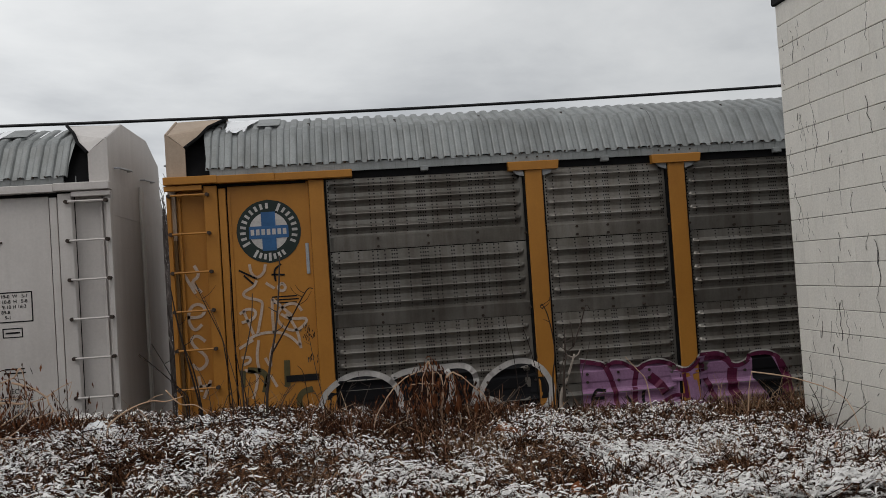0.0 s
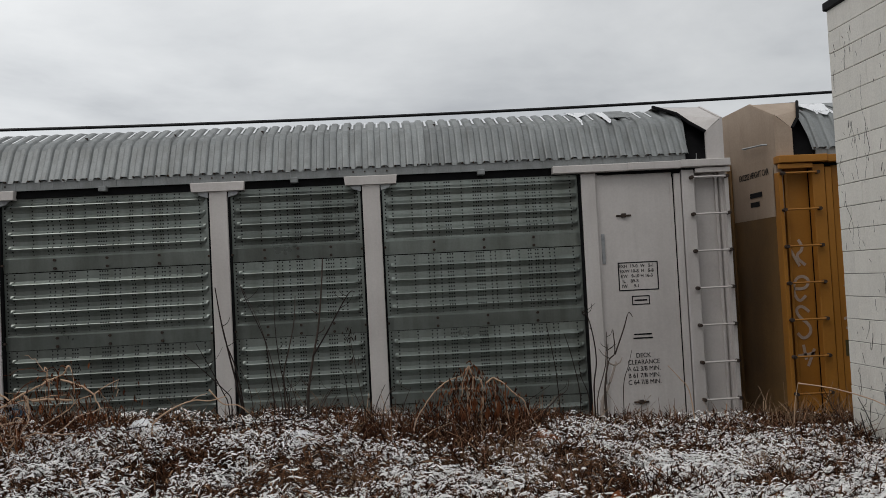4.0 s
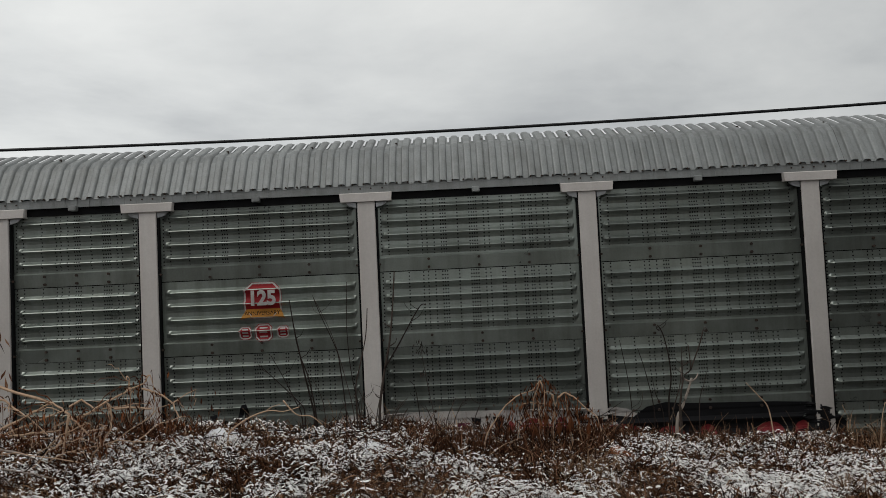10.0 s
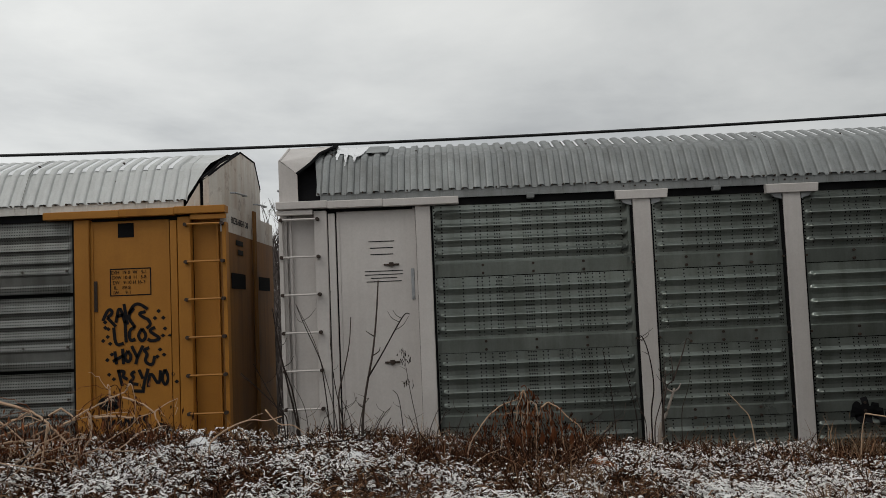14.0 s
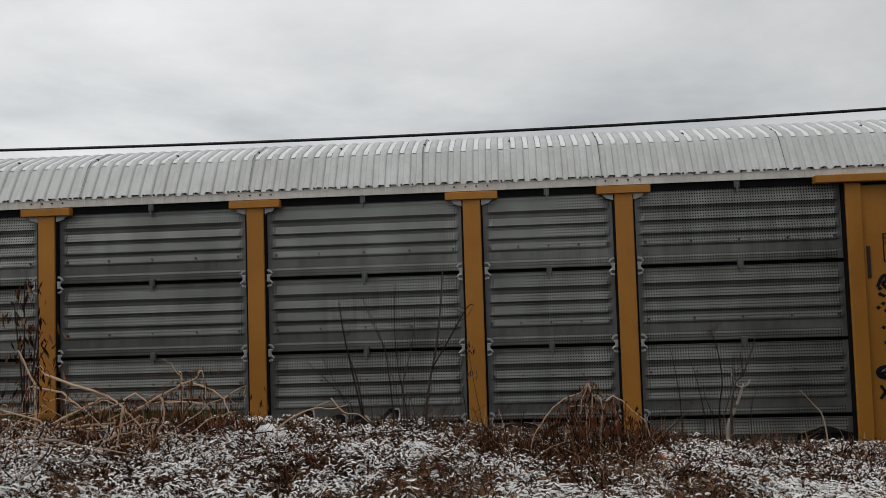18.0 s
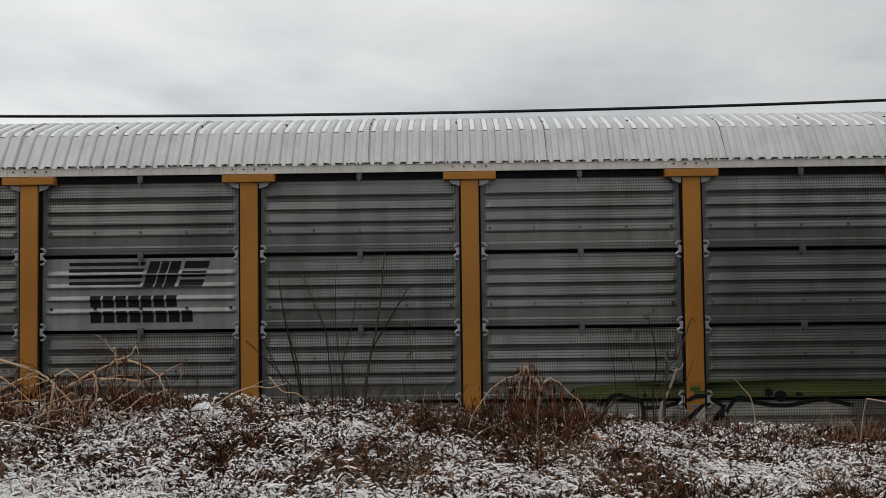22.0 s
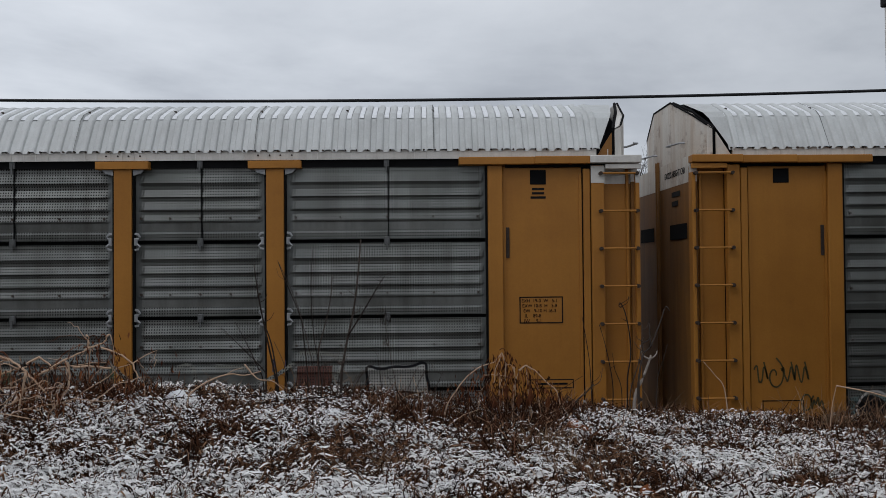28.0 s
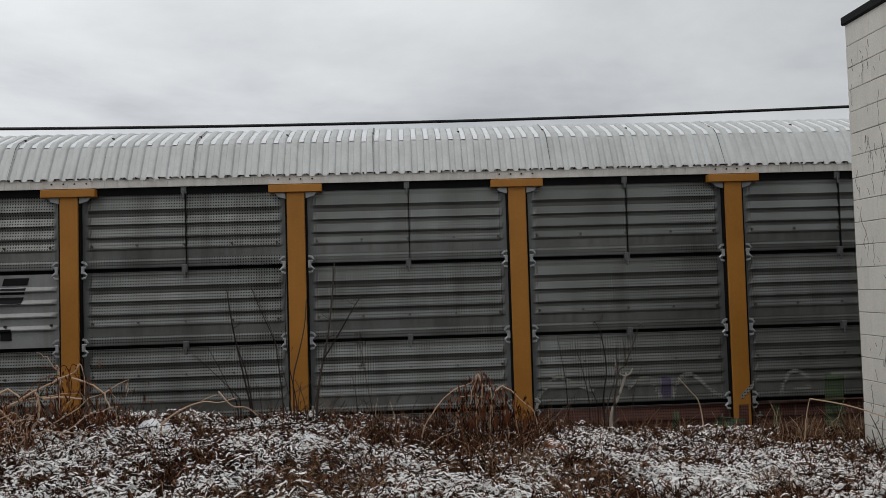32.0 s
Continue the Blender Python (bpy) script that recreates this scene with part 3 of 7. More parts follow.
def end_wall(parent, s, upper, lower, split, words, style, white_top):
    """The closed end of a car with its raised hood; upper and lower paint meet at the height split."""
    x0, x1 = s * 13.86, s * 13.95
    flat = Build().prism([(-1.47, UP + 1.43), (1.55, UP + 1.43), (1.55, UP + split), (-1.47, UP + split)], min(x0, x1), max(x0, x1))
    w = part("end_wall", flat, upper, parent, "upper end sheet under the hood")
    part("lower_end_sheet", Build().prism([(-1.47, UP + split), (1.55, UP + split), (1.55, UP - 2.4), (-1.47, UP - 2.4)], min(x0, x1) + 0.004, max(x0, x1) - 0.004), lower, w)
    # hood: a folded face above the flat sheet, open towards the roof
    banded = style == "banded"
    if banded:
        rim = [(-1.49, 1.43), (-1.49, 1.97), (-0.72, 2.27), (0.72, 2.27), (1.49, 1.97), (1.49, 1.43)]
    else:
        rim = [(-1.49, 1.43), (-1.49, 1.82), (-1.22, 1.99), (-0.45, 2.30), (0.45, 2.30), (1.22, 1.99), (1.49, 1.82), (1.49, 1.43)]
    xa, xb = sorted((s * 13.905, s * 13.945))
    plan = [13.93] * 4 if banded else [13.73, 13.83, 13.915, 13.915, 13.83, 13.73]
    if banded:
        face = Build().prism([(y, UP + h) for y, h in rim], xa, xb)
    else:
        rows = [[(s * (u - t), y, UP + 1.43 + (h - 1.43) * f) for u, (y, h) in zip(plan, rim[1:-1])] for t, f in ((0, 0), (0, 1), (0.03, 1), (0.03, 0))]
        face = Build().grid(rows if s < 0 else rows[::-1])
    part("hood", face, upper, w, "folded sheet-steel hood over the car end")
    part("hood_lip", Build().tube([(s * u, y, UP + h + 0.006) for u, (y, h) in zip(plan, rim[1:-1])], 0.015, 5), upper if banded else DARK, w)
    for side in (-1, 1):
        back = 13.70 if banded else 13.655
        top = 1.80 if banded else 1.77
        out = 13.905 if banded else 13.73
        q = [(out, 1.43), (out, rim[1][1] - 0.01), (back, top), (back, 1.43)]
        part("hood_return", Build().add([(s * u, side * 1.49, UP + h) for u, h in q] + [(s * u, side * 1.46, UP + h) for u, h in q],
                                        [(0, 1, 2, 3), (7, 6, 5, 4), (0, 4, 5, 1), (1, 5, 6, 2), (2, 6, 7, 3), (3, 7, 4, 0)]), upper, w)
        if banded:
            q = [(13.905, 1.49, 1.97), (13.905, 0.72, 2.275), (13.24, 0.74, 2.285), (13.44, 1.13, 2.10), (13.54, 1.32, 1.95), (13.70, 1.49, 1.80)]
            part("hood_flank", Build().add([(s * u, side * y, UP + h) for u, y, h in q], [(0, 1, 2), (0, 2, 3), (0, 3, 4), (0, 4, 5)]), upper, w)
        else:
            q = [(13.61, 1.43), (13.42, 1.43), (13.61, 1.73)]
            part("hood_gusset", Build().add([(s * u, side * 1.50, UP + h) for u, h in q] + [(s * u, side * 1.47, UP + h) for u, h in q],
                                            [(0, 1, 2), (5, 4, 3), (0, 3, 4, 1), (1, 4, 5, 2), (2, 5, 3, 0)]), lower if white_top else upper, w)
            q = [(13.73, 1.49, 1.82), (13.83, 1.22, 1.99), (13.91, 0.45, 2.30), (13.875, 0.45, 2.29), (13.77, 1.0, 2.07), (13.69, 1.25, 1.90), (13.63, 1.48, 1.78)]
            part("hood_flank", Build().add([(s * u, side * y, UP + h) for u, y, h in q], [(0, 1, 5, 6), (1, 2, 3, 4), (1, 4, 5)]), upper, w)
    if banded:
        q = [(13.905, -0.72, 2.275), (13.905, 0.72, 2.275), (13.24, 0.74, 2.29), (13.24, -0.74, 2.29)]
        part("hood_top", Build().add([(s * u, y, UP + h) for u, y, h in q], [(0, 1, 2, 3)]), upper, w)
    rim_line = [(13.70, 1.50, 1.80), (13.54, 1.335, 1.96), (13.44, 1.14, 2.12), (13.24, 0.74, 2.30)] if banded else [(13.63, 1.49, 1.78), (13.69, 1.26, 1.91), (13.77, 1.01, 2.08), (13.875, 0.45, 2.30)]
    part("hood_rim", Build().tube([(s * u, -y, UP + h) for u, y, h in rim_line], 0.022, 5), DARK, w, "black rubber strip along the hood's edge")
    # solid near-black block that fills the gap between roof and end
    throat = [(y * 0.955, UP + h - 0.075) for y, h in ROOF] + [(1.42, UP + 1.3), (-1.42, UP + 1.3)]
    part("throat", Build().prism(throat, min(s * 13.2, s * (13.88 if banded else 13.70)), max(s * 13.2, s * (13.88 if banded else 13.70))), DARK, w, "near-black block filling the gap between roof and end")
    # slots, bars and grab irons on the end
    xo = s * 13.952
    for y, z in (() if banded else ((-0.85, UP + 0.44), (0.85, UP + 0.44))):
        part("end_slot", Build().box(min(xo, xo + s * 0.006), max(xo, xo + s * 0.006), y - 0.45, y + 0.35, z - 0.11, z + 0.1), DARK, w)
    for y in (-0.9, 0.5):
        g = Build().tube([(xo, y - 0.35, UP + 1.62), (xo + s * 0.06, y - 0.33, UP + 1.62), (xo + s * 0.06, y + 0.33, UP + 1.66), (xo, y + 0.35, UP + 1.66)], 0.014, 6)
        part("grab_iron", g, STEEL, w)
    rods = Build().tube([(xo + s * 0.03, 0.1, UP - 2.3), (xo + s * 0.03, 0.1, UP + 1.5)], 0.02, 6)
    rods.tube([(xo + s * 0.03, 0.0, UP - 2.3), (xo + s * 0.03, 0.0, UP + 1.5)], 0.02, 6)
    part("lock_rod", rods, lower, w)
    if words:
        me = text_mesh(words, 0.125, BLACK, 0.85)
        me.transform(Matrix.Rotation(radians(90 * s), 4, "Z"))
        part("lettering", me, None, w, "black stencilled words", at=(xo + s * 0.004, -0.75, UP + 1.25))
        for k in range(2):
            part("stencil_line", Build().box(min(xo, xo + s * 0.004), max(xo, xo + s * 0.004), -1.0 + 0.1 * k, -0.6, UP + 0.93 - 0.13 * k, UP + 1.0 - 0.13 * k), BLACK, w, at=(s * 0.001, 0, 0))
    return w


def running_gear(parent):
    b = Build().box(-13.6, 13.6, -1.2, 1.2, 0.85, 1.15, 0.02).box(-13.9, 13.9, -0.35, 0.35, 0.6, 0.95, 0.02)
    part("underframe", b, IRON, parent)
    for s in (-1, 1):
        t = part("truck", Build().box(s * 9.6 - 1.2, s * 9.6 + 1.2, -1.08, -0.95, 0.35, 0.62, 0.03).box(s * 9.6 - 1.2, s * 9.6 + 1.2, 0.95, 1.08, 0.35, 0.62, 0.03)
                 .box(s * 9.6 - 0.25, s * 9.6 + 0.25, -1.05, 1.05, 0.42, 0.84, 0.02), IRON, parent)
        for dx in (-0.88, 0.88):
            w = Build()
            for y in (-0.76, 0.76):
                w.tube([(0, y - 0.065, 0), (0, y + 0.065, 0)], 0.42, 20)
            w.tube([(0, -0.9, 0), (0, 0.9, 0)], 0.08, 8)
            part("wheelset", once(("wheelset",), lambda: w.mesh("wheelset", IRON)), None, t, at=(s * 9.6 + dx, 0, 0.42))
        c = Build().box(min(s * 13.8, s * 14.28), max(s * 13.8, s * 14.28), -0.12, 0.12, 0.72, 0.95, 0.03).box(min(s * 14.08, s * 14.29), max(s * 14.08, s * 14.29), -0.2, 0.2, 0.66, 1.0, 0.04)
        part("coupler", c, IRON, parent)


def autorack(label, style, paint, rung_paint, roof, fascia, ends, plain=(), sheet=None, joints=False):
    car = new("autorack_railcar")
    tagged(car, label, "railcar", "autoracks of the train")
    panel_mat = sheet or (SLOT if style == "banded" else PERF)
    running_gear(car)
    # near-black sheets painting the dark inside behind the panels and on the floor; far side
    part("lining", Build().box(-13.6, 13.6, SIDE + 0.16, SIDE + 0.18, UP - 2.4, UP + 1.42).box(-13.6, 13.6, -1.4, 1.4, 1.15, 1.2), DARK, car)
    part("far_side_wall", Build().box(-13.85, 13.85, 1.45, 1.55, UP - 2.4, UP + 1.43), SOLID if style == "banded" else PLAIN_PANEL, car)
    part("side_sill", Build().box(-13.85, 13.85, SIDE + 0.03, SIDE + 0.15, UP - 2.55, UP - 2.30, 0.01), paint, car)
    for i, (a, b) in enumerate(zip(EDGES[1:], EDGES[:-1])):
        x0 = a + (0.13 if i < 9 or a > -12 else 0.10)
        x1 = b - 0.13
        if i == 0:
            x1 = 11.965
        if i == len(EDGES) - 2:
            x0 = -11.965
        for k, (top, bot) in enumerate(TIERS):
            is_plain = (i, k) in plain
            mt = (PLAIN_PANEL if style == "ribbed" else SOLID) if is_plain else panel_mat
            part("side_panel", side_panel("plain_ribbed" if is_plain and style == "ribbed" else style, x1 - x0, top - bot, mt), None, car, at=(x0, SIDE + 0.095, UP + top))
            w = x1 - x0
            if style == "banded":
                bb = once(("bandbolt",), lambda: Build().tube([(0, -0.045, 0), (0, -0.004, 0)], 0.019, 6).mesh("bolt", IRON))
                if k < 3:
                    for q in (0.25, 0.5, 0.75):
                        for d in (0.85, 0.955):
                            part("bolt", bb, None, car, at=(x0 + q * w, SIDE + 0.095, UP + top - d))
            else:
                bb = once(("ribbolt",), lambda: Build().tube([(0, -0.036, 0), (0, 0.0, 0)], 0.017, 6).mesh("bolt", IRON))
                for q in (0.05, 0.27, 0.5, 0.73, 0.95):
                    part("bolt", bb, None, car, at=(x0 + q * w, SIDE + 0.095, UP + top - (0.39 if k == 2 else 0.70)))
                if k < 3:
                    mc = once(("midclip",), lambda: Build().box(-0.035, 0.035, -0.05, 0.0, -0.075, 0.035, 0.006).box(-0.012, 0.012, -0.065, -0.05, -0.14, -0.02, 0.004).mesh("mid_clip", CLIP))
                    part("mid_clip", mc, None, car, at=(x0 + 0.5 * w, SIDE + 0.095, UP + top + (0.03 if k == 0 else 0.0)))
        if joints:
            part("panel_joint", Build().box(-0.007, 0.007, -0.032, 0.0, -0.96, -0.06), DARK, car, "dark upright joint in the top panel", at=((x0 + x1) / 2 + 0.02, SIDE + 0.095, UP + TIERS[0][0]))
        if style == "banded":
            tab = once(("tab",), lambda: Build().box(-0.05, 0.05, -0.10, 0.0, -0.035, 0.035, 0.008).mesh("eave_tab", ROOF_GREY))
            part("eave_tab", tab, None, car, at=((x0 + x1) / 2 - (0.0), SIDE + 0.06, UP + 1.375))
    for u in POSTS:
        fb = once(("fasciabolt",), lambda: Build().tube([(0, SIDE + 0.018, 0), (0, SIDE + 0.04, 0)], 0.012, 6).mesh("bolt", IRON))
        for du in (-0.22, -0.07, 0.07, 0.22):
            part("bolt", fb, None, car, at=(u + du, 0, UP + 1.455))
        tee_post(paint, paint, car, u, style, False)
    for s in (-1, 1):
        mt, lower, upper, split, words, white_top = ends[s]
        dp = part("door_post", Build().box(min(s * 11.965, s * 12.16), max(s * 11.965, s * 12.16), SIDE - 0.005, SIDE + 0.1, UP - 2.3, UP + 1.30, 0.008), mt, car)
        # near-black strip paints the shade beside the door post
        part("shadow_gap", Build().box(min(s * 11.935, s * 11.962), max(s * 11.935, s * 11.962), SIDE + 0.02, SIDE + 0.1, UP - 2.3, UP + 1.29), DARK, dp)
        header(car, s, mt, upper if white_top else mt)
        ladder(car, s, mt, mt)
        end_wall(car, s, upper, lower, split, words, style, white_top)
    doors = {s: end_door(car, s, ends[s][0], style) for s in (-1, 1)}
    # eave plate under the roof and the roof itself, sheet by sheet
    part("eave_plate", Build().box(-13.4, 13.4, SIDE + 0.03, SIDE + 0.06, UP + 1.395, UP + 1.512), fascia, car)
    seams = Build()
    for k in range(171):
        x = -13.4 + 0.1585 * k
        seams.box(x, x + 0.010, SIDE + 0.024, SIDE + 0.03, UP + 1.40, UP + 1.508)
    tagged(part("eave_seams", seams, fascia, car, "low upright ribs along the eave plate"), kind="stuff")
    # shade below the eave plate, put in as a near-black strip
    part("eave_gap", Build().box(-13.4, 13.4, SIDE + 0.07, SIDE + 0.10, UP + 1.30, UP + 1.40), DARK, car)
    part("far_eave_plate", Build().box(-13.4, 13.4, 1.49, 1.52, UP + 1.42, UP + 1.505), fascia, car)
    n = 23
    w = 26.9 / n
    me = roof_sheet(w, roof)
    rv = once(("rivet",), lambda: Build().tube([(0, 0, -0.02), (0, 0, 0.016)], 0.019, 6).mesh("rivet", IRON))
    eb = once(("eavebolt",), lambda: Build().tube([(0, -0.025, 0), (0, 0.02, 0)], 0.012, 6).mesh("bolt", IRON))
    lap_line = [(y - 0.012, h + 0.034) for y, h in ROOF[:6]]
    lap = once(("lap", roof.name), lambda: Build().grid([[(-0.006, y, h), (0.008, y, h)] for y, h in lap_line]).mesh("sheet_lap", MARGIN))
    for k in range(n):
        x = -13.45 + k * w
        if k % 2 or k == 1:
            part("sheet_lap", lap, None, car, at=(x + 0.15, 0, UP))
        part("roof_sheet", me, None, car, at=(x, 0, UP + (0.003 if k % 2 else 0.0)))
        for j in range(8):
            part("bolt", eb, None, car, at=(x + (j + 0.18) * w / 8, -1.53, UP + 1.512))
        for y, h in ((-1.33, 1.79), (-0.98, 2.10)):
            part("rivet", rv, None, car, at=(x + 0.15, y, UP + h + 0.02))
    for s in (-1, 1):
        # last sheet, cut on the slant
        b = Build()
        for i in range(len(ROOF) - 1):
            (y0, h0), (y1, h1) = ROOF[i], ROOF[i + 1]
            cut = 0.10 if style == "banded" else 0.36
            e0, e1 = 13.43 + cut * (h0 - 1.49) / 0.8, 13.43 + cut * (h1 - 1.49) / 0.8
            q = [(s * 13.40, y0, UP + h0 + 0.02), (s * e0, y0, UP + h0 + 0.02), (s * e1, y1, UP + h1 + 0.02), (s * 13.40, y1, UP + h1 + 0.02)]
            b.add(q, [(0, 1, 2, 3) if s > 0 else (3, 2, 1, 0)])
        part("roof_end_flashing", b, roof, car)
    return car, doors


def place(car, k):
    """The k-th car of the train, keyed along the track."""
    walk(car, [(t, pose(m - k * PERIOD, TRACK_Y, RAIL_Z)) for t, m in ROLLED])


both = lambda *row: {-1: row, 1: row}
car_a, doors_a = autorack("yellow and grey steel autorack railcar with graffiti rolling on the track", "banded", YELLOW, YELLOW, ROOF_GREY, ROOF_GREY,
                          both(YELLOW, OCHRE, PEACH, 0.62, "EXCESS HEIGHT CAR", False), sheet=SLOT_DULL)
car_b, doors_b = autorack("pale grey autorack railcar with a red emblem on the track", "banded", PALE, PALE, ROOF_GREY, ROOF_GREY,
                          both(PALE, PALE, PALE, 1.0, "", False), plain={(6, 1)})
car_c, doors_c = autorack("yellow autorack railcar with a white roof and perforated panels", "ribbed", YELLOW, YELLOW, ROOF_WHITE, WHITE,
                          both(YELLOW, YELLOW_DIRTY, RUSTY_WHITE, 1.08, "EXCESS HEIGHT CAR", False), plain={(6, 1)})
car_d, doors_d = autorack("yellow autorack railcar with a snow-white roof and white end corners", "ribbed", YELLOW, YELLOW, ROOF_WHITE, WHITE,
                          both(YELLOW, YELLOW_DIRTY, WHITE, 1.08, "EXCESS HEIGHT CAR", True), plain={(6, 1)}, joints=True)
for x0, x1, y0, y1 in ((13.316, 13.494, SIDE - 0.009, SIDE - 0.005), (13.494, 13.80, SIDE + 0.136, SIDE + 0.14), (13.836, 13.904, SIDE + 0.136, SIDE + 0.14), (13.901, 13.959, SIDE - 0.004, SIDE + 0.0)):
    part("white_corner", Build().box(x0, x1, y0, y1, UP + 1.06, UP + (1.20 if x0 > 13.9 else 1.285)), WHITE, car_d, "white paint over the top of the ladder corner")
CARS = (car_a, car_b, car_c, car_d)


# ---------------------------------------------------------------- ground
def value_noise(x, y, seed):
    """Smooth noise of 0 to 1 on arrays, one unit to a cell."""
    x, y = np.asarray(x, float), np.asarray(y, float)
    ix, iy = np.floor(x).astype(np.int64), np.floor(y).astype(np.int64)
    fx, fy = x - ix, y - iy
    fx, fy = fx * fx * (3 - 2 * fx), fy * fy * (3 - 2 * fy)

    def h(a, b):
        v = np.sin(a * 127.1 + b * 311.7 + seed * 74.7) * 43758.5453
        return v - np.floor(v)
    return (h(ix, iy) * (1 - fx) + h(ix + 1, iy) * fx) * (1 - fy) + (h(ix, iy + 1) * (1 - fx) + h(ix + 1, iy + 1) * fx) * fy


def smooth_step(a, b, x):
    t = np.clip((x - a) / (b - a), 0, 1)
    return t * t * (3 - 2 * t)


def lie_of_land(x, y):
    """Height of the ground without its small unevenness."""
    x, y = np.asarray(x, float), np.asarray(y, float)
    crest = np.interp(x, [-9, -4, -1.5, 0, 1.5, 3, 4.2, 9], [0.36, 0.36, 0.31, 0.25, 0.12, 0.02, -0.06, -0.06])
    z = crest * smooth_step(5.6, 7.7, y)
    z = z + (-2.35 - z) * smooth_step(8.3, 10.4, y)
    z = z + (-1.6 - z) * smooth_step(17.5, 24.0, y)
    return z + 12.5 * smooth_step(34, 150, y)


def ground_height(x, y):
    x, y = np.asarray(x, float), np.asarray(y, float)
    near = smooth_step(14, 9.5, y) * smooth_step(30, 12, np.abs(x))
    rough = (value_noise(x * 1.3, y * 1.3, 1) - 0.5) * 0.10 + (value_noise(x * 5, y * 5, 2) - 0.5) * 0.055 + (value_noise(x * 14, y * 14, 3) - 0.5) * 0.035
    return lie_of_land(x, y) + rough * near


def axis(fine0, fine1, step, far):
    mid = list(np.arange(fine0, fine1 + step / 2, step))
    out, d, v = [], step * 3, fine1
    while v < far:
        v += d
        d *= 1.22
        out.append(v)
    low, d, v = [], step * 3, fine0
    while v > -far:
        v -= d
        d *= 1.22
        low.append(v)
    return np.array(low[::-1] + mid + out)


def ground_material():
    m = bpy.data.materials.new("snowy_litter")
    m.use_nodes = True
    nt = m.node_tree
    link = nt.links.new
    bsdf = nt.nodes["Principled BSDF"]
    tc = nt.nodes.new("ShaderNodeTexCoord")
    st = node(nt, "ShaderNodeVectorMath", operation="MULTIPLY")
    link(tc.outputs["Object"], st.inputs[0])
    st.inputs[1].default_value = (0.8, 1.7, 1.0)
    a = node(nt, "ShaderNodeTexNoise", Scale=2.6, Detail=3.0, Roughness=0.55)
    b = node(nt, "ShaderNodeTexNoise", Scale=24.0, Detail=6.0, Roughness=0.75, Distortion=1.2)
    c = node(nt, "ShaderNodeTexNoise", Scale=60.0, Detail=3.0, Roughness=0.6)
    for n in (a, b, c):
        link(st.outputs[0], n.inputs["Vector"])
    litter = ramp(nt, c.outputs["Fac"], [(0.3, (0.009, 0.005, 0.004)), (0.55, (0.038, 0.020, 0.014)), (0.75, (0.12, 0.068, 0.045))])
    w = node(nt, "ShaderNodeMath", operation="MULTIPLY", i1=0.55)
    link(a.outputs["Fac"], w.inputs[0])
    s = node(nt, "ShaderNodeMath", operation="ADD")
    link(w.outputs[0], s.inputs[0])
    link(b.outputs["Fac"], s.inputs[1])
    fac = ramp(nt, s.outputs[0], [(0.812, grey(0.0)), (0.845, grey(1.0))])
    mx = node(nt, "ShaderNodeMix", data_type="RGBA")
    link(fac, mx.inputs[0])
    link(litter, mx.inputs[6])
    mx.inputs[7].default_value = (0.89, 0.88, 0.865, 1)
    link(mx.outputs[2], bsdf.inputs["Base Color"])
    bsdf.inputs["Roughness"].default_value = 0.85
    bsdf.inputs["Specular IOR Level"].default_value = 0.1
    bp = node(nt, "ShaderNodeBump", Strength=0.9, Distance=0.03)
    link(b.outputs["Fac"], bp.inputs["Height"])
    link(bp.outputs[0], bsdf.inputs["Normal"])
    return m


LITTER = ground_material()


def make_ground():
    xs, ys = axis(-7.0, 6.5, 0.03, 900), axis(5.2, 9.6, 0.03, 900)
    X, Y = np.meshgrid(xs, ys)
    Z = ground_height(X, Y)
    n, k = len(xs), len(ys)
    me = bpy.data.meshes.new("ground")
    me.vertices.add(n * k)
    me.vertices.foreach_set("co", np.stack([X, Y, Z], -1).astype(np.float32).ravel())
    i, j = np.meshgrid(np.arange(k - 1), np.arange(n - 1), indexing="ij")
    q = np.stack([i * n + j, i * n + j + 1, (i + 1) * n + j + 1, (i + 1) * n + j], -1).reshape(-1, 4)
    me.loops.add(q.size)
    me.loops.foreach_set("vertex_index", q.astype(np.int32).ravel())
    me.polygons.add(len(q))
    me.polygons.foreach_set("loop_start", np.arange(0, q.size, 4, dtype=np.int32))
    me.polygons.foreach_set("use_smooth", np.ones(len(q), bool))
    me.materials.append(LITTER)
    me.update(calc_edges=True)
    me.validate()
    tagged(new("ground", me), "rough ground with dead weeds and thin patchy snow", "ground", kind="structure")


make_ground()


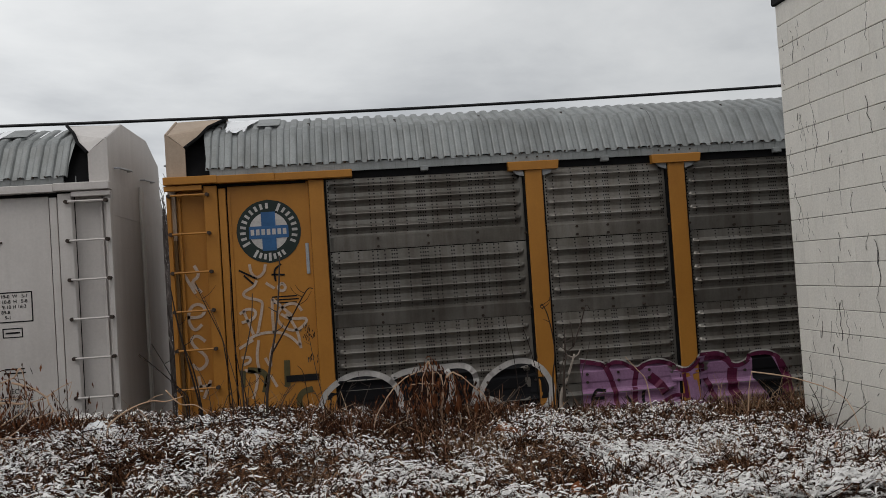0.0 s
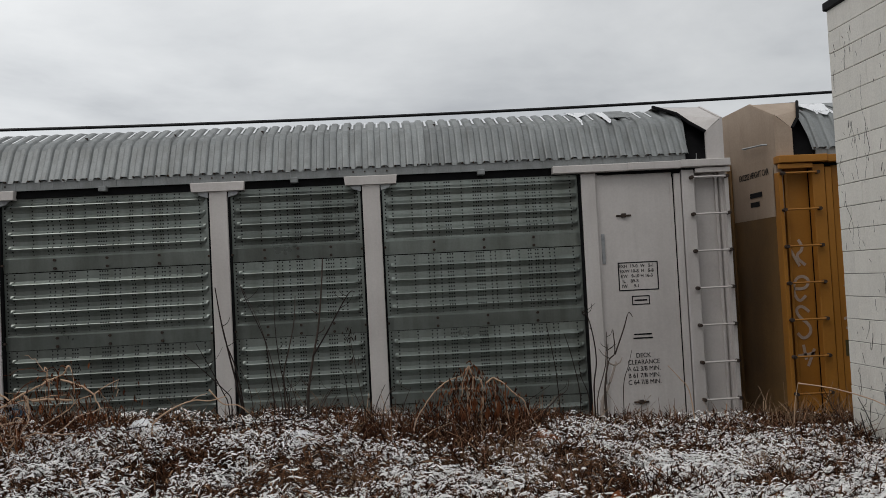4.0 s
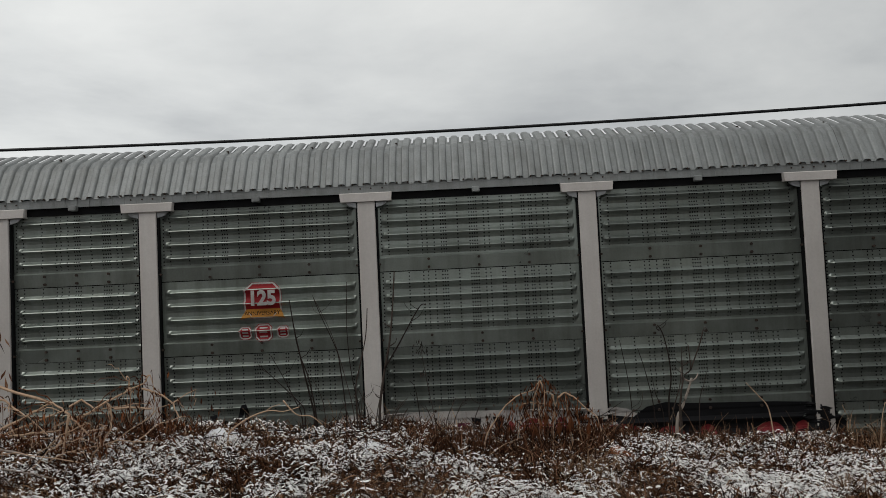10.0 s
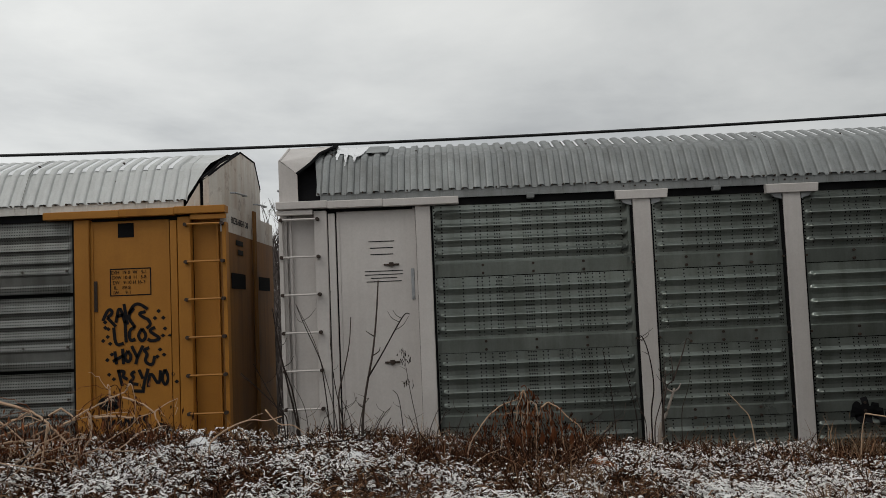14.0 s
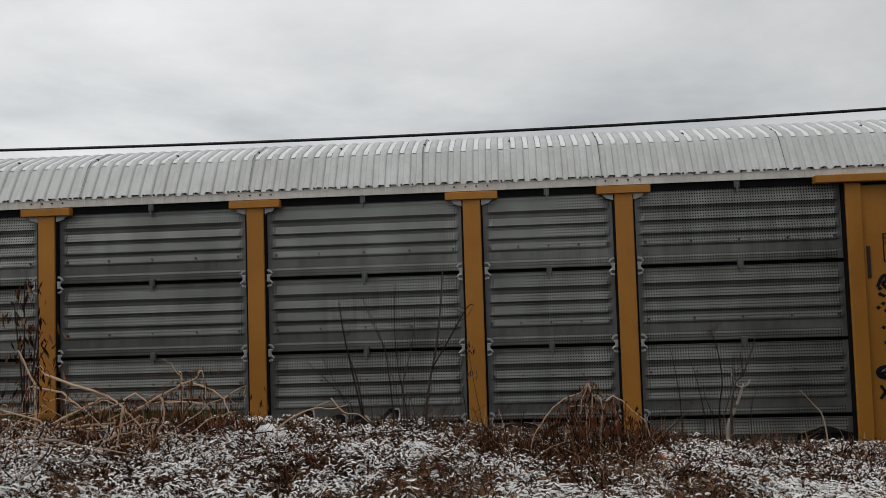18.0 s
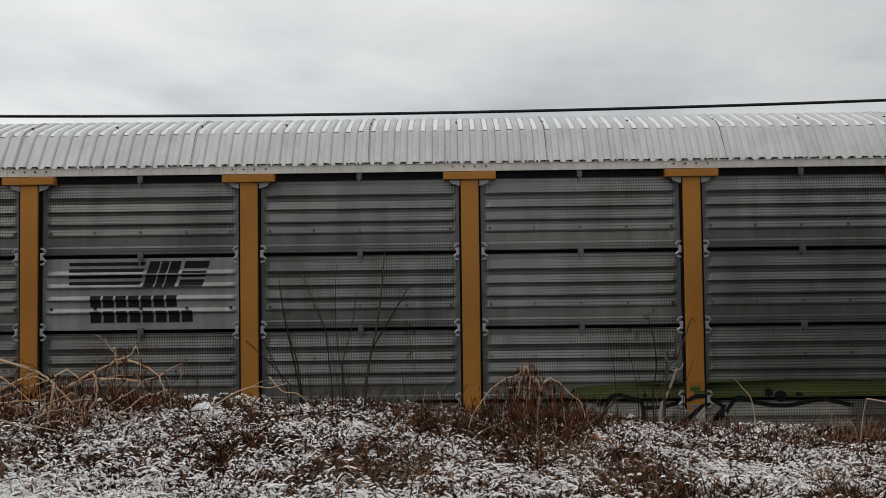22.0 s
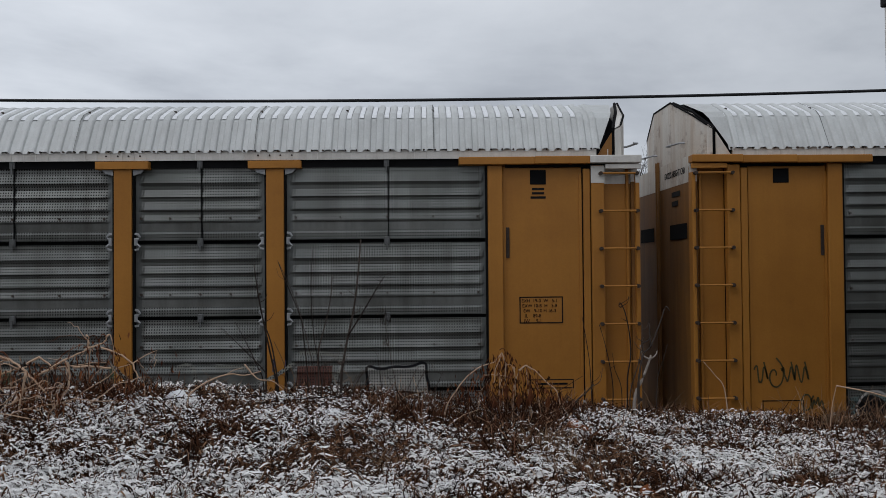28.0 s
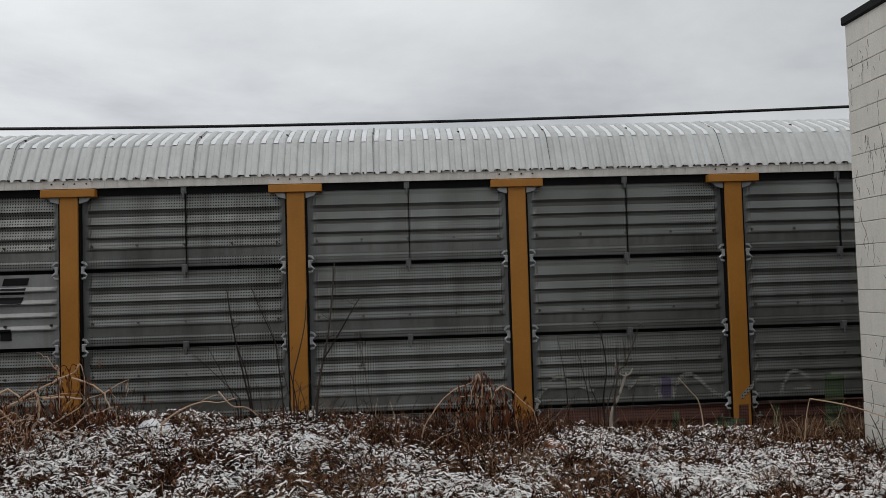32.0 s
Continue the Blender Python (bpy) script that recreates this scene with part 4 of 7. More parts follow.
# ---------------------------------------------------------------- track
def make_track():
    steel = surface("rail_steel", (0.16, 0.13, 0.11), rough=0.4, metal=0.7, scale=5)
    for y in (TRACK_Y - 0.76, TRACK_Y + 0.76):
        r = Build().prism([(y - 0.07, RAIL_Z - 0.17), (y + 0.07, RAIL_Z - 0.17), (y + 0.07, RAIL_Z - 0.15), (y + 0.012, RAIL_Z - 0.12), (y + 0.012, RAIL_Z - 0.04),
                           (y + 0.036, RAIL_Z - 0.03), (y + 0.036, RAIL_Z), (y - 0.036, RAIL_Z), (y - 0.036, RAIL_Z - 0.03), (y - 0.012, RAIL_Z - 0.04), (y - 0.012, RAIL_Z - 0.12), (y - 0.07, RAIL_Z - 0.15)], -130, 130)
        tagged(new("rail", r.mesh("rail", steel)), "worn steel rail of the track", "rail", "rails", "structure")
    b = Build()
    for k in range(-60, 61):
        b.box(k * 0.55 - 0.11, k * 0.55 + 0.11, TRACK_Y - 1.3, TRACK_Y + 1.3, RAIL_Z - 0.30, RAIL_Z - 0.17)
    tagged(new("sleepers", b.mesh("sleepers", IRON)), "dark timber railway sleepers under the rails", "sleepers", kind="structure")
    bal = Build().prism([(TRACK_Y - 2.4, RAIL_Z - 0.55), (TRACK_Y + 2.4, RAIL_Z - 0.55), (TRACK_Y + 1.6, RAIL_Z - 0.24), (TRACK_Y - 1.6, RAIL_Z - 0.24)], -130, 130)
    tagged(new("ballast", bal.mesh("ballast", surface("ballast_stone", (0.2, 0.19, 0.18), (0.08, 0.075, 0.07), rough=0.9, scale=9, fine=25, bump=1.0))), "grey crushed-stone ballast bed", "ballast", kind="structure")


make_track()
# added wall, never in view: cuts low skylight and darkens what the panels reflect
back = Build().box(-45, -5.5, -7.6, -7.3, -0.6, 6.5).box(-5.5, 45, -7.6, -7.3, -0.6, 2.6)
tagged(new("wall_behind", back.mesh("wall_behind", surface("sky_blocker_brown", (0.16, 0.12, 0.10), (0.09, 0.07, 0.06), rough=0.9, scale=2))), "plain dull brown wall added unseen to block low sky light", "wall", kind="structure")


# ---------------------------------------------------------------- block building
BX, BY, BTOP = 4.15, 7.76, EYE + 2.36
COURSE = 0.2032


def make_building():
    wall = new("wall_block_building", Build().box(BX + 0.004, BX + 16.0, -7.0, BY - 0.004, -0.8, BTOP - 0.06).mesh("wall_block_building", MORTAR))
    tagged(wall, "cream painted concrete block wall with cracked joints", "wall", kind="structure")
    rnd = random.Random(5)
    full = Build().box(-0.004, 0.030, -0.1998, 0.1998, -0.0988, 0.0988, 0.0025).mesh("block", BLOCK)
    half = Build().box(-0.004, 0.030, -0.0998, 0.0998, -0.0988, 0.0988, 0.0025).mesh("block", BLOCK)
    top = BTOP - 0.06
    for r in range(19):
        z = top - COURSE * (r + 0.5)
        y = BY
        if r % 2:
            put("block", half, wall, (BX + rnd.uniform(-0.002, 0.001), y - 0.1, z))
            y -= 0.2
        while y > 3.6:
            put("block", full, wall, (BX + rnd.uniform(-0.002, 0.0015), y - 0.2, z))
            y -= 0.4
    b = Build().box(BX - 0.03, BX + 16.05, -7.05, BY + 0.03, top, BTOP + 0.02, 0.01)
    cap = new("roof_edge_trim", b.mesh("roof_edge_trim", TAR))
    tagged(cap, "dark tarred edge along the top of the block wall", "roof edge", kind="structure")


make_building()

# overhead cable beyond the track
cab = Build()
CY = 16.5
cab.tube([(x, CY, EYE + CY * (0.1908 + 0.0045 * x / CY + 0.020 * min(1.2, abs(x / CY)) ** 2)) for x in np.linspace(-36, 36, 73)], 0.030, 6)
tagged(new("overhead_cable", cab.mesh("overhead_cable", CABLE)), "thin black overhead cable strung along the track", "cable")

for x in (-36, 36):
    top = EYE + CY * (0.1908 + 0.0045 * x / CY + 0.020 * 1.44)
    foot = float(ground_height(x, CY))
    pole = Build().tube([(x, CY, foot - 0.3), (x, CY, top + 0.5)], [0.16, 0.11], 10)
    tagged(new("utility_pole", pole.mesh("utility_pole", IRON)), "weathered wooden utility pole carrying the cable", "utility pole", "utility poles")


def make_cracks():
    """Dark hairline cracks and drips wandering down the block wall."""
    rnd = random.Random(11)
    b = Build()
    for k in range(200):
        y, z = rnd.uniform(5.2, 7.7), rnd.uniform(0.2, BTOP - 0.2)
        n = rnd.choice((1, 1, 2, 2, 3, 5, 7))
        w = rnd.uniform(0.0015, 0.004)
        for i in range(n):
            y2, z2 = y + rnd.uniform(-0.03, 0.03), z - rnd.uniform(0.02, 0.07)
            b.add([(BX - 0.0065, y - w, z), (BX - 0.0065, y + w, z), (BX - 0.0065, y2 + w, z2), (BX - 0.0065, y2 - w, z2)], [(0, 1, 2, 3)])
            y, z = y2, z2
    wall = bpy.data.objects["wall_block_building"]
    tagged(part("cracks", b, TAR, wall, "fine dark cracks in the paint"), kind="stuff")


make_cracks()


# ---------------------------------------------------------------- paint, lettering and graffiti on the cars
def skin(style, u, h, plain=False):
    """The y of a car's side surface at u along it and h above eye level."""
    a = abs(u)
    if a > 13.49:
        y = SIDE + 0.14
    elif a > 13.31:
        y = SIDE - 0.005
    elif a > 13.2:
        y = SIDE + 0.01
    elif a > 12.165:
        y = DOOR_Y
    elif a > 11.96:
        y = SIDE - 0.005
    elif min(abs(u - p) for p in POSTS) < 0.117:
        y = SIDE
    elif min(abs(u - p) for p in POSTS) < 0.145:
        y = SIDE + 0.03
    else:
        y = SIDE + 0.095
        edge = min(abs(u - p) for p in POSTS) - 0.13
        for top, bot in TIERS:
            if bot <= h <= top:
                y -= relief("plain_ribbed" if plain else style, top - h) * min(1, max(0, (edge - 0.05) / 0.08))
    return y - 0.005


def stroke(car, style, pts, width, material, name="graffiti_stroke", plain=False):
    if len(pts) > 2 and name == "graffiti_stroke":
        for _ in range(2):      # round the corners
            pts = [pts[0]] + [(a[0] + (b[0] - a[0]) * f, a[1] + (b[1] - a[1]) * f) for a, b in zip(pts, pts[1:]) for f in (0.25, 0.75)] + [pts[-1]]
    dense = []
    for (u0, h0), (u1, h1) in zip(pts[:-1], pts[1:]):
        n = max(1, int(math.hypot(u1 - u0, h1 - h0) / 0.025))
        dense += [(u0 + (u1 - u0) * i / n, h0 + (h1 - h0) * i / n) for i in range(n)]
    dense.append(pts[-1])
    b, rows = Build(), []
    for i, (u, h) in enumerate(dense):
        du, dh = (np.array(dense[min(i + 1, len(dense) - 1)]) - np.array(dense[max(i - 1, 0)]))
        l = math.hypot(du, dh) or 1
        nu, nh = -dh / l * width / 2, du / l * width / 2
        a, c = (u + nu, h + nh), (u - nu, h - nh)
        y = min(skin(style, *a, plain), skin(style, *c, plain), skin(style, u, h, plain)) - 0.003
        rows.append([(a[0], y, UP + a[1]), (c[0], y, UP + c[1])])
    b.grid(rows)
    return part(name, b, material, car)


def fill(car, style, pts, material, name="graffiti_patch", plain=False, step=0.025, lift=0.0):
    lo, hi = min(p[1] for p in pts), max(p[1] for p in pts)
    n = max(1, int((hi - lo) / step))

    def cuts(h):
        xs = []
        for (u0, h0), (u1, h1) in zip(pts, pts[1:] + pts[:1]):
            if (h0 <= h) != (h1 <= h):
                xs.append(u0 + (u1 - u0) * (h - h0) / (h1 - h0))
        return sorted(xs)
    b = Build()
    e = (hi - lo) * 1e-4
    for i in range(n):
        h0, h1 = lo + (hi - lo) * i / n, lo + (hi - lo) * (i + 1) / n
        a, c = cuts(h0 + e), cuts(h1 - e)
        if len(a) != len(c):
            m = cuts((h0 + h1) / 2)
            a = c = m
        for k in range(0, len(a) - 1, 2):
            q = max(1, int((max(a[k + 1], c[k + 1]) - min(a[k], c[k])) / 0.12))
            for j in range(q):
                f0, f1 = j / q, (j + 1) / q
                p = [(a[k] + (a[k + 1] - a[k]) * f0, h0), (a[k] + (a[k + 1] - a[k]) * f1, h0), (c[k] + (c[k + 1] - c[k]) * f1, h1), (c[k] + (c[k + 1] - c[k]) * f0, h1)]
                b.add([(u, skin(style, u, h, plain) - lift, UP + h) for u, h in p], [(0, 1, 2, 3)])
    # weld the strips into one skin
    seen, order, faces = {}, [], []
    for f in b.f:
        ids = []
        for i in f:
            key = (round(b.v[i][0], 2), round(b.v[i][2], 3))
            if key not in seen:
                seen[key] = len(order)
                order.append(b.v[i])
            if seen[key] not in ids:
                ids.append(seen[key])
        if len(ids) > 2:
            faces.append(tuple(ids))
    b.v, b.f = order, faces
    return part(name, b, material, car)


def arc(u, h, ru, rh, a0=0, a1=360, n=28):
    return [(u + ru * math.cos(radians(a0 + (a1 - a0) * i / n)), h + rh * math.sin(radians(a0 + (a1 - a0) * i / n))) for i in range(n + 1)]


def scrawl(car, style, u, h, wide, tall, n, width, material, seed):
    """A row of tag-like loops, hooks and zigzags."""
    rnd = random.Random(seed)
    w = wide / n
    for k in range(n):
        x = u + w * k
        kind = rnd.randrange(4)
        j = lambda: rnd.uniform(-0.08, 0.08)
        if kind == 0:
            pts = [(0.0, 0.1), (0.2, 0.8 + j()), (0.3, 0.2), (0.55, 1.0), (0.6, 0.1), (0.85, 0.75), (1.0, j())]
        elif kind == 1:
            pts = [(0.5 + (0.1 + 0.06 * i) * math.cos(i * 0.7), 0.45 + (0.12 + 0.06 * i) * math.sin(i * 0.7)) for i in range(12)]
        elif kind == 2:
            pts = [(0.5 + 0.42 * math.cos(q), 0.5 + 0.48 * math.sin(q)) for q in [i * 0.55 for i in range(13)]] + [(1.1, 0.9)]
        else:
            pts = [(i / 12, 0.5 + 0.45 * math.sin(i * 0.9 + j() * 9) * (1 - i / 30)) for i in range(13)] + [(0.7, 1.05)]
        stroke(car, style, [(x + w * 1.05 * a, h + tall * c) for a, c in pts], width, material)


def writing(car, words, u, h, size, material=BLACK, squeeze=1.0, y=None, label=""):
    ob = part("lettering", text_mesh(words, size, material, squeeze, 0.011 if size > 0.2 else 0.0), None, car, label, at=(u, (DOOR_Y if y is None else y) - 0.003, UP + h))
    return tagged(ob, kind="stuff") if size < 0.1 else ob


def oct_ring(u, h, r, s=1.0, cut=0.42):
    c = r * cut
    return [(u - r + c, h - r * s), (u + r - c, h - r * s), (u + r, h - (r - c) * s), (u + r, h + (r - c) * s), (u + r - c, h + r * s), (u - r + c, h + r * s), (u - r, h + (r - c) * s), (u - r, h - (r - c) * s)]


def closed(pts):
    return pts + pts[:1]


def data_box(car, u, h, w=0.55, t=0.37):
    outline_box(car, BLACK, u - w / 2, u + w / 2, UP + h - t / 2, UP + h + t / 2, DOOR_Y - 0.004, 0.014)
    for k, words in enumerate(("EXH  19-0  W   5-1", "EXW 10-8  H   5-8", "EW   9-10 H 16-3", "IL    89-8", "IW     9-1")):
        writing(car, words, u - (0.02 if k < 3 else 0.11), h + t / 2 - 0.055 - k * 0.066, 0.062, squeeze=0.95)


# --- the yellow and grey car
A, B, C, D = car_a, car_b, car_c, car_d
fill(A, "banded", arc(-12.70, 0.67, 0.41, 0.41)[:-1], EMBLEM_GREEN, "emblem_disc")
fill(A, "banded", arc(-12.70, 0.67, 0.25, 0.25)[:-1], SPRAY_WHITE, "emblem_centre", lift=0.003)
fill(A, "banded", [(-12.79, 0.42), (-12.61, 0.42), (-12.61, 0.92), (-12.79, 0.92)], BLUE, "emblem_cross", lift=0.006)
fill(A, "banded", [(-12.95, 0.58), (-12.45, 0.58), (-12.45, 0.74), (-12.95, 0.74)], BLUE, "emblem_cross", lift=0.008)
for k in range(7):
    fill(A, "banded", [(-12.93 + k * 0.068, 0.625), (-12.885 + k * 0.068, 0.625), (-12.885 + k * 0.068, 0.70), (-12.93 + k * 0.068, 0.70)], SPRAY_WHITE, "emblem_block", lift=0.011)
for k in range(26):
    ang = 208 - k * 12.9 if k < 19 else 238 + (k - 19) * 10.6
    if k == 10:
        continue
    cu, ch = -12.70 + 0.33 * math.cos(radians(ang)), 0.67 + 0.33 * math.sin(radians(ang))
    du, dh = math.cos(radians(ang)), math.sin(radians(ang))
    tall = 0.052 if k in (0, 11, 19, 22) else 0.036
    q = [(cu + du * a * tall - dh * b * 0.017, ch + dh * a * tall + du * b * 0.017) for a, b in ((-1, -1), (1, -1), (1, 1), (-1, 1))]
    part("emblem_block", Build().add([(u, DOOR_Y - 0.011, UP + h) for u, h in q], [(0, 1, 2, 3)]), SPRAY_WHITE, A)
RING = [(-12.26, -2.1), (-12.16, -1.53), (-12.0, -1.36), (-11.79, -1.26), (-11.57, -1.24), (-11.36, -1.29), (-11.22, -1.4), (-11.14, -1.55), (-11.13, -1.72), (-11.2, -1.84), (-11.52, -1.83)]
TOP = [(-11.24, -1.33), (-11.09, -1.27), (-10.87, -1.25), (-10.63, -1.25), (-10.32, -1.23), (-10.18, -1.3), (-10.12, -1.44), (-10.16, -1.63), (-10.23, -1.8), (-10.25, -2.1)]
ROUND = [(-10.12, -1.74), (-10.03, -1.49), (-9.89, -1.35), (-9.7, -1.26), (-9.48, -1.23), (-9.28, -1.32), (-9.15, -1.52), (-9.14, -1.68), (-9.24, -1.9), (-9.48, -1.9)]
fill(A, "banded", RING[:9] + [(-11.2, -2.15), (-12.2, -2.15)], BLACK)
fill(A, "banded", TOP + [(-11.15, -2.1), (-11.1, -1.6)], BLACK)
fill(A, "banded", ROUND[:9] + [(-9.3, -2.1), (-10.2, -2.1)], BLACK)
for pts in (RING, TOP, ROUND, [(-10.52, -1.28), (-10.45, -1.43), (-10.47, -1.64), (-10.57, -1.81), (-10.79, -1.84)], [(-10.23, -2.1), (-10.2, -1.74), (-10.04, -1.69), (-9.89, -1.73), (-9.77, -1.84), (-9.76, -2.1)]):
    stroke(A, "banded", pts, 0.075, SPRAY_WHITE)
for u, h, ru in ((-11.64, -1.75, 0.10), (-10.8, -1.85, 0.13), (-9.5, -1.9, 0.10)):
    fill(A, "banded", arc(u, h, ru, 0.09)[:-1], SPRAY_WHITE, lift=0.005)
PINK = [(-8.7, -2.15), (-8.73, -1.31), (-8.39, -1.37), (-8.37, -1.46), (-8.32, -1.34), (-8.11, -1.37), (-7.96, -1.5), (-7.79, -1.38), (-7.54, -1.39), (-7.31, -1.56), (-7.14, -1.44), (-7.10, -1.35), (-6.72, -1.33), (-6.61, -1.55), (-6.38, -1.48), (-6.36, -1.37), (-6.02, -1.38), (-5.86, -1.58), (-5.8, -1.83), (-5.78, -2.15)]
fill(A, "banded", PINK, SPRAY_PINK)
stroke(A, "banded", PINK[1:], 0.06, SPRAY_PLUM)
stroke(A, "banded", [(u, h + 0.035) for u, h in PINK[1:-1]], 0.02, SPRAY_WHITE)
for pts, w in (([(-8.39, -1.39), (-8.27, -1.67), (-8.25, -2.0)], 0.07), ([(-7.96, -1.5), (-8.0, -1.73), (-7.99, -2.0)], 0.07), ([(-7.78, -1.58), (-7.66, -1.68), (-7.57, -1.82)], 0.13), ([(-7.33, -1.86), (-7.5, -1.87), (-7.7, -1.97)], 0.05),
               ([(-7.33, -1.57), (-7.30, -1.9)], 0.05), ([(-7.08, -1.45), (-6.96, -1.77), (-6.85, -2.02)], 0.07), ([(-7.08, -1.4), (-6.75, -1.38), (-6.6, -1.56)], 0.06), ([(-6.61, -1.56), (-6.64, -1.8), (-6.56, -2.0)], 0.14)):
    stroke(A, "banded", pts, w, SPRAY_PLUM)
fill(A, "banded", [(-6.02, -1.41), (-5.87, -1.58), (-5.82, -1.83), (-5.8, -2.1), (-5.98, -2.1), (-5.91, -1.7)], SPRAY_PLUM, lift=0.003)
fill(A, "banded", [(-6.33, -1.41), (-6.06, -1.41), (-5.91, -1.7), (-5.94, -1.97), (-6.06, -2.1), (-6.14, -1.95), (-6.22, -1.83), (-6.33, -1.72)], BLACK, lift=0.006)
for pts in ([(-8.59, -1.98), (-8.57, -1.70), (-8.40, -1.72)], [(-8.58, -1.82), (-8.42, -1.82)], [(-7.88, -1.76), (-7.89, -2.0)], [(-8.12, -1.82), (-8.02, -1.95)]):
    stroke(A, "banded", pts, 0.045, BLACK)
for pts in ([(-13.83, 0.22), (-13.68, -0.07)],
            [(-13.68, 0.29), (-13.61, 0.16), (-13.74, 0.07), (-13.6, -0.06)],
            [(-13.8, -0.37), (-13.62, -0.38), (-13.56, -0.27), (-13.64, -0.2), (-13.75, -0.23), (-13.8, -0.4), (-13.72, -0.56), (-13.62, -0.47)],
            [(-13.59, -0.69), (-13.69, -0.6), (-13.78, -0.65), (-13.73, -0.76), (-13.59, -0.87), (-13.58, -0.98), (-13.69, -1.06), (-13.77, -0.97)],
            [(-13.7, -1.13), (-13.67, -1.33)],
            [(-13.81, -1.28), (-13.55, -1.25)],
            [(-13.55, -1.19), (-13.65, -1.42)],):
    stroke(A, "banded", pts, 0.04, SPRAY_FAINT)
for pts in ([(-12.97, 0.26), (-12.96, 0.15), (-12.89, 0.07), (-12.79, 0.14), (-12.77, 0.25)],
            [(-12.89, 0.05), (-12.93, -0.03), (-13.07, -0.09), (-13.06, -0.16), (-12.85, -0.21), (-12.83, -0.27), (-12.92, -0.64)],
            [(-13.13, -0.37), (-13.03, -0.3), (-12.91, -0.34), (-12.96, -0.45), (-13.11, -0.48)],
            [(-13.08, -0.33), (-12.97, -0.64)],
            [(-12.71, -0.2), (-12.72, -0.43), (-12.71, -0.65)],
            [(-12.57, -0.0), (-12.52, -0.07), (-12.58, -0.12), (-12.64, -0.06), (-12.57, -0.0)],
            [(-12.78, 0.01), (-12.67, -0.07)],
            [(-12.71, -0.2), (-12.46, -0.44)],):
    stroke(A, "banded", pts, 0.036, SPRAY_FAINT)
for pts in ([(-12.61, -0.4), (-12.5, -0.48), (-12.24, -0.47), (-12.4, -0.64), (-12.59, -0.59), (-12.68, -0.43), (-12.57, -0.29), (-12.41, -0.27), (-12.34, -0.38)],
            [(-12.54, -0.4), (-12.41, -0.63), (-12.38, -0.86)],
            [(-13.05, -0.71), (-12.93, -0.64), (-12.7, -0.62), (-12.52, -0.68), (-12.39, -0.82)],
            [(-13.16, -0.81), (-12.98, -0.71)],
            [(-13.14, -0.93), (-13.03, -0.92), (-13.03, -0.99), (-13.12, -1.02)],
            [(-12.91, -0.72), (-12.95, -0.94), (-12.92, -1.13)],
            [(-12.71, -0.77), (-12.78, -0.91), (-12.77, -1.1), (-12.84, -0.95)],
            [(-13.11, -1.09), (-12.96, -1.12), (-12.95, -1.24), (-13.02, -1.46)],):
    stroke(A, "banded", pts, 0.036, SPRAY_FAINT)
for pts in ([(-12.86, -1.32), (-12.81, -1.13), (-12.71, -1.33)],):
    stroke(A, "banded", pts, 0.036, SPRAY_FAINT)
for pts in ([(-13.11, 0.19), (-13.0, 0.13), (-12.89, 0.07)],
            [(-13.05, 0.12), (-12.93, -0.0)],
            [(-12.57, 0.24), (-12.67, 0.17), (-12.65, 0.02)],
            [(-12.7, 0.11), (-12.53, 0.1)],):
    stroke(A, "banded", pts, 0.024, BLACK)
for pts in ([(-13.13, -1.09), (-13.15, -1.3)],
            [(-13.07, -1.09), (-12.89, -1.11), (-12.82, -1.21), (-12.87, -1.39)],
            [(-12.57, -1.0), (-12.58, -1.34)],
            [(-12.26, -1.39), (-12.41, -1.42), (-12.46, -1.57), (-12.35, -1.72)],):
    stroke(A, "banded", pts, 0.075, SPRAY_OLIVE)
bars(A, BLACK, -12.38, UP - 1.24, [0.42], height=0.085, y=DOOR_Y - 0.012, name="number_bar")
bars(A, BLACK, -12.55, UP - 0.18, [0.32, 0.36, 0.30], pitch=0.04, height=0.016, y=DOOR_Y - 0.004)

# --- the pale car
data_box(B, 12.675, -0.09, 0.54, 0.38)
outline_box(B, BLACK, 12.57, 12.81, UP - 0.47, UP - 0.35, DOOR_Y - 0.004)
bars(B, BLACK, 12.69, UP - 0.41, [0.17], height=0.02, y=DOOR_Y - 0.004)
bars(B, BLACK, 12.69, UP - 0.86, [0.24, 0.26], pitch=0.05, height=0.018, y=DOOR_Y - 0.004)
for k, words in enumerate(("DECK", "CLEARANCE", "A 62 3/8 MIN.", "B 61 7/8 MIN.", "C 64 7/8 MIN.")):
    writing(B, words, 12.68, -1.14 - 0.088 * k, 0.085, squeeze=0.9)
for u, ms in ((12.52, 0.72), (12.62, -1.75)):
    part("latch", Build().box(-0.10, 0.10, -0.02, 0, -0.012, 0.012, 0.004).box(-0.03, 0.03, -0.035, 0, -0.025, 0.03, 0.004), IRON, B, "small dark latch", at=(u, DOOR_Y, UP + ms))
bars(B, BLACK, -12.62, UP + 0.86, [0.34, 0.30, 0.30], pitch=0.085, height=0.011, y=DOOR_Y - 0.004)
bars(B, BLACK, -12.60, UP + 0.47, [0.50, 0.50, 0.34, 0.46], pitch=0.045, height=0.010, y=DOOR_Y - 0.004)
for u, ms in ((-12.50, 0.55), (-12.53, -0.72)):
    part("latch", Build().box(-0.10, 0.10, -0.02, 0, -0.012, 0.012, 0.004).box(-0.03, 0.03, -0.035, 0, -0.025, 0.03, 0.004), IRON, B, "small dark latch", at=(u, DOOR_Y, UP + ms))
EMBLEM = oct_ring(-5.755, 0.055, 0.235, 0.95)
fill(B, "banded", oct_ring(-5.755, 0.055, 0.25, 0.95), RED, "emblem_rim", lift=0.0)
stroke(B, "banded", closed(EMBLEM), 0.022, SPRAY_WHITE, "emblem_line")
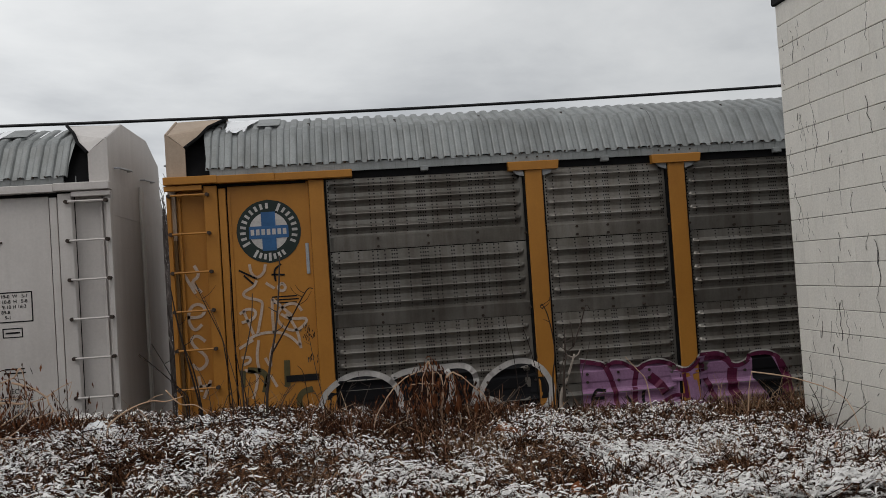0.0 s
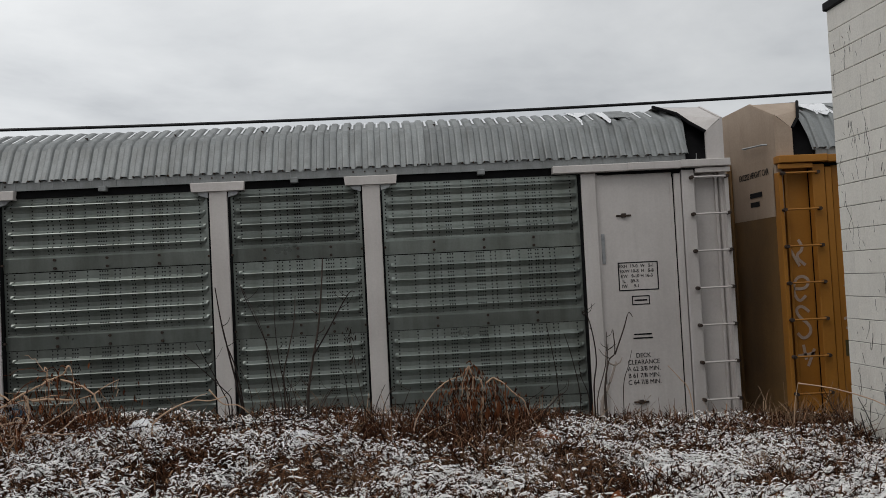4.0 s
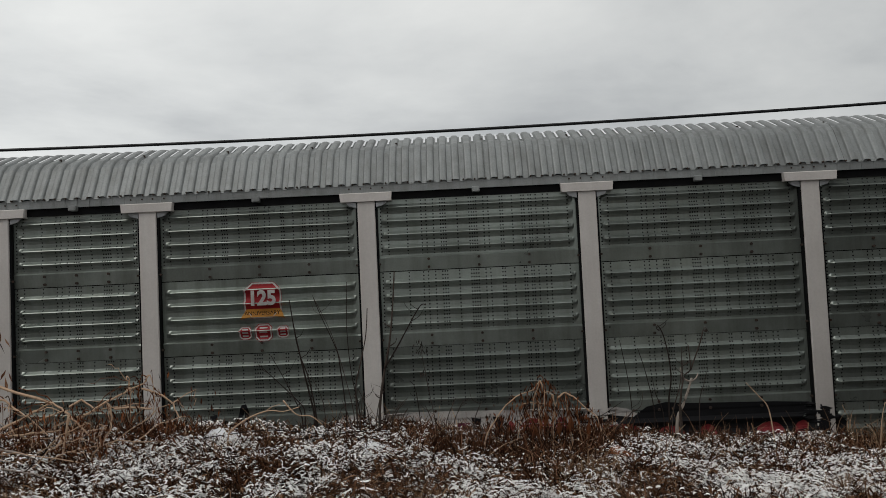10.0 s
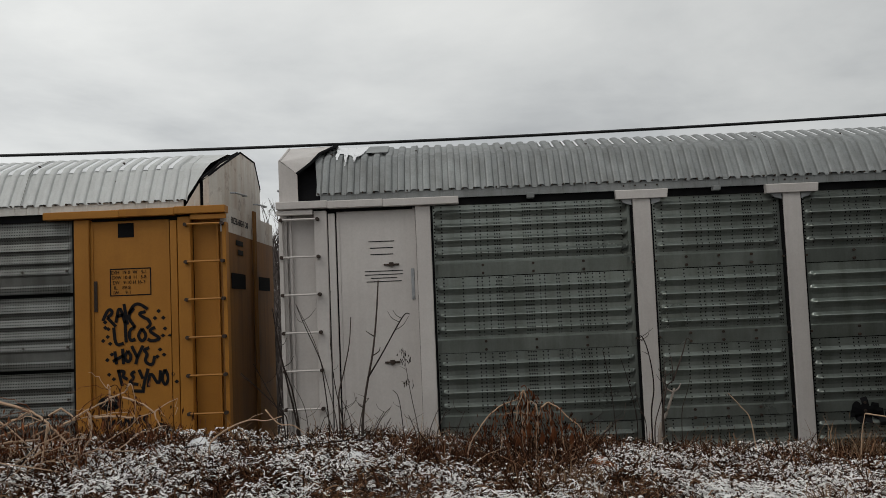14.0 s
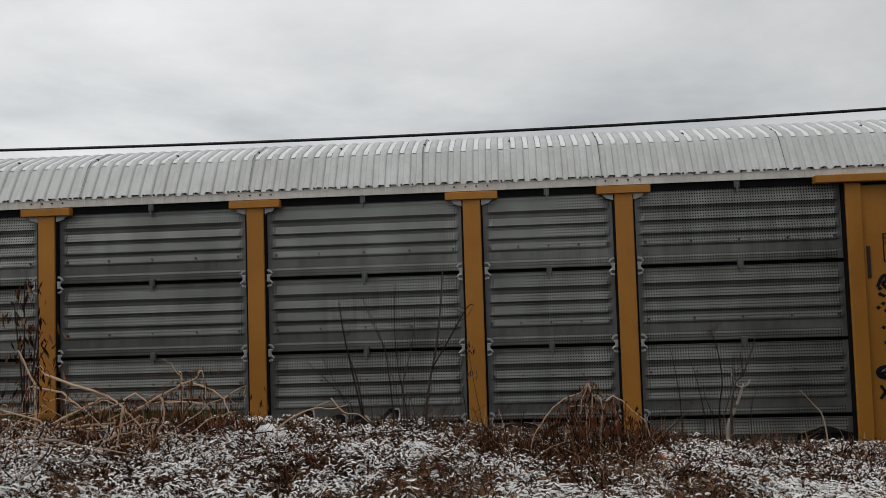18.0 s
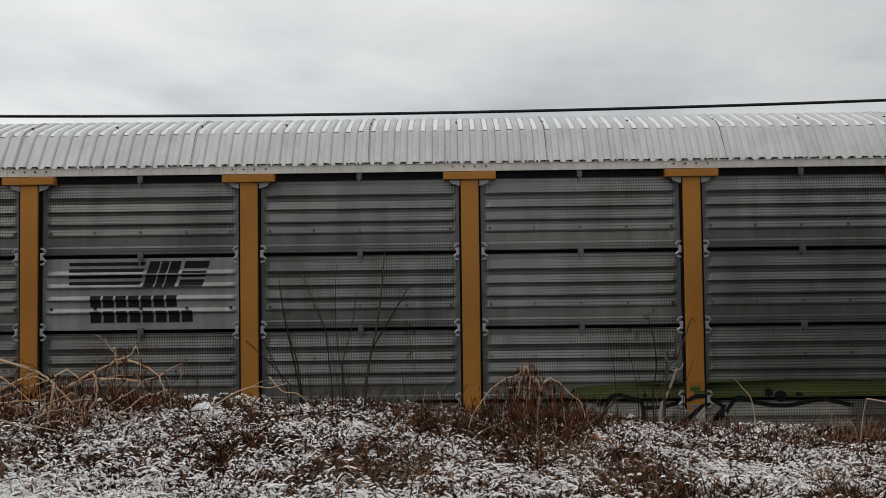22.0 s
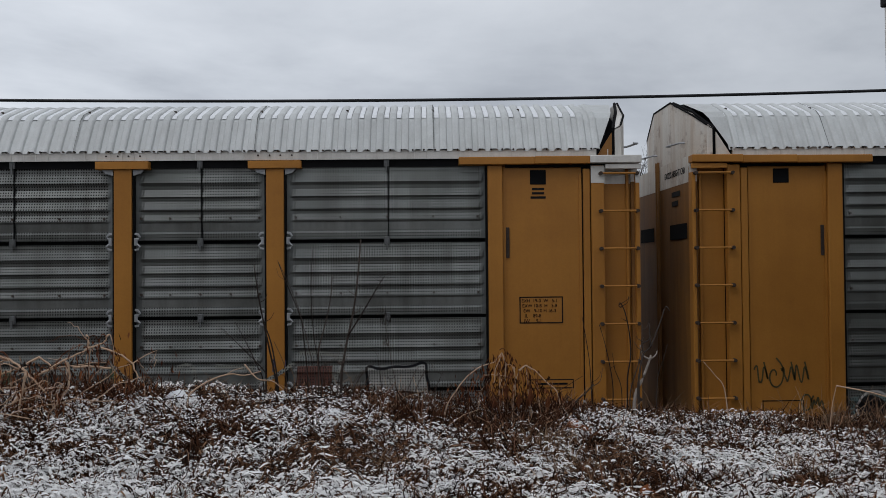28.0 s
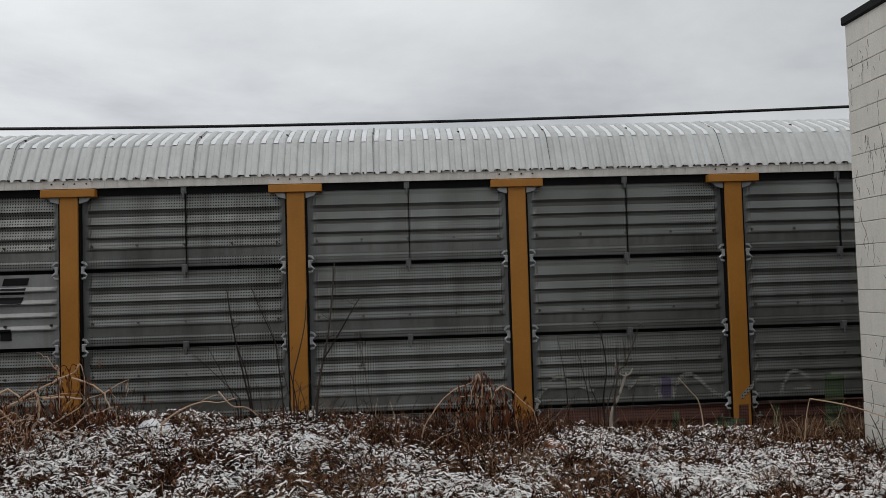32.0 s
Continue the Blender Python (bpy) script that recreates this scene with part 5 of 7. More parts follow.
writing(B, "125", -5.755, 0.075, 0.26, SPRAY_WHITE, 0.95, SIDE + 0.035, "white numerals on a red emblem")
fill(B, "banded", [(-6.05, -0.19), (-5.98, -0.06), (-5.53, -0.06), (-5.46, -0.19), (-5.6, -0.16), (-5.9, -0.16)], GOLD, "emblem_ribbon", lift=0.012)
writing(B, "ANNIVERSARY", -5.755, -0.115, 0.072, BLACK, 1.0, SIDE + 0.033, "dark letters on a gold ribbon")
for du, r in ((-0.24, 0.085), (0.0, 0.115), (0.255, 0.08)):
    fill(B, "banded", oct_ring(-5.755 + du, -0.37, r, 1), RED, "emblem_badge")
    stroke(B, "banded", closed(oct_ring(-5.755 + du, -0.37, r * 0.86, 1)), 0.018, SPRAY_WHITE, "emblem_line")
    for k in range(3):
        fill(B, "banded", [(-5.755 + du - r * 0.45, -0.375 + (k - 1) * r * 0.5), (-5.755 + du + r * 0.45, -0.375 + (k - 1) * r * 0.5), (-5.755 + du + r * 0.45, -0.355 + (k - 1) * r * 0.5), (-5.755 + du - r * 0.45, -0.355 + (k - 1) * r * 0.5)], SPRAY_WHITE, "emblem_line", lift=0.004)
fill(B, "banded", [(3.6, -1.51), (3.76, -1.45), (4.17, -1.39), (4.27, -1.47), (4.27, -2.15), (3.8, -2.15)], SPRAY_WHITE)
fill(B, "banded", [(3.84, -1.48), (4.15, -1.46), (4.18, -2.15), (3.94, -2.15)], SPRAY_BLUE, lift=0.004)
stroke(B, "banded", [(4.14, -1.5), (4.17, -1.72), (4.16, -1.8)], 0.03, SPRAY_WHITE)
fill(B, "banded", [(4.29, -2.15), (4.28, -1.46), (4.4, -1.33), (4.58, -1.28), (4.75, -1.36), (4.83, -1.55), (4.88, -1.73), (4.88, -2.15)], SPRAY_WHITE)
fill(B, "banded", [(4.33, -2.15), (4.33, -1.5), (4.42, -1.39), (4.55, -1.35), (4.68, -1.40), (4.74, -1.54), (4.79, -1.75), (4.8, -2.15)], SPRAY_BLUE, lift=0.004)
stroke(B, "banded", [(4.66, -1.44), (4.72, -1.6), (4.73, -1.9)], 0.028, SPRAY_WHITE)
stroke(B, "banded", [(4.39, -1.5), (4.44, -1.46)], 0.05, SPRAY_WHITE)
fill(B, "banded", [(4.84, -1.67), (4.93, -1.62), (5.07, -1.59), (5.2, -1.66), (5.23, -1.77), (5.28, -1.92), (5.33, -2.12), (4.83, -2.12)], SPRAY_WHITE, lift=0.002)
fill(B, "banded", [(4.96, -1.76), (5.07, -1.67), (5.15, -1.74), (5.03, -1.86)], SPRAY_BLUE, lift=0.006)
for pts in ([(5.44, -1.7), (5.49, -2.05)], [(5.55, -1.72), (5.57, -2.05)], [(5.46, -1.86), (5.57, -1.84)], [(5.63, -1.75), (5.66, -2.0), (5.76, -2.02)], [(5.64, -1.87), (5.74, -1.85)]):
    stroke(B, "banded", pts, 0.035, SPRAY_WHITE)
scrawl(B, "banded", 2.75, -1.98, 0.5, 0.16, 3, 0.025, SPRAY_WHITE, 50)
fill(B, "banded", [(-4.72, -2.2), (-4.7, -1.62), (-4.55, -1.5), (-3.8, -1.49), (-2.7, -1.51), (-1.6, -1.54), (-1.3, -1.53), (-1.1, -1.55), (-0.93, -1.64), (-0.8, -1.8), (-0.8, -2.2)], SPRAY_WHITE)
for u0, u1, top in ((-4.44, -4.235, -1.60), (-4.18, -3.9, -1.66), (-3.82, -3.34, -1.68), (-2.62, -2.53, -1.65), (-2.46, -2.05, -1.63), (-2.0, -1.84, -1.63), (-1.42, -0.88, -1.74)):
    e = (u1 - u0) * 0.3
    fill(B, "banded", [(u0, -2.2), (u0 - 0.01, top - 0.1), (u0 + e, top), (u1 - e, top - 0.01), (u1 + 0.02, top - 0.12), (u1, -2.2)], SPRAY_RED, lift=0.004)
for u0, u1 in ((-3.30, -3.10),):
    fill(B, "banded", [(u0, -2.2), (u0 + 0.03, -1.66), (u1, -1.66), (u1 - 0.02, -2.2)], SPRAY_PLUM, lift=0.004)
for u0, u1 in ((-3.96, -3.77), (-3.09, -2.96), (-2.81, -2.67)):
    fill(B, "banded", [(u0, -1.59), (u1, -1.60), (u1 - 0.05, -1.9), (u0 + 0.06, -1.9)], BLACK, lift=0.006)
fill(B, "banded", [(-1.76, -1.61), (-1.38, -1.62), (-1.0, -1.68), (-0.82, -1.55), (-0.57, -1.5), (-0.26, -1.53), (0.4, -1.54), (1.22, -1.56), (1.55, -1.66), (1.74, -1.85), (1.6, -2.2), (-0.85, -2.2), (-0.9, -1.8), (-1.4, -1.72), (-1.7, -1.74)], BLACK, lift=0.006)
for u0, u1 in ((-0.73, -0.32), (-0.17, 0.08), (0.55, 0.95), (1.05, 1.3)):
    fill(B, "banded", arc((u0 + u1) / 2, -2.0, (u1 - u0) / 2, 0.2)[:-1], SPRAY_RED, lift=0.010)
fill(B, "banded", [(-5.1, -2.1), (-5.05, -1.85), (-4.85, -1.6), (-4.72, -1.6), (-4.75, -2.1)], BLACK, lift=0.002)
stroke(B, "banded", [(-5.12, -2.1), (-5.05, -1.82), (-4.8, -1.55), (-4.5, -1.5)], 0.06, SPRAY_WHITE)
scrawl(B, "banded", -6.58, -1.78, 0.35, 0.34, 2, 0.09, BLACK, 61)
stroke(B, "banded", [(-6.18, -1.78), (-6.1, -1.45), (-6.02, -1.24), (-6.0, -1.75)], 0.06, BLACK)

# --- the two white-roofed cars
for car in (C, D):
    for k in range(4):
        fill(car, "ribbed", [(-6.73, 0.235 - 0.084 * k - 0.022), (-5.74 - 0.02 * k, 0.235 - 0.084 * k - 0.022), (-5.71 - 0.02 * k, 0.235 - 0.084 * k + 0.022), (-6.73, 0.235 - 0.084 * k + 0.022)], BLACK, "emblem_bar", True)
    for u0, u1 in ((-5.76, -5.62), (-5.60, -5.50), (-5.48, -5.34)):
        fill(car, "ribbed", [(u0, -0.075), (u1, -0.075), (u1 + 0.10, 0.265), (u0 + 0.10, 0.265)], BLACK, "emblem_shape", True)
    for h0, h1 in ((-0.075, 0.02), (0.055, 0.135), (0.17, 0.265)):
        fill(car, "ribbed", [(-5.27 + h0 * 0.3, h0), (-4.95 + h0 * 0.3, h0), (-4.95 + h1 * 0.3, h1), (-5.27 + h1 * 0.3, h1)], BLACK, "emblem_shape", True)
    for h, n, u1 in ((-0.26, 7, -5.29), (-0.46, 8, -5.08)):
        w = (u1 + 6.46) / n
        for k in range(n):
            u = -6.46 + w * k
            fill(car, "ribbed", [(u + 0.01, h - 0.075), (u + w - 0.02, h - 0.075), (u + w - 0.02, h + 0.075), (u + 0.01, h + 0.075)], BLACK, "emblem_block", True, lift=0.002)
    for s in (-1, 1):
        u = s * 12.66 - (0.10 if s < 0 else 0.03)
        part("door_hole", Build().box(u - 0.105, u + 0.105, DOOR_Y - 0.006, DOOR_Y + 0.01, UP + 1.05, UP + 1.24, 0.004), DARK, car, "dark hand hole in the door")
data_box(C, 12.68, 0.465, 0.54, 0.36)
data_box(D, 12.655, -0.595, 0.57, 0.35)
bars(D, BLACK, 12.63, UP + 0.99, [0.16, 0.16, 0.20], pitch=0.055, height=0.03, y=DOOR_Y - 0.004)
outline_box(D, BLACK, 12.50, 13.07, UP - 1.62, UP - 1.50, DOOR_Y - 0.004)
bars(D, BLACK, 12.78, UP - 1.56, [0.42], height=0.025, y=DOOR_Y - 0.004)
outline_box(C, BLACK, -13.05, -12.50, UP - 2.04, UP - 1.81, DOOR_Y - 0.004)
for pts in ([(12.31, -0.03), (12.37, 0.1), (12.42, 0.12), (12.44, 0.06), (12.37, 0.01)],
            [(12.37, 0.01), (12.48, -0.11)],
            [(12.48, -0.06), (12.53, 0.18), (12.6, -0.07)],
            [(12.49, 0.02), (12.58, 0.04)],
            [(12.59, 0.18), (12.63, -0.09)],
            [(12.72, 0.12), (12.63, 0.02), (12.73, -0.13)],
            [(12.65, 0.05), (12.71, 0.16), (12.79, 0.18), (12.9, 0.1)],
            [(12.87, 0.07), (12.77, 0.05), (12.85, -0.01), (12.9, -0.03), (12.94, -0.1), (12.88, -0.15)],
            [(12.45, -0.12), (12.47, -0.36), (12.58, -0.33)],
            [(12.6, -0.05), (12.61, -0.32)],):
    stroke(C, "ribbed", pts, 0.042, BLACK)
for pts in ([(12.73, -0.12), (12.65, -0.17), (12.66, -0.31), (12.73, -0.28)],
            [(12.99, -0.14), (12.9, -0.18), (13.01, -0.25), (13.06, -0.29), (12.95, -0.32), (12.89, -0.29)],
            [(12.82, -0.15), (12.76, -0.24), (12.82, -0.33), (12.88, -0.24), (12.82, -0.15)],):
    stroke(C, "ribbed", pts, 0.042, BLACK)
for pts in ([(12.46, -0.43), (12.48, -0.6)],
            [(12.56, -0.4), (12.57, -0.6)],
            [(12.43, -0.56), (12.57, -0.49)],
            [(12.63, -0.43), (12.58, -0.51), (12.63, -0.59), (12.68, -0.51), (12.63, -0.43)],
            [(12.68, -0.37), (12.75, -0.52)],
            [(12.83, -0.37), (12.75, -0.52), (12.73, -0.61)],
            [(12.91, -0.4), (12.83, -0.43), (12.89, -0.48), (12.84, -0.58), (12.95, -0.64), (12.98, -0.51)],
            [(12.5, -0.67), (12.55, -0.88)],
            [(12.49, -0.69), (12.59, -0.69), (12.55, -0.76), (12.62, -0.8)],
            [(12.72, -0.7), (12.66, -0.73), (12.71, -0.78), (12.63, -0.85), (12.76, -0.87)],
            [(12.77, -0.68), (12.82, -0.8)],):
    stroke(C, "ribbed", pts, 0.042, BLACK)
for pts in ([(12.89, -0.67), (12.84, -0.83), (12.82, -0.94)],
            [(12.89, -0.91), (12.91, -0.69), (13.03, -0.91), (13.05, -0.7)],
            [(13.11, -0.69), (13.06, -0.8), (13.11, -0.91), (13.16, -0.8), (13.11, -0.69)],
            [(12.68, -0.95), (12.84, -0.96)],):
    stroke(C, "ribbed", pts, 0.042, BLACK)
for pts in ([(12.28, -1.26), (12.39, -1.43)],
            [(12.4, -1.26), (12.27, -1.43)],
            [(12.41, -1.41), (12.43, -1.3), (12.47, -1.38), (12.52, -1.3), (12.53, -1.42)],
            [(12.55, -1.4), (12.61, -1.28), (12.63, -1.41)],
            [(12.65, -1.41), (12.68, -1.27), (12.75, -1.4), (12.77, -1.26)],
            [(12.88, -1.28), (12.8, -1.31), (12.9, -1.41), (12.91, -1.47), (12.79, -1.46)],
            [(12.46, -1.51), (12.65, -1.53)],
            [(12.4, -1.56), (12.65, -1.59)],
            [(12.47, -1.08), (12.34, -1.09), (12.29, -1.13), (12.38, -1.16), (12.5, -1.12)],):
    stroke(C, "ribbed", pts, 0.036, BLACK)
fill(C, "ribbed", arc(12.38, -1.10, 0.15, 0.10)[:-1], BLACK, lift=0.001)
stroke(C, "ribbed", arc(12.40, -1.10, 0.09, 0.045, 20, 330), 0.022, FADED)
for u, h in [(12.34, -0.05), (12.34, -0.12), (12.38, -0.14), (12.31, -0.29), (12.37, -0.24), (12.4, -0.33), (12.42, -0.47), (12.36, -0.54), (12.38, -0.73), (12.44, -0.79), (12.99, -0.02), (13.04, 0.07), (13.1, -0.02), (13.12, -0.16), (13.18, -0.25), (13.09, -0.25), (13.05, -0.43), (13.1, -0.5), (13.01, -0.52), (13.22, -0.75), (13.27, -0.85)]:
    fill(C, "ribbed", arc(u, h, 0.032, 0.028, n=8)[:-1], BLACK, "graffiti_dot")
fill(C, "ribbed", [(12.98, -1.92), (13.0, -1.36), (13.18, -1.42), (13.19, -1.92)], BLACK, lift=0.002)
for k in range(4):
    stroke(C, "ribbed", [(13.02, -1.45 - 0.125 * k), (13.17, -1.52 - 0.125 * k)], 0.035, FADED)
scrawl(C, "ribbed", -13.16, -1.62, 0.72, 0.30, 4, 0.020, SPRAY_OLIVE, 83)
scrawl(C, "ribbed", -12.55, -1.95, 0.3, 0.22, 2, 0.022, SPRAY_OLIVE, 84)
GREEN_BAND = [(-0.2, -1.60), (-0.07, -1.44), (0.45, -1.41), (1.37, -1.39), (2.74, -1.37), (3.9, -1.40), (4.0, -1.60)]
fill(C, "ribbed", GREEN_BAND, SPRAY_GREEN)
fill(C, "ribbed", [(-0.2, -1.67), (3.4, -1.67), (3.5, -2.0), (-0.03, -2.0)], FADED)
for pts, w in (([(0.2, -2.1), (0.3, -1.68), (0.36, -1.56), (0.5, -1.55), (0.61, -1.6), (0.79, -1.63), (0.77, -2.1)], 0.055), ([(0.75, -1.73), (1.01, -1.72), (1.25, -1.66), (1.49, -1.54), (1.65, -1.61), (1.76, -1.67), (1.82, -1.73)], 0.05),
               ([(1.25, -1.93), (1.42, -1.78), (1.56, -1.67), (1.65, -1.7)], 0.06), ([(1.85, -1.79), (2.0, -1.57), (2.17, -1.65), (2.45, -1.71), (2.73, -1.71), (3.1, -1.62), (3.5, -1.72)], 0.055)):
    stroke(C, "ribbed", pts, w, BLACK)
fill(C, "ribbed", [(1.36, -2.15), (1.45, -1.80), (1.555, -1.69), (1.555, -2.15)], SPRAY_WHITE, lift=0.004)
fill(C, "ribbed", [(1.60, -2.15), (1.60, -1.69), (1.67, -1.78), (1.68, -2.15)], SPRAY_WHITE, lift=0.004)
fill(C, "ribbed", [(1.73, -1.78), (1.86, -1.68), (1.8, -1.9), (1.67, -1.9)], BLACK, lift=0.003)
for u, h, r in ((0.22, -1.67, 0.05), (0.8, -1.56, 0.035), (2.41, -1.54, 0.06), (2.56, -1.59, 0.08), (-0.64, -1.69, 0.05), (1.1, -1.56, 0.03), (2.8, -1.58, 0.05)):
    fill(C, "ribbed", arc(u, h, r, r)[:-1], BLACK, "graffiti_dot", lift=0.004)
fill(C, "ribbed", [(4.7, -2.05), (4.72, -1.66), (8.9, -1.66), (8.9, -2.05)], FADED)
for pts in ([(4.8, -1.64), (4.95, -1.47), (5.02, -1.41), (5.01, -1.75), (5.14, -1.72), (5.28, -1.61), (5.34, -1.51), (5.46, -1.51), (5.43, -1.64), (5.42, -2.0)], [(5.5, -1.64), (5.71, -1.66), (5.76, -1.79), (5.74, -2.0)],
            [(5.56, -1.62), (5.63, -1.52), (5.71, -1.52), (5.79, -1.64), (5.91, -1.66), (6.02, -1.5), (6.08, -1.44), (6.17, -1.45), (6.13, -1.62), (6.06, -2.0)], [(6.12, -1.7), (6.16, -1.84), (6.27, -1.86), (6.39, -1.76), (6.47, -1.65), (6.47, -2.0)],
            [(6.47, -1.85), (6.61, -1.71), (6.78, -1.65), (6.98, -1.68), (7.12, -1.77), (7.18, -1.62), (7.36, -1.79), (7.6, -1.68), (7.9, -1.66), (8.1, -1.8)], arc(7.12, -2.05, 0.2, 0.15, 0, 180), [(8.0, -2.0), (8.15, -1.7), (8.4, -1.64), (8.7, -1.7), (8.9, -1.66)]):
    stroke(C, "ribbed", pts, 0.06, BLACK)
    stroke(C, "ribbed", [(u + 0.045, h + 0.02) for u, h in pts], 0.022, SPRAY_WHITE)
fill(C, "ribbed", [(11.2, -2.1), (11.25, -1.85), (11.6, -1.75), (11.93, -1.85), (11.9, -2.1)], BLACK)
fill(C, "ribbed", [(-4.45, -2.2), (-4.4, -1.9), (-4.35, -1.68), (-4.1, -1.56), (-3.2, -1.52), (-2.2, -1.54), (-2.15, -2.2)], SPRAY_TEAL)
stroke(C, "ribbed", [(-4.6, -2.0), (-4.41, -1.94), (-4.11, -1.84), (-3.9, -1.68), (-3.73, -1.78), (-3.5, -1.81), (-3.24, -1.83), (-3.18, -1.65), (-2.95, -1.64)], 0.05, BLACK)
fill(C, "ribbed", [(-2.98, -1.62), (-2.9, -1.64), (-2.6, -1.88), (-2.6, -2.1), (-2.78, -2.1), (-2.83, -1.85)], BLACK, lift=0.003)
fill(C, "ribbed", [(-4.05, -1.92), (-3.9, -1.81), (-3.9, -1.93)], BLACK, lift=0.003)
stroke(C, "ribbed", [(-2.5, -2.05), (-2.23, -1.88), (-2.15, -1.86)], 0.045, BLACK)
fill(C, "ribbed", [(-7.65, -2.15), (-7.62, -1.92), (-7.45, -1.79), (-7.23, -1.69), (-7.07, -1.77), (-6.66, -1.80), (-6.37, -1.74), (-6.29, -1.87), (-6.1, -2.15)], SPRAY_TEAL)
stroke(C, "ribbed", [(-7.68, -1.95), (-7.45, -1.77), (-7.23, -1.67), (-7.07, -1.76), (-6.9, -1.79), (-6.66, -1.79), (-6.37, -1.72)], 0.055, BLACK)
stroke(C, "ribbed", [(-6.37, -1.72), (-6.29, -1.85), (-6.1, -2.02)], 0.03, FADED)
fill(C, "ribbed", [(-11.9, -2.2), (-11.88, -1.78), (-10.4, -1.7), (-9.4, -1.74), (-9.3, -2.2)], SPRAY_TEAL)
for u in (-11.6, -10.9, -10.2):
    fill(C, "ribbed", arc(u, -1.98, 0.22, 0.22)[:-1], BLACK, lift=0.003)
    stroke(C, "ribbed", arc(u + 0.05, -1.95, 0.24, 0.24, 20, 200), 0.03, SPRAY_WHITE)
CAT = [(10.32, -2.1), (10.37, -1.78), (10.38, -1.52), (10.35, -1.28), (10.55, -1.36), (10.71, -1.31), (10.93, -1.33), (11.15, -1.24), (11.14, -1.45), (11.19, -1.6), (11.15, -1.8), (11.22, -2.1)]
fill(D, "ribbed", CAT, FADED_WHITE)
stroke(D, "ribbed", CAT, 0.035, BLACK)
for u0, u1 in ((10.40, 10.66), (10.84, 11.08)):
    fill(D, "ribbed", [(u0, -1.63), (u1, -1.64), (u1 - 0.02, -1.76), (u0 + 0.06, -1.77)], BLACK, lift=0.003)
stroke(D, "ribbed", [(10.6, -1.64), (10.9, -1.65)], 0.03, BLACK)
fill(D, "ribbed", [(10.64, -1.84), (10.88, -1.84), (10.8, -1.95), (10.7, -1.95)], BLACK, lift=0.003)
fill(D, "ribbed", [(1.6, -2.2), (1.65, -1.66), (4.0, -1.65), (7.0, -1.64), (9.93, -1.64), (10.0, -2.25)], SPRAY_BROWN)
fill(D, "ribbed", [(9.44, -1.60), (9.46, -1.30), (9.92, -1.30), (9.9, -1.58)], SPRAY_BROWN)
for u, w, top in ((3.39, 0.12, -1.72), (3.95, 0.4, -1.82), (4.75, 0.12, -1.64), (5.46, 0.3, -1.3), (8.9, 0.95, -1.82), (7.0, 0.14, -1.28)):
    fill(D, "ribbed", [(u, -2.2), (u + 0.04, top), (u + w, top - 0.01), (u + w - 0.03, -2.2)] if w < 0.5 else [(u, -2.1), (u + 0.1, top), (u + w, top - 0.06), (u + w, -2.1)], FADED_GREEN, lift=0.003)
fill(D, "ribbed", [(9.15, -1.36), (9.16, -1.19), (9.33, -1.20), (9.32, -1.38)], SPRAY_MAUVE)
fill(D, "ribbed", [(3.28, -1.56), (3.3, -1.27), (3.42, -1.28), (3.42, -1.56)], SPRAY_MAUVE)
for pts in ([(1.6, -1.56), (1.75, -1.36), (1.91, -1.19), (2.05, -1.29), (2.39, -1.43)], [(2.84, -1.41), (2.96, -1.3), (3.15, -1.27), (3.22, -1.44), (3.29, -1.56)], [(3.44, -1.56), (3.49, -1.34), (3.64, -1.22), (3.79, -1.31), (3.94, -1.47), (4.12, -1.57)],
            [(4.89, -1.58), (4.96, -1.32), (5.1, -1.23), (5.28, -1.35)], [(5.08, -1.49), (5.3, -1.48)], [(5.58, -1.3), (5.98, -1.31)], [(4.32, -1.58), (4.4, -1.48), (4.55, -1.38)], [(7.01, -1.29), (7.12, -1.26), (7.23, -1.41), (7.49, -1.54)], [(8.95, -1.52), (9.18, -1.42), (9.42, -1.26)],
            [(9.5, -1.13), (9.99, -1.14), (10.06, -1.29), (9.96, -1.44), (9.94, -1.57), (10.02, -1.78)], [(7.9, -1.3), (8.1, -1.24), (8.15, -1.5)], [(8.4, -1.28), (8.9, -1.32)], [(6.1, -1.5), (6.3, -1.25), (6.6, -1.35), (6.9, -1.52)]):
    stroke(D, "ribbed", pts, 0.05, FADED)
scrawl(D, "ribbed", -11.2, -1.9, 1.5, 0.3, 5, 0.05, BLACK, 95)


# --- snow left on the roofs
def on_roof(u, q):
    """A point of the roof, q from the near eave (0) to the ridge (1)."""
    k = q * 5
    i = min(4, int(k))
    (y0, h0), (y1, h1) = ROOF[i], ROOF[i + 1]
    f = k - i
    return (u, y0 + (y1 - y0) * f, UP + h0 + (h1 - h0) * f)


def roof_snow(car, u0, u1, depth, seed):
    """A drift below the ridge that melts down the ribs in drips."""
    b = Build()
    n = int((u1 - u0) / 0.012)
    for i in range(n):
        a, c = u0 + (u1 - u0) * i / n, u0 + (u1 - u0) * (i + 1) / n
        f = (i + 0.5) / n
        low = depth * math.sin(math.pi * f) ** 0.5 * (0.62 + 0.5 * noise.noise(Vector((a * 5, seed, 0)))) + 0.40 * max(0.0, noise.noise(Vector((a * 17, seed, 3)))) * (f < 0.75)
        q0, q1 = max(0.22, 0.83 - low), 0.83
        rows = [[(x, y - 0.012, z + 0.046) for x, y, z in (on_roof(a, q0 + (q1 - q0) * j / 5), on_roof(c, q0 + (q1 - q0) * j / 5))] for j in range(6)]
        if q1 - q0 > 0.03:
            b.grid(rows)
    tagged(part("snow_patch", b, SNOW, car, "small drift of melting snow under the ridge"), kind="stuff")


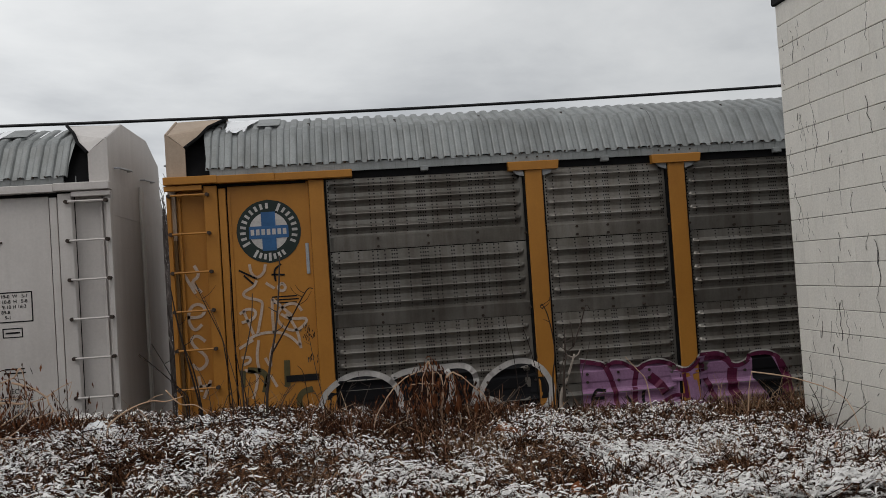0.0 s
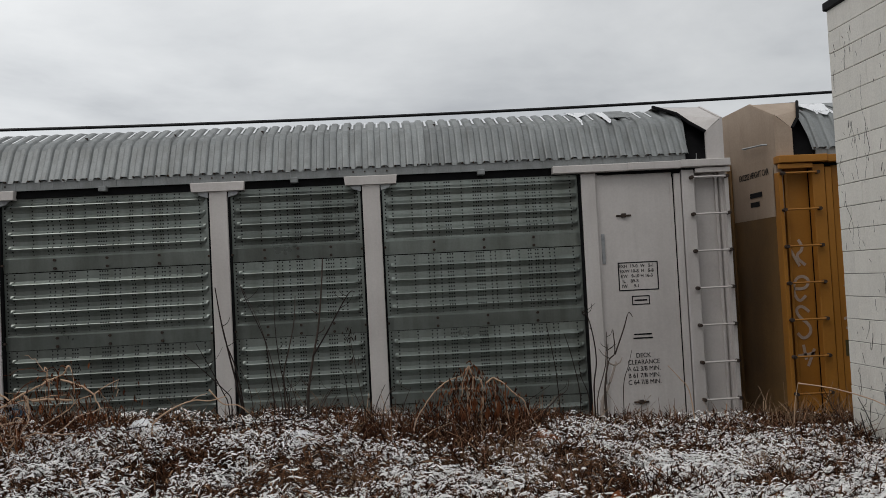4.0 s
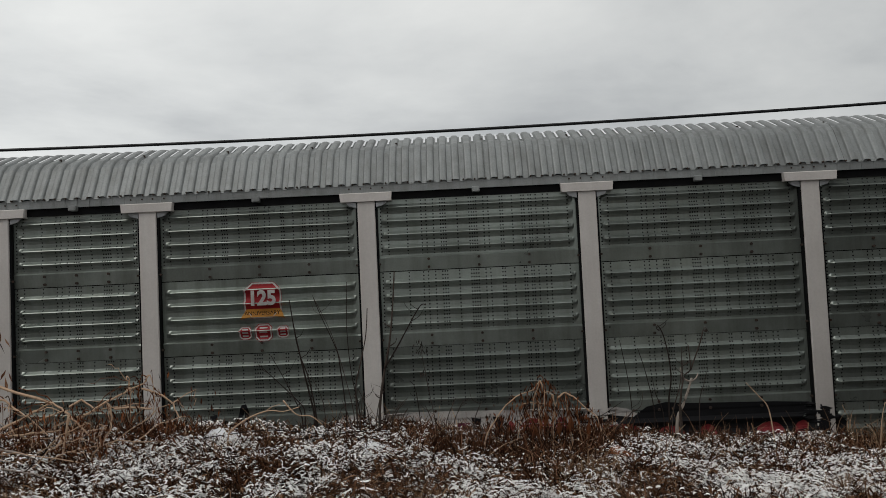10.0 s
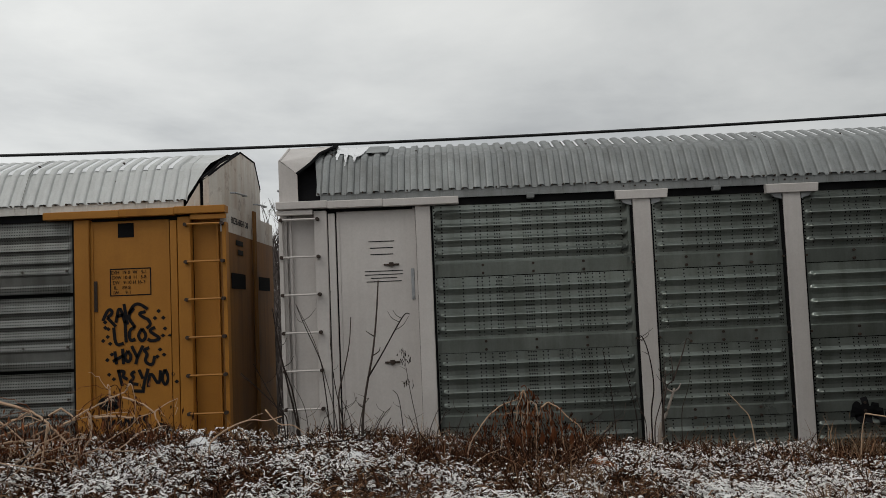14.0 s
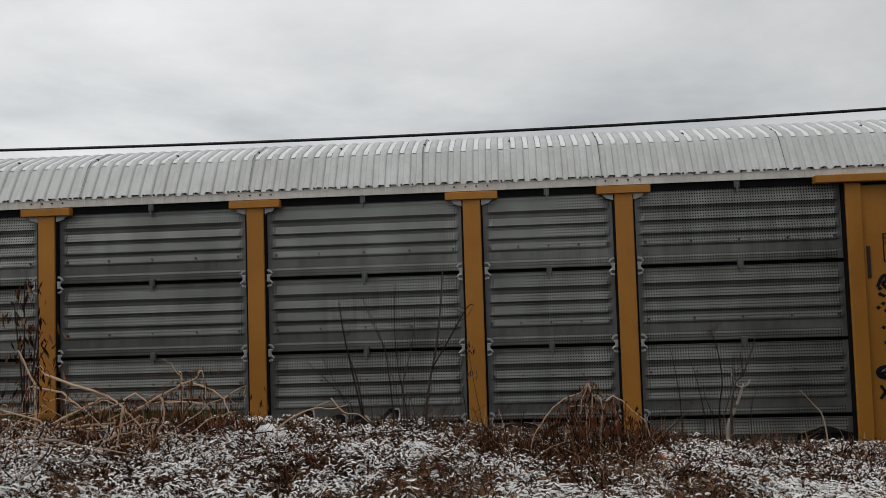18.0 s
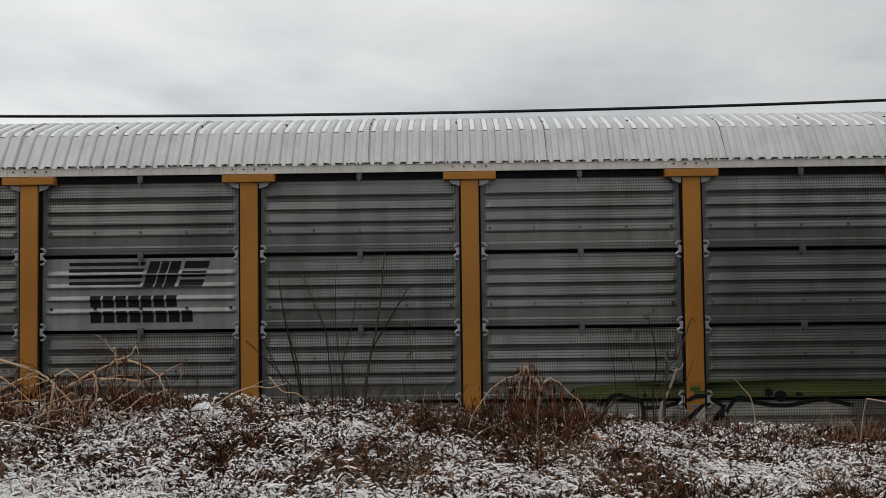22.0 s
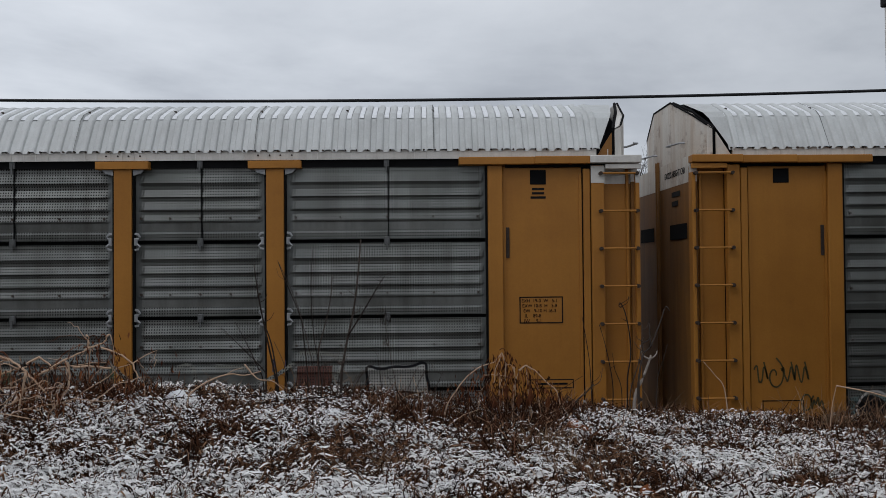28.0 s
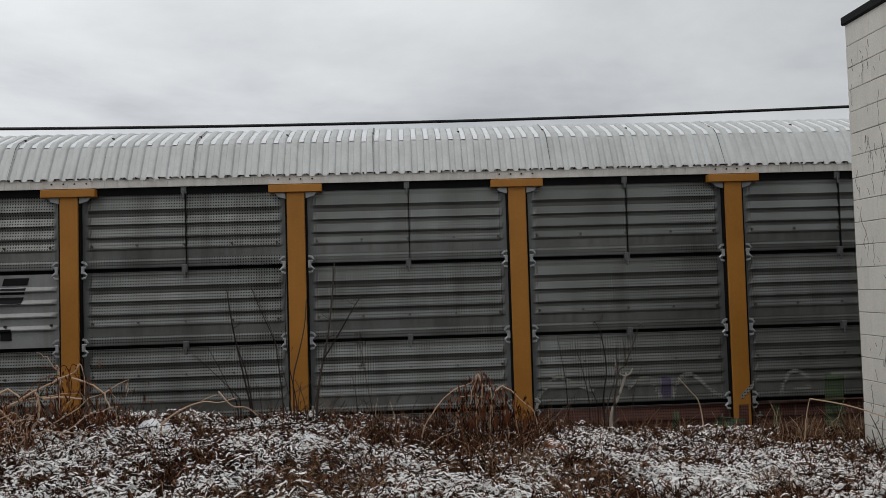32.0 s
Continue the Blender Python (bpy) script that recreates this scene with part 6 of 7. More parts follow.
roof_snow(A, -13.28, -12.82, 0.46, 3.0)
roof_snow(B, -13.26, -12.80, 0.42, 5.0)
roof_snow(B, 12.42, 12.53, 0.55, 9.0)
roof_snow(B, 12.0, 12.3, 0.20, 11.0)
for car in (A, B):
    for sgn in (-1, 1):
        rows = [[(x, y - 0.01, z + 0.045) for x, y, z in (on_roof(sgn * 12.82, q), on_roof(sgn * 12.52, q))] for q in (0.64, 0.72, 0.80)]
        part("roof_plate", Build().grid(rows if sgn < 0 else [r[::-1] for r in rows]), ROOF_GREY, car, "flat patch plate on the roof")
# white groove lines: snow on C and D, bright sky painted in on B
for car in (B, C, D):
    b = Build()
    rnd = random.Random(17)
    p = 26.9 / 23
    p /= round(p / 0.1585)
    for k in range(int(26.8 / p)):
        u = -13.45 + p * (k + 0.18)
        if car is B and (u < -10.5 or rnd.random() < 0.06):
            continue
        q0 = (0.66 if car is B else 0.455) + rnd.uniform(-0.012, 0.03)
        q1 = 0.99
        half = 0.013 if car is B else 0.031
        rows = [[(x, y, z + 0.016) for x, y, z in (on_roof(u - half, q0 + (q1 - q0) * i / 5), on_roof(u + half, q0 + (q1 - q0) * i / 5))] for i in range(6)]
        b.grid(rows)
    tagged(part("groove_snow", b, SNOW, car, "thin white lines in the roof grooves"), kind="stuff")


# ---------------------------------------------------------------- plants and litter
def plant_material(name, stops, rough=0.8):
    m = bpy.data.materials.new(name)
    m.use_nodes = True
    nt = m.node_tree
    bsdf = nt.nodes["Principled BSDF"]
    geo = nt.nodes.new("ShaderNodeNewGeometry")
    tc = nt.nodes.new("ShaderNodeTexCoord")
    n = node(nt, "ShaderNodeTexNoise", Scale=25.0, Detail=3.0)
    nt.links.new(tc.outputs["Object"], n.inputs["Vector"])
    a = node(nt, "ShaderNodeMath", operation="MULTIPLY_ADD", i1=0.3)
    nt.links.new(n.outputs["Fac"], a.inputs[0])
    nt.links.new(geo.outputs["Random Per Island"], a.inputs[2])
    s = node(nt, "ShaderNodeMath", operation="SUBTRACT", i1=0.15)
    nt.links.new(a.outputs[0], s.inputs[0])
    nt.links.new(ramp(nt, s.outputs[0], stops), bsdf.inputs["Base Color"])
    bsdf.inputs["Roughness"].default_value = rough
    bsdf.inputs["Specular IOR Level"].default_value = 0.08
    return m


GRASS = plant_material("dead_grass", [(0.0, (0.014, 0.007, 0.004)), (0.5, (0.068, 0.031, 0.016)), (0.85, (0.18, 0.09, 0.048)), (1.0, (0.36, 0.22, 0.13))])
STEM = plant_material("dead_weed_stem", [(0.0, (0.010, 0.005, 0.003)), (0.55, (0.040, 0.016, 0.008)), (0.85, (0.13, 0.054, 0.028)), (1.0, (0.34, 0.20, 0.12))])
TAN = plant_material("dry_tan_grass", [(0.0, (0.07, 0.036, 0.021)), (0.6, (0.24, 0.148, 0.088)), (1.0, (0.44, 0.315, 0.21))])
RUSSET = plant_material("russet_dead_leaf", [(0.0, (0.025, 0.010, 0.007)), (0.5, (0.10, 0.034, 0.015)), (1.0, (0.27, 0.10, 0.04))])
CANE = plant_material("dry_cane", [(0.0, (0.13, 0.050, 0.022)), (0.3, (0.36, 0.19, 0.10)), (0.6, (0.54, 0.38, 0.265)), (1.0, (0.70, 0.60, 0.50))])
TWIG = plant_material("dark_twig", [(0.0, (0.012, 0.009, 0.008)), (0.7, (0.032, 0.024, 0.021)), (1.0, (0.075, 0.06, 0.054))])
PALE_TWIG = plant_material("pale_twig", [(0.0, (0.03, 0.023, 0.019)), (0.7, (0.07, 0.055, 0.047)), (1.0, (0.16, 0.135, 0.115))])
BARK = plant_material("pale_bark", [(0.0, (0.20, 0.165, 0.14)), (0.7, (0.37, 0.32, 0.28)), (1.0, (0.52, 0.47, 0.42))])
BRUSH = plant_material("far_brush_twig", [(0.0, (0.035, 0.029, 0.027)), (0.7, (0.085, 0.070, 0.064)), (1.0, (0.16, 0.135, 0.125))])
FLAKE = plant_material("snow_on_grass", [(0.0, (0.68, 0.66, 0.645)), (1.0, (0.93, 0.92, 0.905))])
ORANGE = plant_material("orange_leaf", [(0.0, (0.13, 0.045, 0.02)), (1.0, (0.30, 0.11, 0.045))])


def ribbons(name, P, W, material, label, category, parent=None, flat=False):
    """Many thin blades as one object. P: blades x points x 3; W: blades x points, half widths."""
    N, K = P.shape[:2]
    d = P[:, -1] - P[:, 0]
    side = np.cross(d, np.random.normal(size=(N, 3)) * (0.2 if flat else 0.6) + np.array([0.0, -0.25 if flat else -0.5, 1.0 if flat else 0.7]))
    side /= np.linalg.norm(side, axis=1, keepdims=True) + 1e-9
    L, R = P - side[:, None] * W[..., None], P + side[:, None] * W[..., None]
    V = np.stack([L, R], 2).reshape(-1, 3)
    base = (np.arange(N) * K * 2)[:, None] + (np.arange(K - 1) * 2)[None]
    F = np.stack([base, base + 1, base + 3, base + 2], -1).reshape(-1, 4)
    me = bpy.data.meshes.new(name)
    me.vertices.add(len(V))
    me.vertices.foreach_set("co", V.astype(np.float32).ravel())
    me.loops.add(F.size)
    me.loops.foreach_set("vertex_index", F.astype(np.int32).ravel())
    me.polygons.add(len(F))
    me.polygons.foreach_set("loop_start", np.arange(0, F.size, 4, dtype=np.int32))
    me.materials.append(material)
    me.update(calc_edges=True)
    ob = new(name, me)
    if parent:
        ob.parent = parent
        return ob
    return tagged(ob, label, category, kind="stuff")


rng = np.random.default_rng(7)


def scatter(n, x0, x1, y0, y1, keep):
    """Points of the field, thinned by keep(x, y), and never inside the building."""
    x, y = rng.uniform(x0, x1, n * 4), rng.uniform(y0, y1, n * 4)
    ok = (rng.uniform(size=n * 4) < keep(x, y)) & ~((x > BX - 0.05) & (y < BY + 0.05))
    return x[ok][:n], y[ok][:n]


def snowiness(x, y):
    v = value_noise(x * 1.4 + 3, y * 2.4, 21) * 0.42 + value_noise(x * 4.5, y * 7.0, 22) * 0.36 + value_noise(x * 13, y * 24, 23) * 0.22
    v = v - 0.07 * smooth_step(6.9, 7.6, y) + 0.07 * smooth_step(6.3, 5.6, y) + 0.045 * smooth_step(1.0, 2.6, x) + 0.12 * smooth_step(-1.0, -2.6, x) * smooth_step(7.2, 6.2, y) - 0.15 * np.exp(-((x - 0.2) / 0.9) ** 2) * smooth_step(7.0, 6.3, y)
    return np.clip((v - 0.41) * 6.0, 0.08, 1)


def lying(n, keep, lengths, width, lift, material, name, label, category, spin=0.75, perch=0.02, curl=0.55, flat=False):
    x, y = scatter(n, -6.2, 5.9, 5.2, 8.6, keep)
    n = len(x)
    a = rng.normal(0, spin, n) + np.where(rng.uniform(size=n) < 0.5, 0, math.pi)
    l = rng.uniform(*lengths, n)
    bend = rng.normal(0, curl, n)
    rise = rng.uniform(0.008, lift, n)
    t = np.linspace(-0.5, 0.5, 5)
    ang = a[:, None] + bend[:, None] * t[None] * 2
    px = x[:, None] + np.cos(ang) * t * l[:, None]
    py = y[:, None] + np.sin(ang) * t * l[:, None]
    pz = ground_height(px, py) + 0.006 + rise[:, None] * (1 - (2 * t[None]) ** 2) + rng.uniform(0, perch, n)[:, None]
    w = width * rng.uniform(0.5, 1.3, n)[:, None] * np.array([0.35, 0.9, 1, 0.8, 0.3])[None]
    return ribbons(name, np.stack([px, py, pz], -1), w, material, label, category, None, flat)


def standing(n, keep, heights, width, lean, material, name, label, y0=5.2, y1=8.9):
    x, y = scatter(n, -6.4, 6.2, y0, y1, keep)
    n = len(x)
    h = rng.uniform(*heights, n) * (0.6 + 0.7 * value_noise(x * 1.7, y * 1.7, 31))
    dx, dy = rng.normal(0, lean, n) * h, rng.normal(0, lean, n) * h
    t = np.linspace(0, 1, 4)
    kx, ky = rng.normal(0, 0.12, n) * h, rng.normal(0, 0.12, n) * h
    px = x[:, None] + dx[:, None] * t ** 1.6 + kx[:, None] * np.sin(t * 3.1)
    py = y[:, None] + dy[:, None] * t ** 1.6 + ky[:, None] * np.sin(t * 3.1)
    pz = ground_height(x, y)[:, None] - 0.02 + h[:, None] * t * (1 - 0.25 * t * np.abs(dx / h)[:, None])
    w = width * rng.uniform(0.6, 1.4, n)[:, None] * np.array([1, 0.9, 0.7, 0.4])[None]
    return ribbons(name, np.stack([px, py, pz], -1), w, material, label, "weeds")


ridge = lambda x, y: smooth_step(7.0, 7.7, y) * smooth_step(8.9, 8.4, y) * (0.35 + 0.65 * value_noise(x * 1.5, y * 1.5, 41)) * open_snow(x, y)
heaps = ((-2.24, 7.85, 0.24), (-0.82, 7.55, 0.24), (-1.35, 7.6, 0.14), (2.1, 7.0, 0.3), (1.2, 7.15, 0.17), (1.46, 5.8, 0.12))


def open_snow(x, y):
    """0 where a heap of snow, or the ground before it, lies bare of weeds."""
    k = np.ones_like(x)
    for hx, hy, r in heaps:
        k *= smooth_step(0.6, 1.1, np.hypot((x - hx * (y / hy)) / r, np.where(y < hy, (y - hy) / (r * 2.6), (y - hy) / r)))
    return k


clumpy = lambda x, y: np.clip((value_noise(x * 1.6, y * 2.0, 42) - 0.42) * 2.6, 0.05, 1) * open_snow(x, y) * (0.5 + 0.5 * smooth_step(5.6, 6.8, y))
bare = lambda x, y: 1.05 - 0.6 * snowiness(x, y)
lying(38000, snowiness, (0.022, 0.075), 0.0078, 0.014, FLAKE, "snow_covered_grass", "matted grass blades capped with fresh snow", "snow", 0.7, 0.115, 1.2, True)
near = lambda x, y: snowiness(x, y) * smooth_step(6.9, 6.0, y)
lying(8500, near, (0.05, 0.17), 0.0120, 0.02, FLAKE, "snow_clods", "larger smears of snow lying on flattened grass", "snow", 0.35, 0.08, 0.8, True)
lying(7500, lambda x, y: (1.0 - 0.55 * snowiness(x, y)) * open_snow(x, y), (0.04, 0.10), 0.0062, 0.10, GRASS, "curled_dead_leaves", "curled brown dead leaves caught in the grass", "leaves", 1.4, 0.06, 1.5)
lying(20000, bare, (0.05, 0.18), 0.0045, 0.07, GRASS, "matted_dead_grass", "matted brown dead grass lying flat", "grass", 0.9, 0.035)
standing(31000, clumpy, (0.05, 0.19), 0.0052, 0.6, STEM, "short_dead_grass", "short brown dead grass tufts standing up", 5.2, 8.5)
standing(7800, ridge, (0.06, 0.25), 0.0052, 0.42, STEM, "dead_weed_stems", "dense dark dead weed stems along the bank")
standing(420, ridge, (0.20, 0.42), 0.0034, 0.42, TAN, "pale_weed_stems", "pale dry weed stalks along the bank", 7.2, 8.7)
middle = lambda x, y: smooth_step(-0.9, -0.3, x) * smooth_step(1.7, 1.1, x) * open_snow(x, y)
standing(1500, middle, (0.12, 0.36), 0.0042, 0.38, STEM, "tall_dead_weeds", "tall dark dead weeds round the russet clump", 7.25, 8.1)
right = lambda x, y: smooth_step(3.0, 4.0, x) * ridge(x, y)
standing(700, right, (0.15, 0.42), 0.0032, 0.4, TAN, "dry_grass_by_wall", "dry tan grass beside the block wall", 7.3, 8.7)


def cane(parent, pts, r, material, name="stem"):
    """A curved stem through the points, as one part."""
    P = [Vector(p) for p in pts]
    out, rad = [], []
    n = len(P)
    for i in range(n - 1):
        p0, p1, p2, p3 = P[max(i - 1, 0)], P[i], P[i + 1], P[min(i + 2, n - 1)]
        for k in range(4):
            t = k / 4
            out.append(0.5 * ((2 * p1) + (p2 - p0) * t + (2 * p0 - 5 * p1 + 4 * p2 - p3) * t * t + (3 * p1 - p0 - 3 * p2 + p3) * t ** 3))
    out.append(P[-1])
    rad = [r * (1 - 0.55 * i / (len(out) - 1)) for i in range(len(out))]
    return part(name, Build().tube(out, rad, 5), material, parent, smooth=True)


def base_z(x, y):
    return float(ground_height(x, y)) - 0.03


def hanging_leaves(parent, pts, n, size, material, seed, spread=0.06):
    rnd = random.Random(seed)
    b = Build()
    for k in range(n):
        c = Vector(rnd.choice(pts)) + Vector((rnd.uniform(-spread, spread) * 1.6, rnd.uniform(-spread, spread), rnd.uniform(-spread * 2, spread * 0.3)))
        l, w = size * rnd.uniform(0.5, 1.6), size * rnd.uniform(0.05, 0.17)
        a = rnd.uniform(-0.6, 0.6)
        d = Vector((math.sin(a), rnd.uniform(-0.4, 0.4), -1)).normalized()
        s = Vector((math.cos(a), rnd.uniform(-0.8, 0.8), 0)).normalized()
        m = c + d * l * 0.5 + Vector((0, -0.3 * w, 0))
        b.add([c, m + s * w, c + d * l, m - s * w], [(0, 1, 2), (0, 2, 3)])
    return tagged(part("dead_leaves", b, material, parent), kind="stuff")


def thing(name, label, category, group=""):
    return tagged(new(name), label, category, group)


def shrub(name, label, x, y, stems, r, material, seed, category="shrub", twigs=3, group=""):
    """stems: (dx at the foot, dx, dy, height of the tip)."""
    rnd = random.Random(seed)
    ob = thing(name, label, category, group)
    z = base_z(x, y)
    ob.location = (x, y, z)
    for f, dx, dy, h in stems:
        bow = rnd.uniform(-0.08, 0.08) * h
        pts = [(f, 0, 0), (f + dx * 0.25 + bow, dy * 0.3, h * 0.33), (f + dx * 0.62 + bow, dy * 0.7, h * 0.70), (f + dx, dy, h)]
        st = cane(ob, pts, r * rnd.uniform(0.8, 1.2), material)
        for k in range(rnd.randint(1, twigs)):
            t = rnd.uniform(0.45, 0.9)
            p = Vector((f + dx * t ** 1.2 + bow * (1 if t > .3 else .5), dy * t, h * t))
            sgn = rnd.choice((-1, 1))
            l = h * rnd.uniform(0.12, 0.28)
            cane(st, [p, p + Vector((sgn * l * 0.5, rnd.uniform(-0.05, 0.05), l * 0.4)), p + Vector((sgn * l * rnd.uniform(0.5, 0.9), rnd.uniform(-0.1, 0.1), l))], r * 0.45, material, "twig")
    return ob


def strands(parent, pts, n, rnd):
    """Withered stalks that hang from the canes and curl back."""
    for k in range(n):
        a = Vector(rnd.choice(pts)) + Vector((rnd.uniform(-0.06, 0.06), rnd.uniform(-0.05, 0.05), rnd.uniform(-0.03, 0.03)))
        l = rnd.uniform(0.10, 0.30)
        q = rnd.choice((-1, 1)) * rnd.uniform(0.1, 0.7)
        foot = base_z(a.x, a.y) + 0.02
        p = [a, a + Vector((q * l * 0.35, -0.02, l * 0.05)), a + Vector((q * l * 0.6, -0.03, -l * 0.45)), a + Vector((q * l * 0.5, -0.03, -l))]
        p = [Vector((v.x, v.y, max(v.z, foot))) for v in p]
        cane(parent, p, rnd.uniform(0.0025, 0.0055), (RUSSET, STEM, RUSSET, CANE)[k % 4], "withered_stalk")


def kinked(parent, pts, r, rnd, name="stem", material=None, wobble=0.018):
    """A dry cane broken into nearly straight lengths."""
    out = []
    for a, b in zip(pts, pts[1:]):
        a, b = Vector(a), Vector(b)
        out.append(a)
        for t in (0.36, 0.7):
            out.append(a.lerp(b, t + rnd.uniform(-0.1, 0.1)) + Vector((rnd.uniform(-1, 1), rnd.uniform(-1, 1), rnd.uniform(-1, 1))) * wobble)
    out.append(Vector(pts[-1]))
    rad = [r * (1 - 0.5 * i / len(out)) * rnd.uniform(0.85, 1.15) for i in range(len(out))]
    return part(name, Build().tube(out, rad, 5), material or CANE, parent)


# tangle of dry canes at the crest of the bank
def tangle():
    ob = thing("cane_tangle", "collapsed tangle of dry tan canes with russet leaves", "dead shrub")
    Y = 7.4
    rnd = random.Random(3)
    lines = [[(-4.1, 1.02), (-3.76, 0.90), (-3.53, 0.82), (-3.44, 0.75), (-3.32, 0.66), (-3.21, 0.54)], [(-4.0, 0.60), (-3.76, 0.72), (-3.63, 0.79), (-3.53, 0.82)],
             [(-4.05, 0.55), (-3.76, 0.64), (-3.53, 0.72), (-3.38, 0.76)], [(-3.5, 0.45), (-3.30, 0.68), (-3.16, 0.76), (-3.0, 0.84), (-2.87, 0.91), (-2.75, 0.95), (-2.69, 1.02)],
             [(-2.77, 0.91), (-2.59, 0.85), (-2.50, 0.77), (-2.45, 0.66)], [(-3.05, 0.79), (-3.03, 0.68), (-3.04, 0.57), (-3.14, 0.43), (-3.27, 0.33)], [(-3.4, 0.72), (-3.42, 0.59), (-3.47, 0.44)],
             [(-3.0, 0.75), (-2.84, 0.75), (-2.68, 0.74)], [(-3.39, 0.78), (-3.28, 0.84), (-3.19, 0.76)], [(-3.9, 0.56), (-3.62, 0.58), (-3.48, 0.59)], [(-2.87, 0.90), (-2.865, 0.98)],
             [(-4.2, 0.30), (-4.18, 0.62), (-4.20, 0.94), (-4.35, 1.24)], [(-4.22, 0.92), (-3.95, 0.86), (-3.75, 0.72)], [(-4.9, 0.55), (-4.5, 0.72), (-4.15, 0.62), (-3.85, 0.38)], [(-4.6, 0.42), (-4.1, 0.50), (-3.7, 0.42)]]
    pts = []
    for k, line in enumerate(lines):
        y = Y + rnd.uniform(-0.12, 0.08)
        p = [(x * y / Y, y + rnd.uniform(-0.03, 0.03), EYE + (z - EYE) * y / Y) for x, z in line]
        if p[-1][2] < 0.46:
            p[-1] = (p[-1][0], p[-1][1], base_z(p[-1][0], p[-1][1]))
        kinked(ob, p, rnd.uniform(0.0095, 0.014), rnd, wobble=0.006)
        pts += p
    for k in range(16):
        x, y = rnd.uniform(-4.9, -2.7), Y + rnd.uniform(-0.35, 0.1)
        a = Vector((x, y, base_z(x, y) + rnd.uniform(0.02, 0.30)))
        l, t = rnd.uniform(0.35, 1.0), rnd.choice((-1, 1)) * rnd.uniform(0.1, 0.75)
        e = a + Vector((l * math.cos(t) * rnd.choice((-1, 1)), rnd.uniform(-0.15, 0.1), l * abs(math.sin(t)) * 0.7))
        f = e + Vector((rnd.uniform(-0.2, 0.2), 0, -rnd.uniform(0.05, 0.25)))
        f.z = max(f.z, base_z(f.x, f.y) + 0.02)
        kinked(ob, [a, a.lerp(e, 0.55) + Vector((0, 0, 0.05)), e, f], rnd.uniform(0.0035, 0.0065), rnd)
        pts.append(tuple(e))
    for k in range(46):
        a = Vector(rnd.choice(pts))
        l = rnd.uniform(0.12, 0.45)
        d = Vector((rnd.uniform(-1, 1), rnd.uniform(-0.4, 0.3), rnd.uniform(-0.7, 0.45)))
        e = a + d * l
        e.z = max(e.z, base_z(e.x, e.y) + 0.03)
        kinked(ob, [a, a.lerp(e, 0.5) + Vector((0, 0, 0.04)), e], rnd.uniform(0.0028, 0.0055), rnd, "twig", RUSSET if k % 3 else CANE)
    high = [p for p in pts if p[2] > 0.4]
    strands(ob, high, 90, rnd)
    hanging_leaves(ob, high, 620, 0.06, RUSSET, 5, 0.11)
    # darker leaf blades that also stand in for the shadow inside the tangle
    hanging_leaves(ob, high, 260, 0.055, STEM, 6, 0.12)
    for k in range(150):
        x, y = rnd.uniform(-4.9, -2.4), Y + rnd.uniform(-0.2, 0.3)
        z = base_z(x, y)
        h = rnd.uniform(0.08, 0.27)
        cane(ob, [(x, y, z), (x + rnd.uniform(-0.1, 0.1), y, z + h * 0.6), (x + rnd.uniform(-0.25, 0.25), y, z + h)], 0.005, (RUSSET, STEM, RUSSET, CANE, STEM)[k % 5], "stalk")


tangle()


def dark_clump():
    ob = thing("withered_weed", "tall withered weed with dark drooping leaves", "weed")
    x, y = -4.47, 7.7
    z = base_z(x, y)
    pts = []
    for dx, dy, h in ((0.02, 0, 1.45), (0.12, 0.05, 1.1), (-0.1, 0.03, 1.25), (0.2, -0.05, 0.8)):
        p = [(x, y, z), (x + dx * 0.4, y + dy, z + h * 0.5), (x + dx, y + dy, z + h), (x + dx + 0.07, y + dy, z + h - 0.04)]
        cane(ob, p, 0.009, TWIG)
        pts += p[1:] + [(x + dx * 0.7, y, z + h * 0.75)]
    hanging_leaves(ob, pts, 150, 0.1, STEM, 9, 0.09)


dark_clump()


